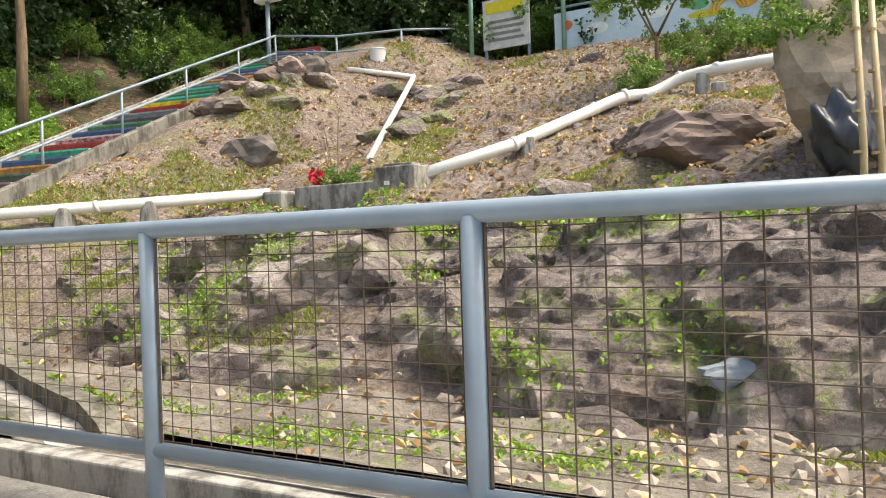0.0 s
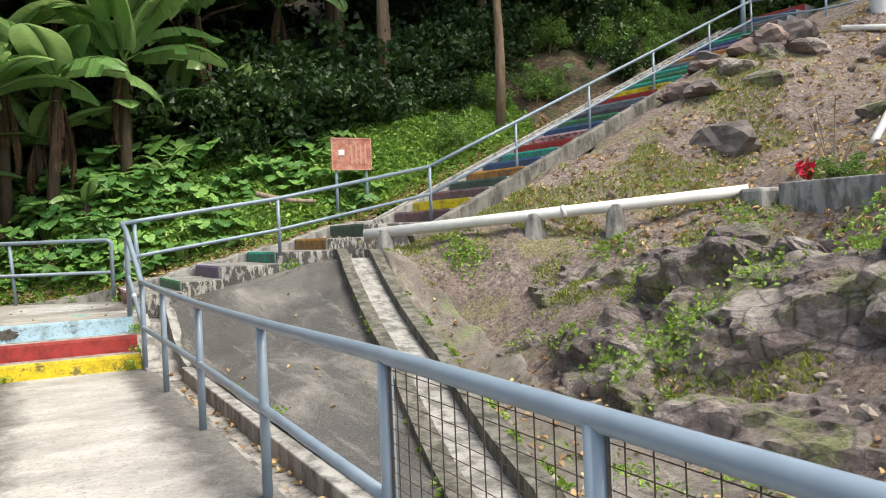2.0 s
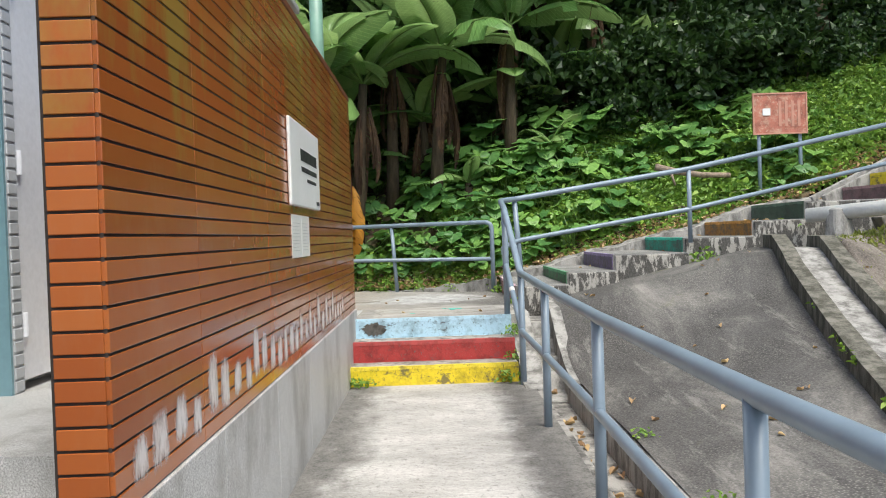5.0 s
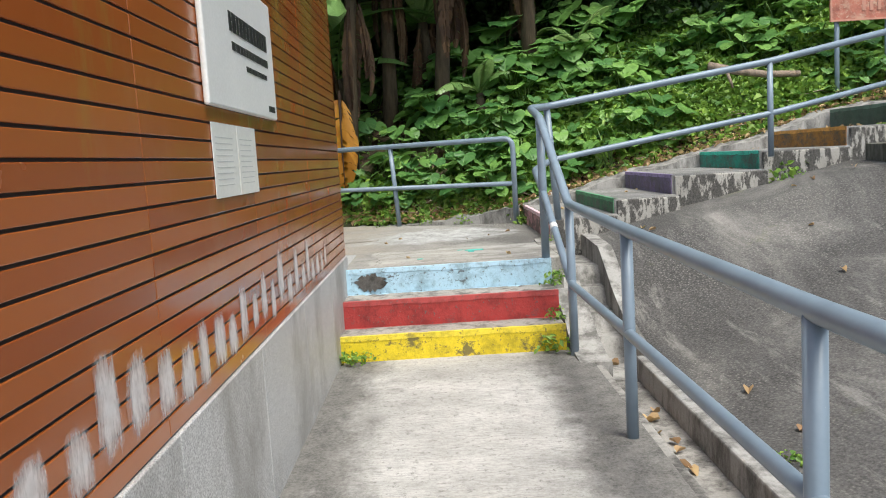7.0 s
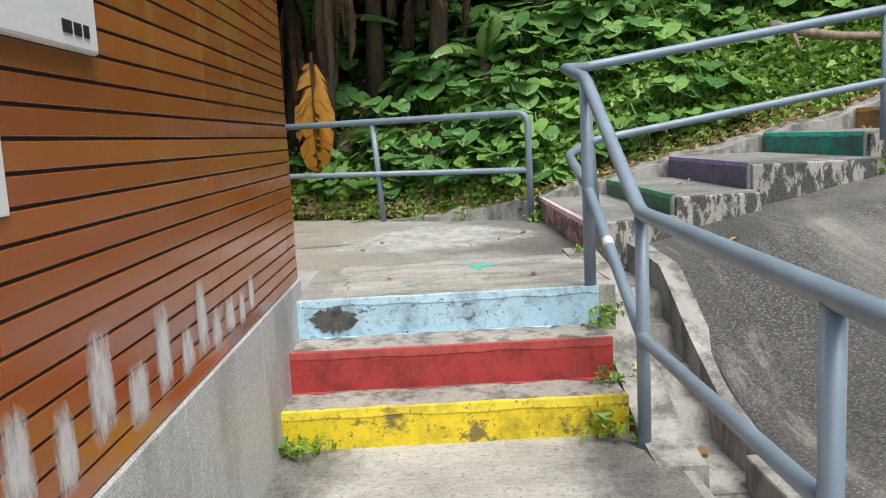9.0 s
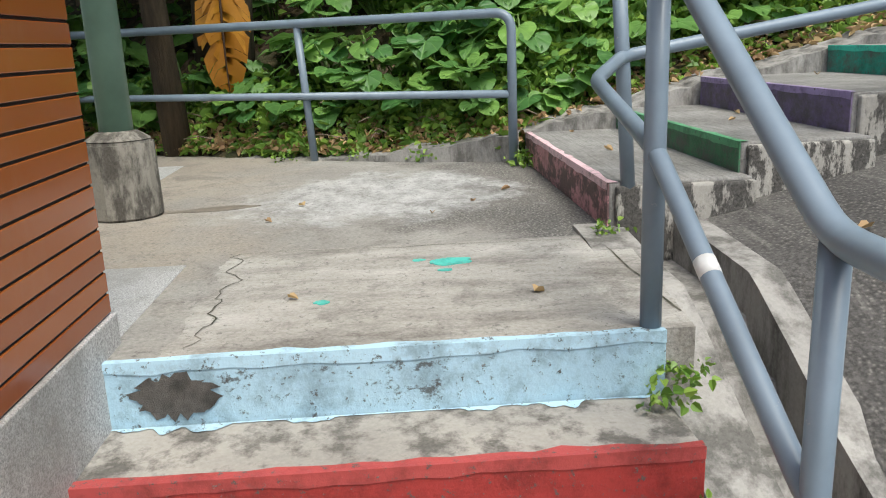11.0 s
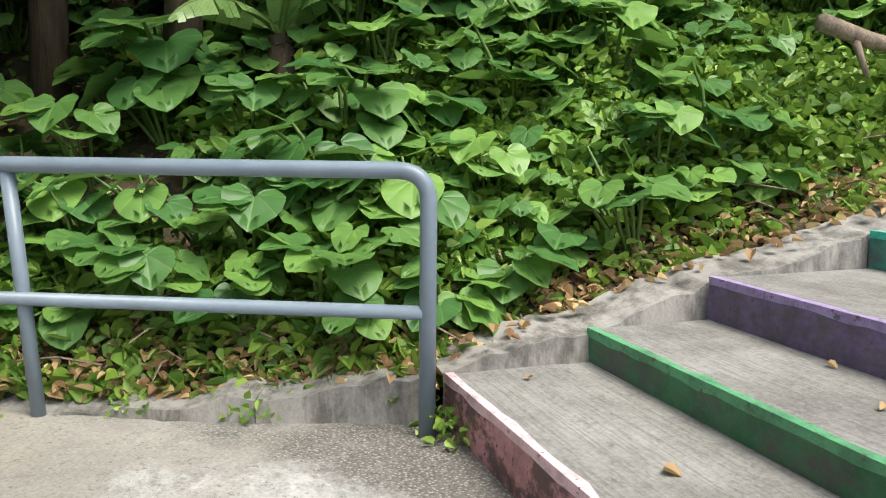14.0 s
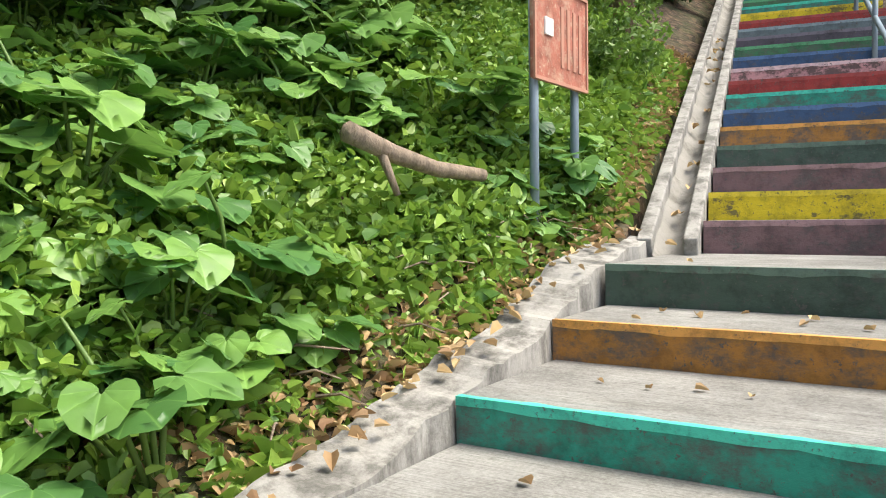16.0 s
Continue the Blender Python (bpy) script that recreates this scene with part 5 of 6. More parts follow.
# things at the foot of the standing boulder
BAMBOO = plain("dry_bamboo", (0.38, 0.28, 0.15), 0.5, 0.0, 0.25, 8.0)
for a, b in (((0.25, 8.6, 0.18), (0.26, 8.6, 2.96)), ((0.39, 8.9, 0.15), (0.37, 8.9, 3.01))):
    t = thing("bamboo_pole", "dry yellow bamboo pole standing by the boulder", "pole", a, "bamboo poles")
    part("cane", tube(bmesh.new(), [Vector(a) - Vector((0, 0, 0.6)), Vector(a).lerp(Vector(b), 0.5) + Vector((0.04, 0, 0)), b], 0.035, 8, True, 0.8), BAMBOO, t, "", True)
    for k in range(1, 8):
        q = Vector(a).lerp(Vector(b), k / 8)
        part("node", tube(bmesh.new(), [q - Vector((0, 0, 0.012)), q + Vector((0, 0, 0.012))], 0.042, 8), BAMBOO, t)
stake = thing("timber_stake", "pale cut timber stake leaning in the rubble", "stake", (-0.12, 6.9, 0.15))
part("shaft", tube(bmesh.new(), [Vector((-0.12, 6.9, 0.15)) - Vector((0, 0, 0.15)), (-0.16, 6.9, 0.65)], 0.05, 7), plain("pale_timber", (0.45, 0.34, 0.22), 0.8, 0.0, 0.25, 9.0), stake)
tarp = bmesh.new()
bmesh.ops.create_icosphere(tarp, subdivisions=4, radius=1)
for v in tarp.verts:
    k = 1 + 0.35 * noise.fractal(v.co * 1.4, 1.0, 2.0, 3)
    v.co = Vector((v.co.x * 0.3 * k, v.co.y * 0.3 * k, v.co.z * 0.36 * k + 0.06 * math.sin(9 * v.co.x + 4 * v.co.z)))
tob = obj("tarpaulin", tarp, plain("dark_blue_tarpaulin", (0.035, 0.04, 0.055), 0.35, 0.0, 0.3, 5.0, 0.4), True)
tob.matrix_basis = pose(0.12, 9.6, 1.85)
tagged(tob, "crumpled dark tarpaulin heaped over a pile on the slope", "tarpaulin")

# ---- upper path on the hill top ----
top_rail = thing("hilltop_railing", "blue-grey railing along the hill-top path", "railing", (-11.5, 18.5, 5.6))
hp = [tops_f[-1], (-12.5, 18.1, 6.60), (-10.95, 18.9, 6.70), (-10.0, 20.6, 6.95)]
pipe_part("top_rail", hp, R, RAIL, top_rail)
pipe_part("mid_rail", [(x, y, z - 0.42) for x, y, z in hp], 0.026, RAIL, top_rail)
for x, y, z in hp[1:]:
    post(top_rail, x, y, z - 1.1, z, 0.028)
mural = thing("mural_wall", "low painted wall in pale blue with coloured shapes", "wall", (-4.5, 20.6, 5.8))
part("wall", boxes((-1.0, -7.25, 20.5, 20.65, 5.3, 6.85), bevel=0.01), plain("mural_blue", (0.5, 0.62, 0.68), 0.6, 0.0, 0.12, 1.5), mural)
for x, z, w, h, c in ((-6.9, 6.5, 0.3, 0.25, (0.6, 0.15, 0.05)), (-6.1, 6.3, 0.6, 0.3, (0.75, 0.76, 0.75)), (-4.6, 6.45, 0.7, 0.3, (0.75, 0.75, 0.72)), (-3.4, 6.2, 0.9, 0.2, (0.6, 0.5, 0.04)), (-3.6, 6.45, 0.5, 0.25, (0.1, 0.35, 0.15)), (-2.5, 6.35, 0.5, 0.3, (0.65, 0.3, 0.05))):
    bm = bmesh.new()
    bmesh.ops.create_circle(bm, cap_ends=True, segments=20, radius=1, matrix=Matrix.Translation((x, 20.494, z)) @ Matrix.Diagonal((w / 2, 1, h / 2, 1)) @ pose(0, 0, 0, 90))
    part("painted_shape", bm, plain("mural_paint", c, 0.6), mural)
bm = bmesh.new()
for k, rr in enumerate((0.42, 0.34, 0.26)):
    tube(bm, [(-2.9 + rr * math.cos(a), 20.49, 6.2 + rr * math.sin(a)) for a in np.linspace(0, math.pi, 13)], 0.035, 5)
part("rainbow", bm, plain("rainbow_paint", (0.65, 0.4, 0.05), 0.6), mural)
part("cap_rail", tube(bmesh.new(), [(-1.0, 20.57, 7.0), (-7.25, 20.57, 7.0)], 0.035, 8), RAIL, mural)
banner = thing("notice_banner", "weathered white notice panel with a yellow heading", "sign", (-8.5, 20.2, 5.9))
part("panel", boxes((-7.8, -9.15, 20.15, 20.2, 6.1, 7.42), bevel=0.01), plain("weathered_white", (0.52, 0.52, 0.5), 0.7, 0.0, 0.3, 5.0), banner)
part("heading", boxes((-7.95, -9.05, 20.142, 20.15, 7.05, 7.35)), plain("heading_yellow", (0.65, 0.55, 0.03), 0.6), banner, "yellow heading strip")
for k in range(4):
    part("text_block", boxes((-7.95 - 0.1 * (k % 2), -9.0, 20.143, 20.15, 6.3 + k * 0.16, 6.38 + k * 0.16)), plain("grey_text", (0.2, 0.2, 0.2), 0.8, 0.0, 0.4, 12.0), banner)
for x in (-7.85, -9.1):
    part("leg", boxes((x - 0.03, x + 0.03, 20.2, 20.26, 5.4, 7.3)), RAIL, banner)
for i, (x, y) in enumerate(((-9.4, 19.95), (-6.95, 20.4), (-1.3, 19.5))):
    lp = thing("sign_pole", "pale green painted steel pole", "pole", (x, y, 5.4), "hill top poles")
    part("pole", tube(bmesh.new(), [(x, y, 5.0), (x, y, 9.6)], 0.06, 10), RAILGREEN, lp, "", True)
    part("pole_cap", tube(bmesh.new(), [(x, y, 9.6), (x, y, 9.66)], 0.07, 10), RAILGREEN, lp)
boxpole = thing("meter_box", "white metal box on a grey pole beside the stairs", "cabinet", (-13.9, 17, 5.6))
part("pole", tube(bmesh.new(), [(-13.9, 17, 5.2), (-13.9, 17, 7.6)], 0.06, 10), RAIL, boxpole, "", True)
part("case", boxes((-13.55, -14.25, 16.85, 17.15, 7.5, 8.5), bevel=0.03), WHITE, boxpole)
bucket = thing("white_bucket", "white plastic bucket standing on the hill top", "bucket", (-10.7, 17.4, 5.4))
bm = bmesh.new()
bmesh.ops.create_cone(bm, cap_ends=False, segments=18, radius1=0.17, radius2=0.22, depth=0.42, matrix=pose(-10.7, 17.4, 5.62))
part("pail", bm, WHITE, bucket, "", True)
part("rim", tube(bmesh.new(), [(-10.7 + 0.225 * math.cos(a), 17.4 + 0.225 * math.sin(a), 5.83) for a in np.linspace(0, 2 * math.pi, 19)], 0.015, 6), WHITE, bucket)
house = thing("hilltop_house", "grey low house front among trees on the hill top", "house", (-2, 27, 6))
part("wall", boxes((3, -8, 27.0, 27.3, 5.8, 10.5)), RENDERW, house)
part("roof", boxes((3.4, -8.4, 26.4, 30, 10.5, 10.7), bevel=0.02), ROOFGREY, house)
for k in range(5):
    x = 1.8 - k * 2.1
    w = part("window", boxes((x, x - 1.2, 26.93, 27.0, 7.2, 9.0), bevel=0.01), RENDERW, house)
    part("pane", boxes((x - 0.08, x - 1.12, 26.92, 26.935, 7.3, 8.9)), plain("dark_glass", (0.03, 0.035, 0.04), 0.1), w)

# ---- rocks ----
def rock_bm(seed, size, cuts=17, sub=3):
    rs = random.Random(seed)
    bm = bmesh.new()
    bmesh.ops.create_icosphere(bm, subdivisions=sub, radius=1)
    planes = []
    for _ in range(cuts):
        n = Vector((rs.gauss(0, 1), rs.gauss(0, 1), rs.gauss(0, 1))).normalized()
        planes.append((n, rs.uniform(0.5, 0.95)))
    off = Vector((rs.random() * 50, rs.random() * 50, 0))
    for v in bm.verts:
        d = v.co.normalized()
        r = min([1.1] + [k / max(0.05, d.dot(n)) for n, k in planes if d.dot(n) > 0.05])
        r += 0.1 * noise.fractal(d * 2.8 + off, 1.0, 2.0, 5)
        v.co = Vector((d.x * r * size[0], d.y * r * size[1], d.z * r * size[2]))
    return bm


def rock(name, label, at, size, seed, turn=0, group="", mat=None, sub=3):
    bm = rock_bm(seed, size, sub=sub)
    ob = obj(name, bm, mat or ROCK, False)
    ob.matrix_basis = pose(*at, 0, 0, turn)
    return tagged(ob, label, "rock", group)


DARKROCK = plain("dark_rock", (0.125, 0.105, 0.095), 0.85, 0.0, 0.6, 4.0, 0.8)
BROWNROCK = plain("brown_rock", (0.19, 0.14, 0.122), 0.85, 0.0, 0.55, 2.0, 0.7)
PALEROCK = plain("pale_standing_rock", (0.33, 0.265, 0.205), 0.85, 0.0, 0.5, 2.2, 0.7)
rock("boulder", "dark angular boulder lying on the grass slope", (-9.75, 11.9, 2.7), (0.68, 0.55, 0.46), 3, 20, mat=DARKROCK)
rock("flat_boulder", "huge flat-faced brown boulder bedded in the hillside", (-1.9, 12.1, 1.95), (1.75, 1.3, 0.8), 8, 10, mat=BROWNROCK, sub=5)
rock("standing_boulder", "tall pale standing boulder beside the slope", (0.5, 10.7, 2.3), (1.65, 1.1, 1.95), 12, 0, mat=PALEROCK, sub=5)
rock("cut_stone", "blue-grey cut stone lying on rubble", (-0.35, 6.3, 0.0), (0.27, 0.15, 0.15), 15, 30, mat=plain("blue_grey_stone", (0.2, 0.23, 0.26), 0.8))


def outcrop(x, v):
    """The broken rock face: base curve with blocky relief."""
    y = 5.9 + 3.0 * v + 0.35 * noise.noise(Vector((x * 0.5, 3, 0))) + (0.7 * sm(-6.5, -8.5, x))
    z = lerps(v, [(0, -0.55), (0.12, -0.1), (0.4, 0.62), (0.7, 0.98), (1.0, 1.05)])
    p = Vector((x, y, z))
    q = Vector((x * 0.75 + 0.45 * z, y * 0.8, z * 1.5 - 0.35 * x))
    big = facet(q) * 0.42
    small = facet(q * 2.3 + Vector((4, 0, 0))) * 0.2
    lean = facet(q * 5.1 + Vector((0, 7, 0))) * 0.07
    r = 0.05 * noise.fractal(q * 6, 1.0, 2.0, 4) + 0.12
    k = sm(0, 0.08, v) * (1 - sm(0.85, 1.0, v)) * (1 - sm(2.2, 3.0, x)) * sm(-9.9, -9.2, x)
    return p + Vector((0, -0.75, 0.6)) * ((big + small + lean + r - 0.05) * k) - Vector((0, 0, 0.35 * (1 - k)))


nu, nv = 330, 84
vs = [tuple(outcrop(-9.9 + 12.9 * i / (nu - 1), j / (nv - 1))) for j in range(nv) for i in range(nu)]
me = bpy.data.meshes.new("rock_outcrop")
me.from_pydata(vs, [], [(j * nu + i, j * nu + i + 1, (j + 1) * nu + i + 1, (j + 1) * nu + i) for j in range(nv - 1) for i in range(nu - 1)])
me.materials.append(ROCK)
tagged(new("rock_outcrop", me), "broken purple-grey rock face with moss and ochre stains", "rock face", kind="structure")
rs = random.Random(11)
for k in range(9):
    x = rs.uniform(-9.2, 2.5)
    f = rs.random()
    y = 5.9 + 2.4 * f + (0.7 if x < -7.5 else 0)
    s = rs.uniform(0.12, 0.32)
    q = outcrop(x, f * 0.8 + 0.02)
    rock("rock", "weathered purple-grey rock in the mossy outcrop", (q.x, q.y - 0.05, q.z), (s * rs.uniform(0.9, 1.6), s * rs.uniform(0.7, 1.1), s * rs.uniform(0.5, 0.9)), 100 + k, rs.uniform(-30, 30), "loose rocks on the outcrop")
for k in range(16):
    x, y = rs.uniform(-11, 1.5), rs.uniform(9, 18.5)
    s = rs.uniform(0.12, 0.4)
    if not (-8.2 < x < -4.8 and 10 < y < 12) and not (-11 < x < -7 and 11.5 < y < 17.8):
        rock("rock", "half-buried brown rock on the bare slope", (x, y, hill_z(x, y) - 0.1 * s), (s * 1.4, s, s * 0.7), 300 + k, rs.uniform(0, 90), "slope rocks")
for k in range(16):
    x, y = rs.uniform(-12.3, -8.5), rs.uniform(13.5, 18)
    rock("rock", "reddish broken rock beside the hill stairs", (x + 1.2, y, hill_z(x + 1.2, y)), (rs.uniform(0.3, 0.7), 0.35, 0.28), 360 + k, rs.uniform(0, 90), "stair-side rocks")
for k in range(20):
    y = rs.uniform(12.6, 16.8)
    x = -11.55 - 0.176 * (y - 7.48) + rs.uniform(0.45, 1.9)
    w = rs.uniform(0.28, 0.62)
    rock("rock", "reddish broken rock beside the hill stairs", (x, y, hill_z(x, y) + 0.05), (w, w * 0.7, w * rs.uniform(0.45, 0.7)), 420 + k, rs.uniform(0, 90), "stair-side rocks", BROWNROCK if k % 3 else DARKROCK)
bm = bmesh.new()
for k in range(450):
    x, y = rs.uniform(-11, 2.5), 8.3 + 11.5 * rs.random() ** 1.2
    s = rs.choice((0.02, 0.03, 0.04, 0.06, 0.09))
    bmesh.ops.create_icosphere(bm, subdivisions=1, radius=s, matrix=pose(x, y, hill_z(x, y) + s * 0.2, rs.uniform(0, 180), rs.uniform(0, 180), 0) @ Matrix.Diagonal((1.5, 1, 0.6, 1)))
tagged(obj("loose_stones", bm, HILL), "small loose stones scattered on the slope", "stones", kind="stuff")
# broken rubble below the outcrop
bm = bmesh.new()
for k in range(1100):
    x, y = rs.uniform(-4.5, 4), rs.uniform(4.2, 6.9)
    if x < -2 and rs.random() < 0.75:
        continue
    s = rs.choice((0.015, 0.02, 0.03, 0.04, 0.06))
    bmesh.ops.create_icosphere(bm, subdivisions=1, radius=s, matrix=pose(x, y, hill_z(x, y) + s * 0.25, rs.uniform(0, 180), rs.uniform(0, 180), 0) @ Matrix.Diagonal((1.5, 1, 0.7, 1)))
tagged(obj("rubble", bm, plain("pale_rubble", (0.34, 0.28, 0.23), 0.9, 0.0, 0.45, 9.0)), "pale broken stone rubble", "rubble", kind="stuff")


# ---- leaves ----
def leaf_cloud(name, items, mat, cup=0.25, fine=False):
    """Many small pointed leaves in one mesh: items of (centre, direction, normal, length, width)."""
    vs, fs = [], []
    for c, d, n, ln, wd in items:
        s = d.cross(n)
        k = len(vs)
        lift = n * (wd * cup)
        if fine:
            vs += [c, c + d * (ln * 0.1) + s * wd * 0.36 + lift, c + d * (ln * 0.42) + s * wd * 0.47 + lift, c + d * (ln * 0.78) + s * wd * 0.24 + lift * 0.3, c + d * ln - n * ln * 0.15, c + d * (ln * 0.78) - s * wd * 0.24 + lift * 0.3, c + d * (ln * 0.42) - s * wd * 0.47 + lift, c + d * (ln * 0.1) - s * wd * 0.36 + lift]
            fs += [(k, k + 1, k + 2, k + 3, k + 4), (k, k + 4, k + 5, k + 6, k + 7)]
            continue
        vs += [c, c + d * (ln * 0.4) + s * wd * 0.5 + lift, c + d * ln, c + d * (ln * 0.4) - s * wd * 0.5 + lift]
        fs += [(k, k + 1, k + 2), (k, k + 2, k + 3)]
    me = bpy.data.meshes.new(name)
    me.from_pydata([tuple(v) for v in vs], [], fs)
    me.materials.append(mat)
    return me


def rvec(rs):
    while True:
        v = Vector((rs.uniform(-1, 1), rs.uniform(-1, 1), rs.uniform(-1, 1)))
        if 0.05 < v.length < 1:
            return v.normalized()


def leaf_item(rs, p, size, up=0.6):
    n = (rvec(rs) + Vector((0, 0, up))).normalized()
    d = n.cross(rvec(rs)).normalized()
    ln = size * rs.uniform(0.7, 1.35)
    return (p, d, n, ln, ln * rs.uniform(0.6, 0.95))


# heart-shaped elephant ear leaves on long stalks
HALF = ((0.0, 0.0), (0.06, -0.14), (0.18, -0.25), (0.35, -0.28), (0.5, -0.18), (0.585, -0.02), (0.6, 0.15), (0.56, 0.33), (0.47, 0.51), (0.34, 0.67), (0.17, 0.8), (0.0, 0.88))


def taro_leaf(rs, base, tip_at, out, length):
    """One leaf: stalk from base to tip_at, blade hanging outwards along out."""
    bm = bmesh.new()
    mid = base.lerp(tip_at, 0.55) + Vector((0, 0, 0.08))
    tube(bm, [base, mid, tip_at], 0.011, 5, False, 0.6)
    for f in bm.faces:
        f.material_index = 1
    tilt = rs.uniform(-0.1, 0.6)
    d = (out * math.cos(tilt) + Vector((0, 0, -math.sin(tilt)))).normalized()
    s = d.cross(Vector((0, 0, 1))).normalized()
    s = (s + Vector((0, 0, rs.uniform(-0.25, 0.25)))).normalized()
    n = s.cross(d).normalized()
    fold, wave, ph = rs.uniform(0.0, 0.2), rs.uniform(0.006, 0.024), rs.random() * 6

    where = {}

    def at(w, l):
        droop = -0.18 * max(0, l) ** 2
        ruffle = wave * math.sin(11 * l + ph) * abs(w) * 5 + 0.5 * wave * math.sin(23 * l + 2 * ph + (w > 0)) * abs(w) * 4
        return tip_at + (s * w + d * l + n * (abs(w) * fold + droop + ruffle)) * length

    def vert(w, l):
        v = bm.verts.new(at(w, l))
        where[v] = (w, l)
        return v
    ribs = [vert(0, l) for l in (0.0, 0.2, 0.42, 0.65, 0.88)]
    for sgn in (-1, 1):
        edge = [vert(w * sgn, l) for w, l in HALF[1:-1]]
        inner = [vert(w * sgn * 0.55, l * 0.6 + 0.05) for w, l in HALF[1:-1]]
        for k in range(len(edge) - 1):
            bm.faces.new((inner[k], edge[k], edge[k + 1], inner[k + 1]))
        near = [0, 0, 0, 0, 0, 1, 1, 2, 3, 4]
        for k in range(len(inner) - 1):
            a, b = near[k], near[k + 1]
            bm.faces.new((ribs[a], inner[k], inner[k + 1]))
            if a != b:
                bm.faces.new((ribs[a], inner[k + 1], ribs[b]))
        bm.faces.new((inner[-1], edge[-1], ribs[4]))
    uv = bm.loops.layers.uv.new("UVMap")
    for f in bm.faces:
        for lp in f.loops:
            if lp.vert in where:
                lp[uv].uv = where[lp.vert]
    bmesh.ops.recalc_face_normals(bm, faces=[f for f in bm.faces if f.material_index == 0])
    return bm


def taro_plant(seed, leaves, reach, length):
    rs = random.Random(seed)
    t = thing("elephant_ear_plant", "green elephant ear plant with broad heart-shaped leaves", "plant", (0, 0, 0), "elephant ear plants on the bank")
    for k in range(leaves):
        a = -1.9 + 3.8 * ((k * 0.618) % 1.0) + rs.uniform(-0.3, 0.3)
        out = Vector((math.cos(a), math.sin(a), 0))
        h = reach * rs.uniform(0.45, 1.15)
        top = out * reach * rs.uniform(0.2, 0.6) + Vector((0, 0, h))
        part("leaf", taro_leaf(rs, out * 0.03, top, out, length * rs.uniform(0.7, 1.2)), (TARO, STALK), t, "", True)
    return t


protos = [taro_plant(20 + k, 7 + k % 3, 0.3 + 0.06 * (k % 3), 0.175 + 0.03 * (k % 4)) for k in range(8)]
big_protos = [taro_plant(40 + k, 8, 0.75, 0.36) for k in range(3)]
rs = random.Random(5)
spots = []


def free(x, y, r):
    return all((x - a) ** 2 + (y - b) ** 2 > r * r for a, b in spots)


used = set()


def plant_at(p, x, y, scale, z=None):
    m = pose(x, y, (bank_z(x, y) if z is None else z) - 0.03, rs.uniform(-8, 8), rs.uniform(-4, 14), rs.uniform(-75, 40)) @ Matrix.Scale(scale, 4)
    if p.name in used:
        copy_thing(p, m)
    else:
        used.add(p.name)
        p.matrix_basis = m


tries = 0
while len(spots) < 310 and tries < 14000:
    tries += 1
    y = rs.uniform(-3.2, 7.6)
    d = 0.25 + 2.9 * rs.random() ** 1.3
    x = kerb_x(y) - d
    # the drier stretch beside the upper steps grows few broad leaves
    if y > 3.4 and d < (y - 3.0) * 0.36 and rs.random() < 0.7:
        continue
    # few leaves in the deep shade behind the landing
    if y < 2.7 - 0.5 * d and d > 0.8 and rs.random() < 0.95:
        continue
    if 4.9 < y < 6.6 and d < 1.1:
        continue
    if free(x, y, 0.2):
        spots.append((x, y))
        plant_at(protos[len(spots) % 8], x, y, rs.uniform(0.7, 1.1) * (0.92 + 0.14 * d))
for k in range(40):
    y = rs.uniform(0.8, 9.0)
    x = kerb_x(y) - rs.uniform(2.4, 4.4)
    plant_at(big_protos[k % 3], x, y, rs.uniform(0.7, 1.15))
for k in range(12):
    y = rs.uniform(9, 13.5)
    x = kerb_x(y) - rs.uniform(1.2, 4.0)
    plant_at(big_protos[k % 3], x, y, rs.uniform(0.6, 0.9))

# low ground cover on the bank
items = []
rs = random.Random(6)
while len(items) < 105000:
    y = rs.uniform(-3.5, 11.5)
    d = 0.02 + 3.6 * rs.random() ** 1.4
    x = kerb_x(y) - d
    dens = 0.45 + 0.55 * sm(-0.15, 0.25, noise.noise(Vector((x * 1.3, y * 1.3, 2))))
    if d < 0.32:
        dens *= 0.27
    if y < 2.7 - 0.5 * d and d > 0.6:
        dens *= 0.03
    if rs.random() > dens:
        continue
    lump = max(0.0, noise.noise(Vector((x * 1.1, y * 1.1, 7)))) * 0.45 * sm(0.2, 1.0, d)
    p = Vector((x, y, bank_z(x, y) + (0.01 + 0.2 * rs.random() ** 2) * sm(0, 0.4, d) + lump * rs.random() ** 0.5))
    items.append(leaf_item(rs, p, 0.045 + 0.055 * rs.random() ** 2, 0.9))
tagged(new("ground_cover", leaf_cloud("ground_cover", items, COVER, 0.3, True)), "dense low green creeper covering the bank", "ground cover", kind="stuff")

def kerb_top(y):
    return lerps(y, [(q[1], t) for q, t in zip(run, tops)])


items = []
for k in range(110):
    y = rs.uniform(2.5, 7.3)
    x = kerb_x(y) + abs(rs.gauss(0.0, 0.07))
    items.append(leaf_item(rs, Vector((x, y, kerb_top(y) + 0.045 + 0.015 * rs.random())), 0.055, 1.8))
while len(items) < 5600:
    y = rs.uniform(-3.5, 12.0)
    d = abs(rs.gauss(0.08, 0.26))
    x = kerb_x(y) - d
    p = Vector((x, y, bank_z(x, y) + 0.015 + 0.02 * rs.random()))
    items.append(leaf_item(rs, p, 0.054, 1.6))
tagged(new("leaf_litter", leaf_cloud("leaf_litter", items, LITTERLEAF, 0.4, True)), "dry brown fallen leaves along the foot of the bank", "leaf litter", kind="stuff")
items = []
for k in range(6500):
    x, y = rs.uniform(-11.3, 2), rs.uniform(8.5, 19.8)
    items.append(leaf_item(rs, Vector((x, y, hill_z(x, y) + 0.02)), 0.085, 1.6))
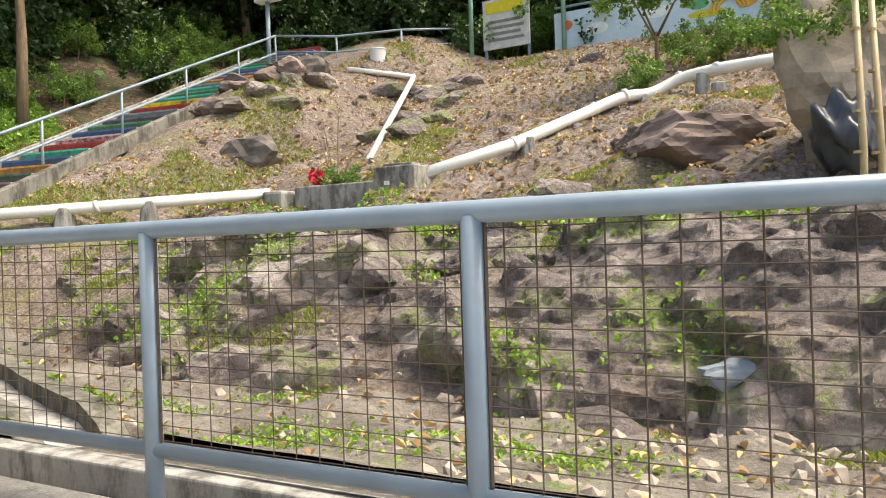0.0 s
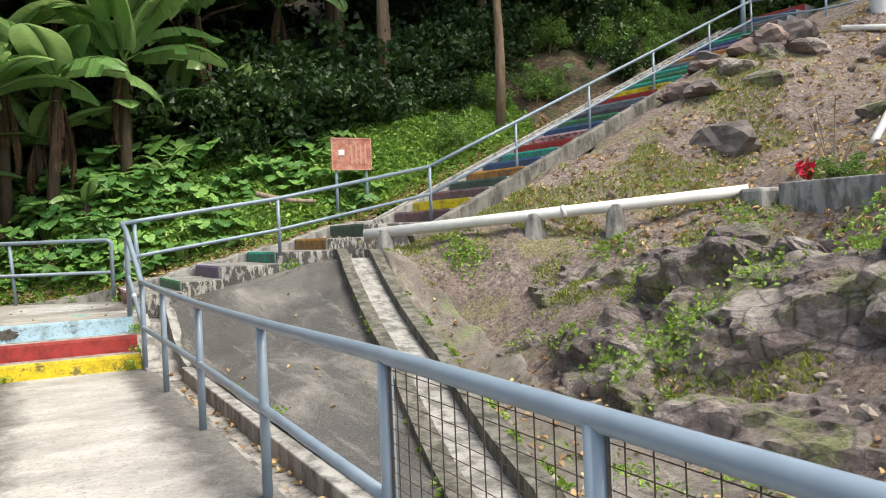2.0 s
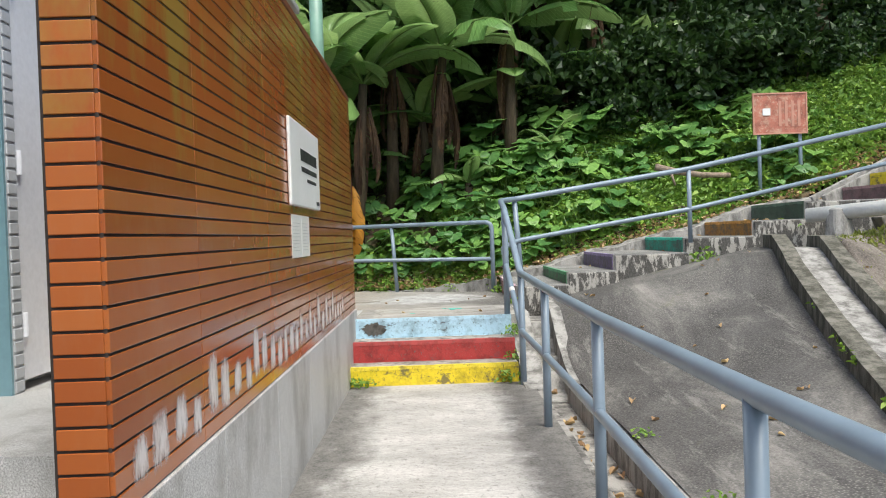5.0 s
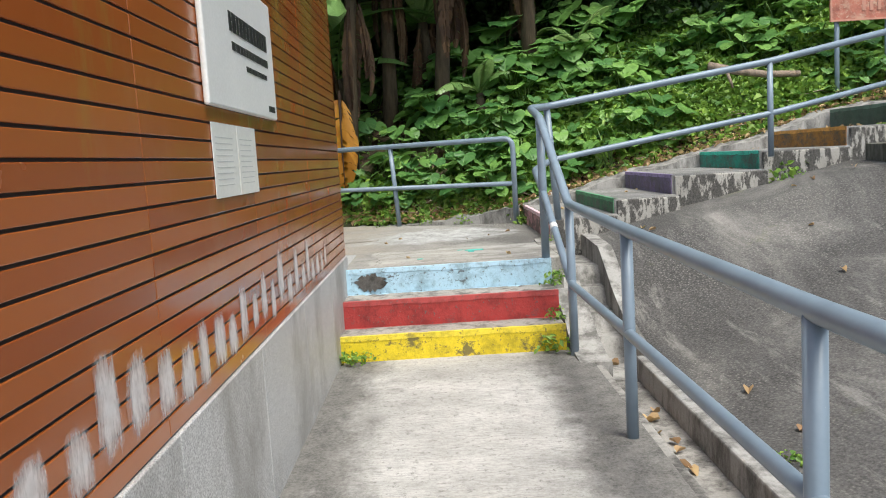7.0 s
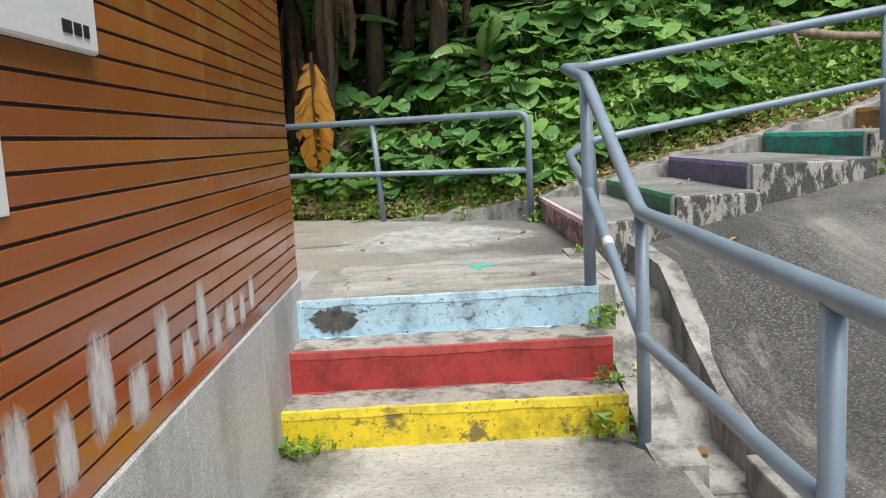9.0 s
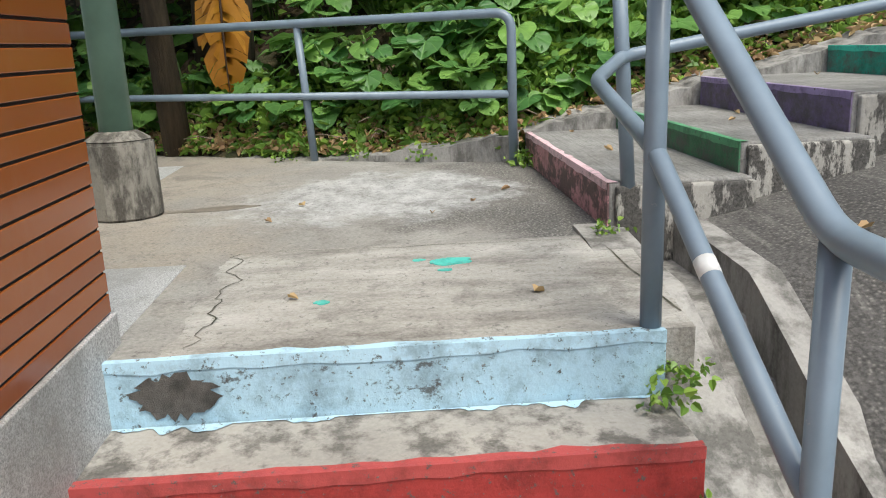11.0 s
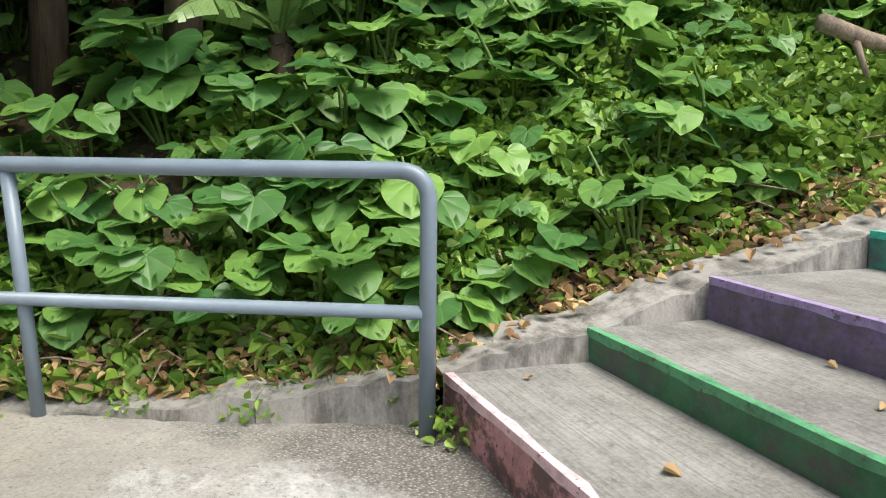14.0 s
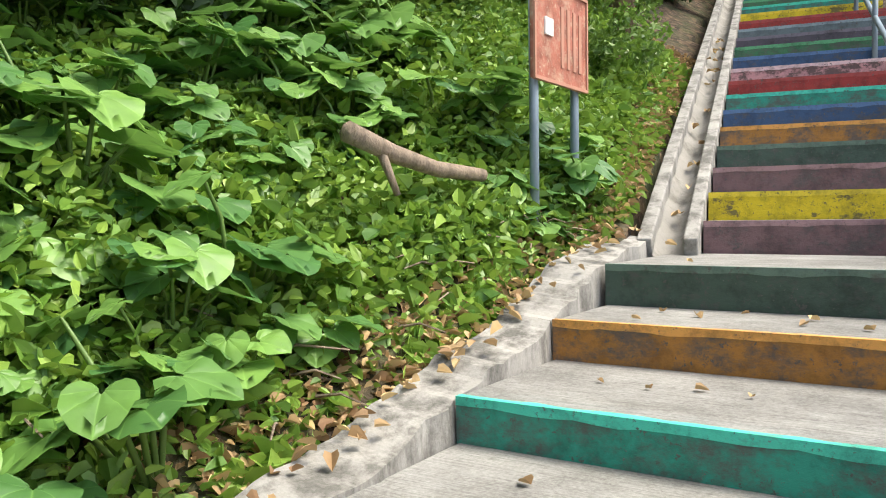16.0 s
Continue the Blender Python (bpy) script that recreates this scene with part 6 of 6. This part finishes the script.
for k in range(420):
    x, y = rs.uniform(-10.5, 1.5), rs.uniform(4.2, 6.6)
    if y > channel_y(x) + 0.4:
        items.append(leaf_item(rs, Vector((x, y, hill_z(x, y) + 0.055)), 0.06, 2.5))
for k in range(40):
    x, y = rs.uniform(-11.5, -6), rs.uniform(3.3, 5.6)
    if y < channel_y(x) - 0.4:
        items.append(leaf_item(rs, Vector((x, y, apron_z(x, y) + 0.01)), 0.05, 9))
for k in range(46):
    x = rs.uniform(-10, -3)
    items.append(leaf_item(rs, Vector((x, rs.uniform(2.9, 3.08), -0.115)), 0.08, 3))
for k in range(20):
    i = rs.randrange(6)
    items.append(leaf_item(rs, Vector((rs.uniform(-13.4, -12.0), rs.uniform(ys[i] + 0.1, ys[i + 1] - 0.03), zs[i] + 0.01)), 0.042, 9))
for k in range(7):
    items.append(leaf_item(rs, Vector((rs.uniform(-13.4, -10.6), rs.uniform(1.2, 2.8), PLAT + 0.01)), 0.042, 9))
for k in range(60):
    q = FOOT + FD * (rs.uniform(-0.2, 5.0)) + FN * rs.uniform(-0.27, -0.12)
    sp = (q - FOOT).dot(FD)
    items.append(leaf_item(rs, q + Vector((0, 0, LAND + RISE * (math.floor((sp + 0.2) / GO)) + 0.05)), 0.06, 4))
tagged(new("fallen_leaves", leaf_cloud("fallen_leaves", items, LITTERLEAF, 0.4, True)), "scattered yellow and brown fallen leaves on concrete", "fallen leaves", kind="stuff")

# grass and moss tufts on the slope
items = []
while len(items) < 46000:
    x, y = rs.uniform(-11.4, 2.5), rs.uniform(4.6, 19.5)
    if y < channel_y(x) + 0.45 or (x > -10.9 and y < channel_y(x) + 2.0 and rs.random() < 0.92):
        continue
    g = noise.fractal(Vector((x * 0.55, y * 0.55, 20)), 1.0, 2.0, 3) + (0.28 if x < -8.2 and y < 13 else 0.0) + (0.1 if y < 9 else -0.05)
    if x < -8.2 and y < 6.4 + (x + 11.67) * 1.136:
        g -= 0.45
    if g < 0.16 + 0.2 * rs.random():
        continue
    n = rvec(rs)
    d = (Vector((0, 0, 1)) + n * 0.9).normalized()
    ln = rs.uniform(0.025, 0.075)
    items.append((Vector((x, y, hill_z(x, y) + 0.0)), d, d.cross(rvec(rs)).normalized(), ln, ln * 0.5))
tagged(new("grass", leaf_cloud("grass", items, GRASS)), "short bright grass and moss patches on the slope", "grass", kind="stuff")


# leafy tufts in the cracks of the rock face and along the wet ledges above it
items = []
rs = random.Random(31)
clumps = []
while len(clumps) < 34:
    x, v = rs.uniform(-9.3, 1.6), rs.random()
    clumps.append((x, v, rs.uniform(0.1, 0.3)))
for x, v, r in clumps:
    for _ in range(int(500 * r)):
        q = outcrop(x + rs.gauss(0, r), min(1.0, max(0.02, v + rs.gauss(0, r * 0.22))))
        items.append(leaf_item(rs, q + Vector((0, -0.02, 0.02 + 0.05 * rs.random())), 0.045, 0.9))
for x, y, r, n in ((-4.6, 8.9, 0.5, 800), (-3.6, 8.7, 0.3, 300), (-5.6, 9.6, 0.3, 220), (-8.8, 8.6, 0.3, 220), (-10.3, 7.2, 0.25, 420), (-6.2, 9.9, 0.3, 260), (-2.0, 9.2, 0.35, 260), (-0.4, 8.9, 0.3, 300), (-7.7, 10.0, 0.3, 240)):
    for _ in range(n):
        a, b = x + rs.gauss(0, r), y + rs.gauss(0, r * 0.7)
        items.append(leaf_item(rs, Vector((a, b, hill_z(a, b) + 0.02 + 0.07 * rs.random())), 0.05, 0.9))
for x, y, r, n in ((-2.6, 4.6, 0.5, 420), (-1.2, 5.0, 0.45, 380), (-4.4, 5.2, 0.3, 120), (-6.2, 5.1, 0.25, 90), (-3.6, 5.7, 0.3, 110)):
    for _ in range(n):
        a, b = x + rs.gauss(0, r), y + rs.gauss(0, r * 0.35)
        if b > channel_y(a) + 0.35:
            items.append(leaf_item(rs, Vector((a, b, hill_z(a, b) + 0.05 + 0.03 * rs.random())), 0.035, 1.2))
for _ in range(700):
    a = rs.uniform(-9.0, -3.4)
    items.append(leaf_item(rs, Vector((a, channel_y(a) + rs.choice((-0.34, -0.31, 0.33, 0.36)), slope_z(a, channel_y(a)) + 0.07)), 0.04, 1.0) if noise.noise(Vector((a * 1.7, 3, 3))) > 0.0 else items[-1])
tagged(new("rock_weeds", leaf_cloud("rock_weeds", items, BRIGHTLEAF2, 0.3, True)), "small bright green weeds in the cracks of the rock face", "weeds", kind="stuff")
items = []
for k in range(16):
    a0 = k * 0.4
    for j in range(26):
        f = j / 25
        d = Vector((math.cos(a0), math.sin(a0), 0))
        q = Vector((0.25, 8.3, 0.75)) + d * (0.5 * f) + Vector((0, 0, 0.45 * math.sin(2.2 * f)))
        side = Vector((-d.y, d.x, 0))
        for sg in (-1, 1):
            items.append((q, (side * sg + d * 0.4).normalized(), Vector((0, 0, 1)), 0.11 * (1 - 0.8 * f), 0.03))
fern = tagged(new("fern", leaf_cloud("fern", items, BRIGHTLEAF2, 0.2)), "bright green fern at the foot of the standing boulder", "fern")

# ---- banana plants ----
def banana_leaf(rs, length, width, droop, torn, lift=1.0):
    """A long paddle leaf from the origin, along +x, arching down; torn into strips."""
    bm = bmesh.new()
    n = 18
    spine = []
    p, ang = Vector((0, 0, 0)), lift
    for i in range(n + 1):
        spine.append(p.copy())
        p = p + Vector((math.cos(ang), 0, math.sin(ang))) * (length / n)
        ang -= droop / n * (0.5 + 1.2 * i / n)
    uv = bm.loops.layers.uv.new("UVMap")
    tube(bm, spine, 0.022, 5, False, 0.25)
    for f in bm.faces:
        f.material_index = 1
    for sgn in (-1, 1):
        sag = rs.uniform(0.1, 0.35)
        drop = 0.0
        for i in range(2, n):
            f0, f1 = (i - 2) / (n - 2), (i - 1) / (n - 2)
            w0 = width * math.sin(math.pi * min(1, 0.06 + f0 * 0.94)) ** 0.55
            w1 = width * math.sin(math.pi * min(1, 0.06 + f1 * 0.94)) ** 0.55 if i < n - 1 else 0.02
            if rs.random() < torn:
                drop = rs.uniform(0.1, 0.9)
            t = (spine[min(n, i + 1)] - spine[i]).normalized()
            up = Vector((-t.z, 0, t.x))
            gap = 0.06 if rs.random() < torn else 0.0

            def e(q, w, k):
                return q + Vector((0, sgn * w * k, 0)) * (1 - 0.25 * drop * k) + up * (0.12 * w * math.sin(math.pi * k * 0.6)) - Vector((0, 0, 1)) * (w * k * k * (sag + drop * 0.9))
            a, b = spine[i], spine[i + 1] if i < n else spine[n]
            b = a.lerp(b, 1 - gap)
            row = [[bm.verts.new(e(a, w0, k)), bm.verts.new(e(b, w1, k))] for k in (0, 0.5, 1.0)]
            for q, (r0, r1) in enumerate(zip(row, row[1:])):
                f = bm.faces.new((r0[0], r0[1], r1[1], r1[0]))
                for lp, (u, t2) in zip(f.loops, ((q, f0), (q, f1), (q + 1, f1), (q + 1, f0))):
                    lp[uv].uv = (sgn * u * 0.25, t2)
    bmesh.ops.remove_doubles(bm, verts=bm.verts, dist=0.0005)
    return bm


def banana_plant(label, at, height, leaves, seed, dead=4, length=1.7, width=0.3):
    rs = random.Random(seed)
    t = thing("banana_plant", label, "banana plant", at, "banana plants")
    lean = Vector((rs.uniform(-0.1, 0.1), rs.uniform(-0.1, 0.1), 0))
    base = Vector(at)
    crown = base + Vector((0, 0, height)) + lean * height
    part("stem", tube(bmesh.new(), [base - Vector((0, 0, 0.2)), base.lerp(crown, 0.5), crown], 0.12, 10, True, 0.55), BANANASTEM, t, "brown fibrous stem", True)
    for k in range(leaves):
        a = 360 / leaves * k + rs.uniform(-25, 25)
        bm = banana_leaf(rs, length * rs.uniform(0.75, 1.2), width * rs.uniform(0.8, 1.15), rs.uniform(0.7, 1.9), rs.choice((0.02, 0.08, 0.3)), rs.uniform(0.45, 1.4))
        bm.transform(Matrix.Translation(crown - base.xyz * 0) @ pose(0, 0, 0, 0, 0, a))
        part("leaf", bm, (BANANA, STALK), t, "", True)
    for k in range(dead):
        a = rs.uniform(0, 360)
        bm = banana_leaf(rs, length * rs.uniform(0.4, 0.7), 0.09, 0.5, 0.7, -1.3)
        bm.transform(Matrix.Translation(crown - Vector((0, 0, rs.uniform(0.1, 0.5)))) @ pose(0, 0, 0, 0, 0, a) @ Matrix.Translation((0.1, 0, 0)))
        part("dead_leaf", bm, (DEADLEAF, DEADLEAF), t, "dry brown hanging leaf", True)
    return t


def bz(x, y):
    return bank_z(x, y)


for k, (x, y, h, n) in enumerate(((-14.8, 0.3, 2.9, 10), (-16.1, 1.3, 2.7, 8), (-16.6, 3.4, 2.7, 8), (-17.4, 5.0, 2.9, 8), (-18.2, 2.3, 3.4, 7), (-16.0, -1.6, 2.4, 7), (-18.8, 6.9, 2.6, 7), (-17.2, -0.4, 3.0, 7), (-16.9, 2.2, 1.7, 8), (-17.6, 3.9, 1.8, 8), (-15.7, 0.4, 1.9, 7), (-19.3, 4.4, 3.0, 8), (-18.2, 0.6, 2.2, 8), (-15.25, 0.75, 2.7, 8), (-15.7, 2.0, 2.6, 8), (-16.0, 3.3, 2.5, 8))):
    banana_plant("tall banana plant with arching torn leaves and dry skirts", (x, y, bz(x, y)), h, n, 70 + k, 7, 2.1, 0.38)
for k, (x, y, h) in enumerate(((-16.3, 0.6, 0.9), (-16.6, 1.9, 1.1), (-17.0, 3.2, 1.0), (-17.4, 4.4, 1.2), (-16.9, 5.6, 0.9), (-15.9, -0.9, 0.9))):
    banana_plant("half-grown banana plant with broad arching leaves", (x, y, bz(x, y)), h, 6, 110 + k, 3, 1.5, 0.27)
for k, (x, y) in enumerate(((-15.5, 2.6), (-15.9, 4.0))):
    banana_plant("young banana plant with upright paddle leaves", (x, y, bz(x, y)), 0.35, 5, 90 + k, 1, 0.75, 0.13)
gold = thing("golden_dead_leaf", "hanging golden dead banana leaf torn into strips", "leaf", (-14.95, 0.72, 2.2))
rs = random.Random(3)
for a, l in ((0, 1.25), (25, 1.0)):
    bm = banana_leaf(rs, l, 0.21, 0.35, 0.65, -1.4)
    bm.transform(Matrix.Translation((-14.95, 0.72, 2.25)) @ pose(0, 0, 0, 0, 0, a))
    part("blade", bm, (GOLDLEAF, DEADLEAF), gold, "", True)


# ---- trees and shrubs ----
def crown_mesh(seed, r, n, size, mat, flat=0.7):
    rs = random.Random(seed)
    lumps = [(Vector((rs.gauss(0, 0.5), rs.gauss(0, 0.5), rs.gauss(0, 0.35) * flat)) * r, r * rs.uniform(0.22, 0.5)) for _ in range(16)]
    items = []
    for _ in range(n):
        c, q = rs.choice(lumps)
        p = c + rvec(rs) * q * rs.random() ** 0.4
        items.append(leaf_item(rs, p, size, 0.5))
    return leaf_cloud("crown", items, mat)


CROWNS = [crown_mesh(k, 2.3, 4200, 0.2, CANOPY) for k in range(3)]
SHRUBS = [crown_mesh(10 + k, 0.8, 1100, 0.12, CANOPY, 0.9) for k in range(3)] + [crown_mesh(14, 0.7, 1300, 0.09, BRIGHTLEAF, 0.9)]


def tree(label, x, y, z, h, r, seed, crowns=3, spread=1.6, lean=0.0):
    rs = random.Random(seed)
    t = thing("tree", label, "tree", (x, y, z))
    b = Vector((x, y, z - 0.2))
    pts = [b, b + Vector((lean * 0.3, 0.05, h * 0.35)), b + Vector((lean * 0.6, -0.05, h * 0.7)), b + Vector((lean, 0, h))]
    part("trunk", tube(bmesh.new(), rounded(pts, 0.5), r, 10, True, 0.5), BARK, t, "", True)
    for k in range(4):
        a = k * 1.7 + rs.random()
        s = pts[2].lerp(pts[3], rs.uniform(0, 0.8))
        e = s + Vector((math.cos(a) * spread, math.sin(a) * spread, rs.uniform(0.6, 1.6)))
        part("limb", tube(bmesh.new(), [s, s.lerp(e, 0.5) + Vector((0, 0, 0.15)), e], r * 0.4, 6, True, 0.3), BARK, t, "", True)
    for k in range(crowns):
        a = k * 2.2 + rs.random() * 2
        c = new("crown", CROWNS[(seed + k) % 3])
        c.parent = t
        c.matrix_parent_inverse = t.matrix_basis.inverted()
        c.matrix_basis = pose(pts[3].x + math.cos(a) * spread * 0.8, pts[3].y + math.sin(a) * spread * 0.8, pts[3].z + rs.uniform(0.2, 1.4), 0, 0, rs.uniform(0, 360))
    return t


tree("slender brown tree trunk among the undergrowth beside the stairs", -15.0, 10.8, bz(-15.0, 10.8), 6.5, 0.115, 1, 2)
tree("dark tree trunk in the shade of the forest", -16.6, 8.8, bz(-16.6, 8.8), 6.8, 0.17, 2, 2)
rs = random.Random(8)
for k, (x, y) in enumerate(((-19, -3), (-20, 1.5), (-19.5, 5), (-20.5, 9), (-18.5, 12.5), (-22, -1), (-23, 4), (-23.5, 8), (-22, 13), (-19, 16.5), (-17.5, 20), (-21, 19), (-26, 2), (-26, 8), (-25, 15), (-17.5, -5), (-22, -7), (-27, -3))):
    tree("shaded forest tree with a dense dark crown", x, y, bz(x, y), rs.uniform(3.2, 5.0), 0.14, 20 + k, 3, 1.7, rs.uniform(-0.5, 0.5))
for k, (x, y) in enumerate(((-13, 25), (-10, 26), (-7, 24.5), (-4, 25), (-1, 24), (2, 23), (5, 22), (-15, 22.5), (8, 20), (-11.5, 23), (-22.25, 21.5), (-19.97, 21.5), (-23.85, 21.0))):
    tree("leafy tree behind the hill-top path", x, y, 6.0, rs.uniform(1.8, 3.0), 0.13, 60 + k, 3, 1.5)


# extra tall trees, crowns out of view, added to shade the bank
for k, (x, y, h) in enumerate(((-17.6, -1.2, 6.6), (-19.2, 1.6, 7.0), (-16.4, -3.6, 6.4), (-20.6, -3.4, 7.2), (-21.4, 4.6, 7.4), (-18.8, 8.6, 7.4))):
    tree("tall forest tree added so its unseen crown shades the banana bank", x, y, bz(x, y) - 0.1, h, 0.15, 90 + k, 4, 2.0, rs.uniform(-0.4, 0.4))


def shrub(label, x, y, z, kind, s, group):
    t = thing("shrub", label, "shrub", (x, y, z), group)
    part("stem", tube(bmesh.new(), [(x, y, z - 0.1), (x + 0.1, y, z + 0.5 * s)], 0.02, 5), BARK, t)
    c = new("foliage", SHRUBS[kind])
    c.parent = t
    c.matrix_parent_inverse = t.matrix_basis.inverted()
    c.matrix_basis = pose(x, y, z + 0.62 * s, 0, 0, rs.uniform(0, 360)) @ Matrix.Scale(s, 4)
    return t


for k in range(95):
    y = rs.uniform(-6, 17)
    x = kerb_x(y) - rs.uniform(3.2, 9.5)
    shrub("dark leafy shrub filling the forest floor", x, y, bz(x, y), k % 3, rs.uniform(0.8, 1.6), "forest undergrowth")
for k in range(44):
    y = rs.uniform(4.5, 12.5)
    x = kerb_x(y) - rs.uniform(2.5, 3.8)
    shrub("dark leafy shrub filling the forest floor", x, y, bz(x, y), k % 3, rs.uniform(0.9, 1.4), "forest undergrowth")
for k in range(10):
    x, y = rs.uniform(-17.5, -13.6), rs.uniform(19.3, 22)
    shrub("green shrub along the hill-top path", x, y, 6.2, 3 if k % 3 else 0, rs.uniform(0.9, 1.5), "hill-top shrubs")
for k in range(34):
    y = rs.uniform(8.2, 19)
    x = kerb_x(y) - rs.uniform(0.5, 3.0)
    shrub("leafy shrub on the bank beside the long flight", x, y, bz(x, y), (k % 3 if k % 4 == 0 else 3), rs.uniform(0.45, 0.85), "stair-side shrubs")
for k in range(26):
    x, y = rs.uniform(-13, 4), rs.uniform(20.9, 23)
    shrub("green shrub along the hill-top path", x, y, 5.9, 3 if k % 4 else k % 3, rs.uniform(0.7, 1.3), "hill-top shrubs")
for k in range(8):
    x, y = rs.uniform(-3.5, 1.5), rs.uniform(14.8, 18)
    shrub("green shrub on the upper slope", x, y, hill_z(x, y), 3, rs.uniform(0.4, 0.8), "slope shrubs")
shrub("leafy bush hanging over the standing boulder", -0.35, 10.0, 2.75, 3, 0.6, "slope shrubs")
shrub("leafy bush hanging over the standing boulder", 0.5, 9.9, 2.9, 3, 0.55, "slope shrubs")
small = tree("small leafy tree on the slope below the mural", -3.4, 16.0, hill_z(-3.4, 16), 1.0, 0.06, 5, 0, 0.9)
for a, b, c in ((-3.9, 15.8, 6.0), (-2.8, 16.1, 6.1), (-3.3, 15.5, 6.4)):
    o = new("crown", SHRUBS[3])
    o.parent = small
    o.matrix_parent_inverse = small.matrix_basis.inverted()
    o.matrix_basis = pose(a, b, c - 0.4) @ Matrix.Scale(0.9, 4)
flower = thing("red_flower_plant", "small plant with a bright red flower in the planter", "plant", (-7.35, 10.75, 1.85))
for k in range(7):
    a = k * 0.9
    part("stem", tube(bmesh.new(), [(-7.0, 10.8, 1.8), (-7.0 + 0.3 * math.cos(a), 10.8 + 0.2 * math.sin(a), 2.3 + 0.1 * k)], 0.009, 5), DEADWOOD, flower)
bm = bmesh.new()
fl = random.Random(2)
for k in range(40):
    p = Vector((-7.32, 10.7, 2.02)) + rvec(fl) * 0.12 * fl.random()
    n, d = rvec(fl), rvec(fl)
    s = n.cross(d).normalized() * 0.06
    bm.faces.new([bm.verts.new(p + v) for v in (s, d * 0.07, -s, -d * 0.07)])
part("petals", bm, plain("red_petal", (0.6, 0.02, 0.06), 0.5, 0, 0.3), flower, "bright red petals")
o = new("foliage", SHRUBS[3])
o.parent = flower
o.matrix_parent_inverse = flower.matrix_basis.inverted()
o.matrix_basis = pose(-6.9, 10.85, 1.98) @ Matrix.Diagonal((0.55, 0.4, 0.32, 1))

log = thing("fallen_log", "short pale dead log lying on the creepers", "log", (-14.3, 5.4, 2.1))
part("log", tube(bmesh.new(), [(-14.28, 5.24, 2.22), (-14.26, 5.55, 2.14), (-14.24, 5.9, 2.08), (-14.2, 6.3, 2.06)], 0.052, 8, True, 0.7), DEADWOOD, log, "", True)
part("branch", tube(bmesh.new(), [(-14.26, 5.45, 2.15), (-14.2, 5.5, 1.94)], 0.025, 6, True, 0.6), DEADWOOD, log, "", True)
for k in range(150):
    y = rs.uniform(-2, 7)
    x = kerb_x(y) - rs.uniform(0.1, 0.7)
    a = rs.uniform(0, 6.3)
    l = rs.uniform(0.15, 0.4)
    z = bz(x, y) + 0.03
    st = obj("stick", tube(bmesh.new(), [(x, y, z), (x + math.cos(a) * l * 0.5, y + math.sin(a) * l * 0.5, z + 0.03), (x + math.cos(a) * l, y + math.sin(a) * l, z + 0.01)], 0.007, 4, True, 0.5), DEADWOOD)
    tagged(st, "thin dry stick among fallen leaves", "stick", "dry sticks")

# weeds in the joints of paths and steps
def weed(x, y, z, s, seed, n=40):
    r = random.Random(seed)
    its = []
    for _ in range(n):
        p = Vector((x + r.gauss(0, 0.05) * s, y + r.gauss(0, 0.05) * s, z + 0.09 * s * r.random()))
        its.append(leaf_item(r, p, 0.034 * s, 0.8))
    return tagged(new("weed", leaf_cloud("weed", its, COVER, 0.3, True)), "small green weed growing in a concrete joint", "weed", "weeds in joints", "stuff")


for k, (x, y, z, s) in enumerate(((-9.66, 1.27, 0.0, 1.0), (-9.68, 1.34, 0.0, 0.8), (-9.66, 2.62, 0.0, 1.2), (-9.9, 2.68, 0.17, 0.8), (-10.24, 2.70, 0.36, 0.85), (-10.27, 2.76, 0.4, 0.7), (-13.3, 2.83, PLAT, 0.9), (-13.42, 2.84, PLAT, 1.2), (-13.95, 1.75, PLAT, 0.9), (-13.75, 2.2, PLAT, 1.0), (-14.1, 1.2, PLAT, 0.8), (-11.9, 5.2, 0.95, 1.8), (-11.75, 5.0, 0.9, 1.4), (-11.4, 2.85, PLAT, 0.7), (-7.5, 3.25, 0.03, 0.7), (-6.2, 3.28, 0.02, 0.9), (-12.05, 6.1, 1.2, 2.0))):
    weed(x, y, z, s, 500 + k)
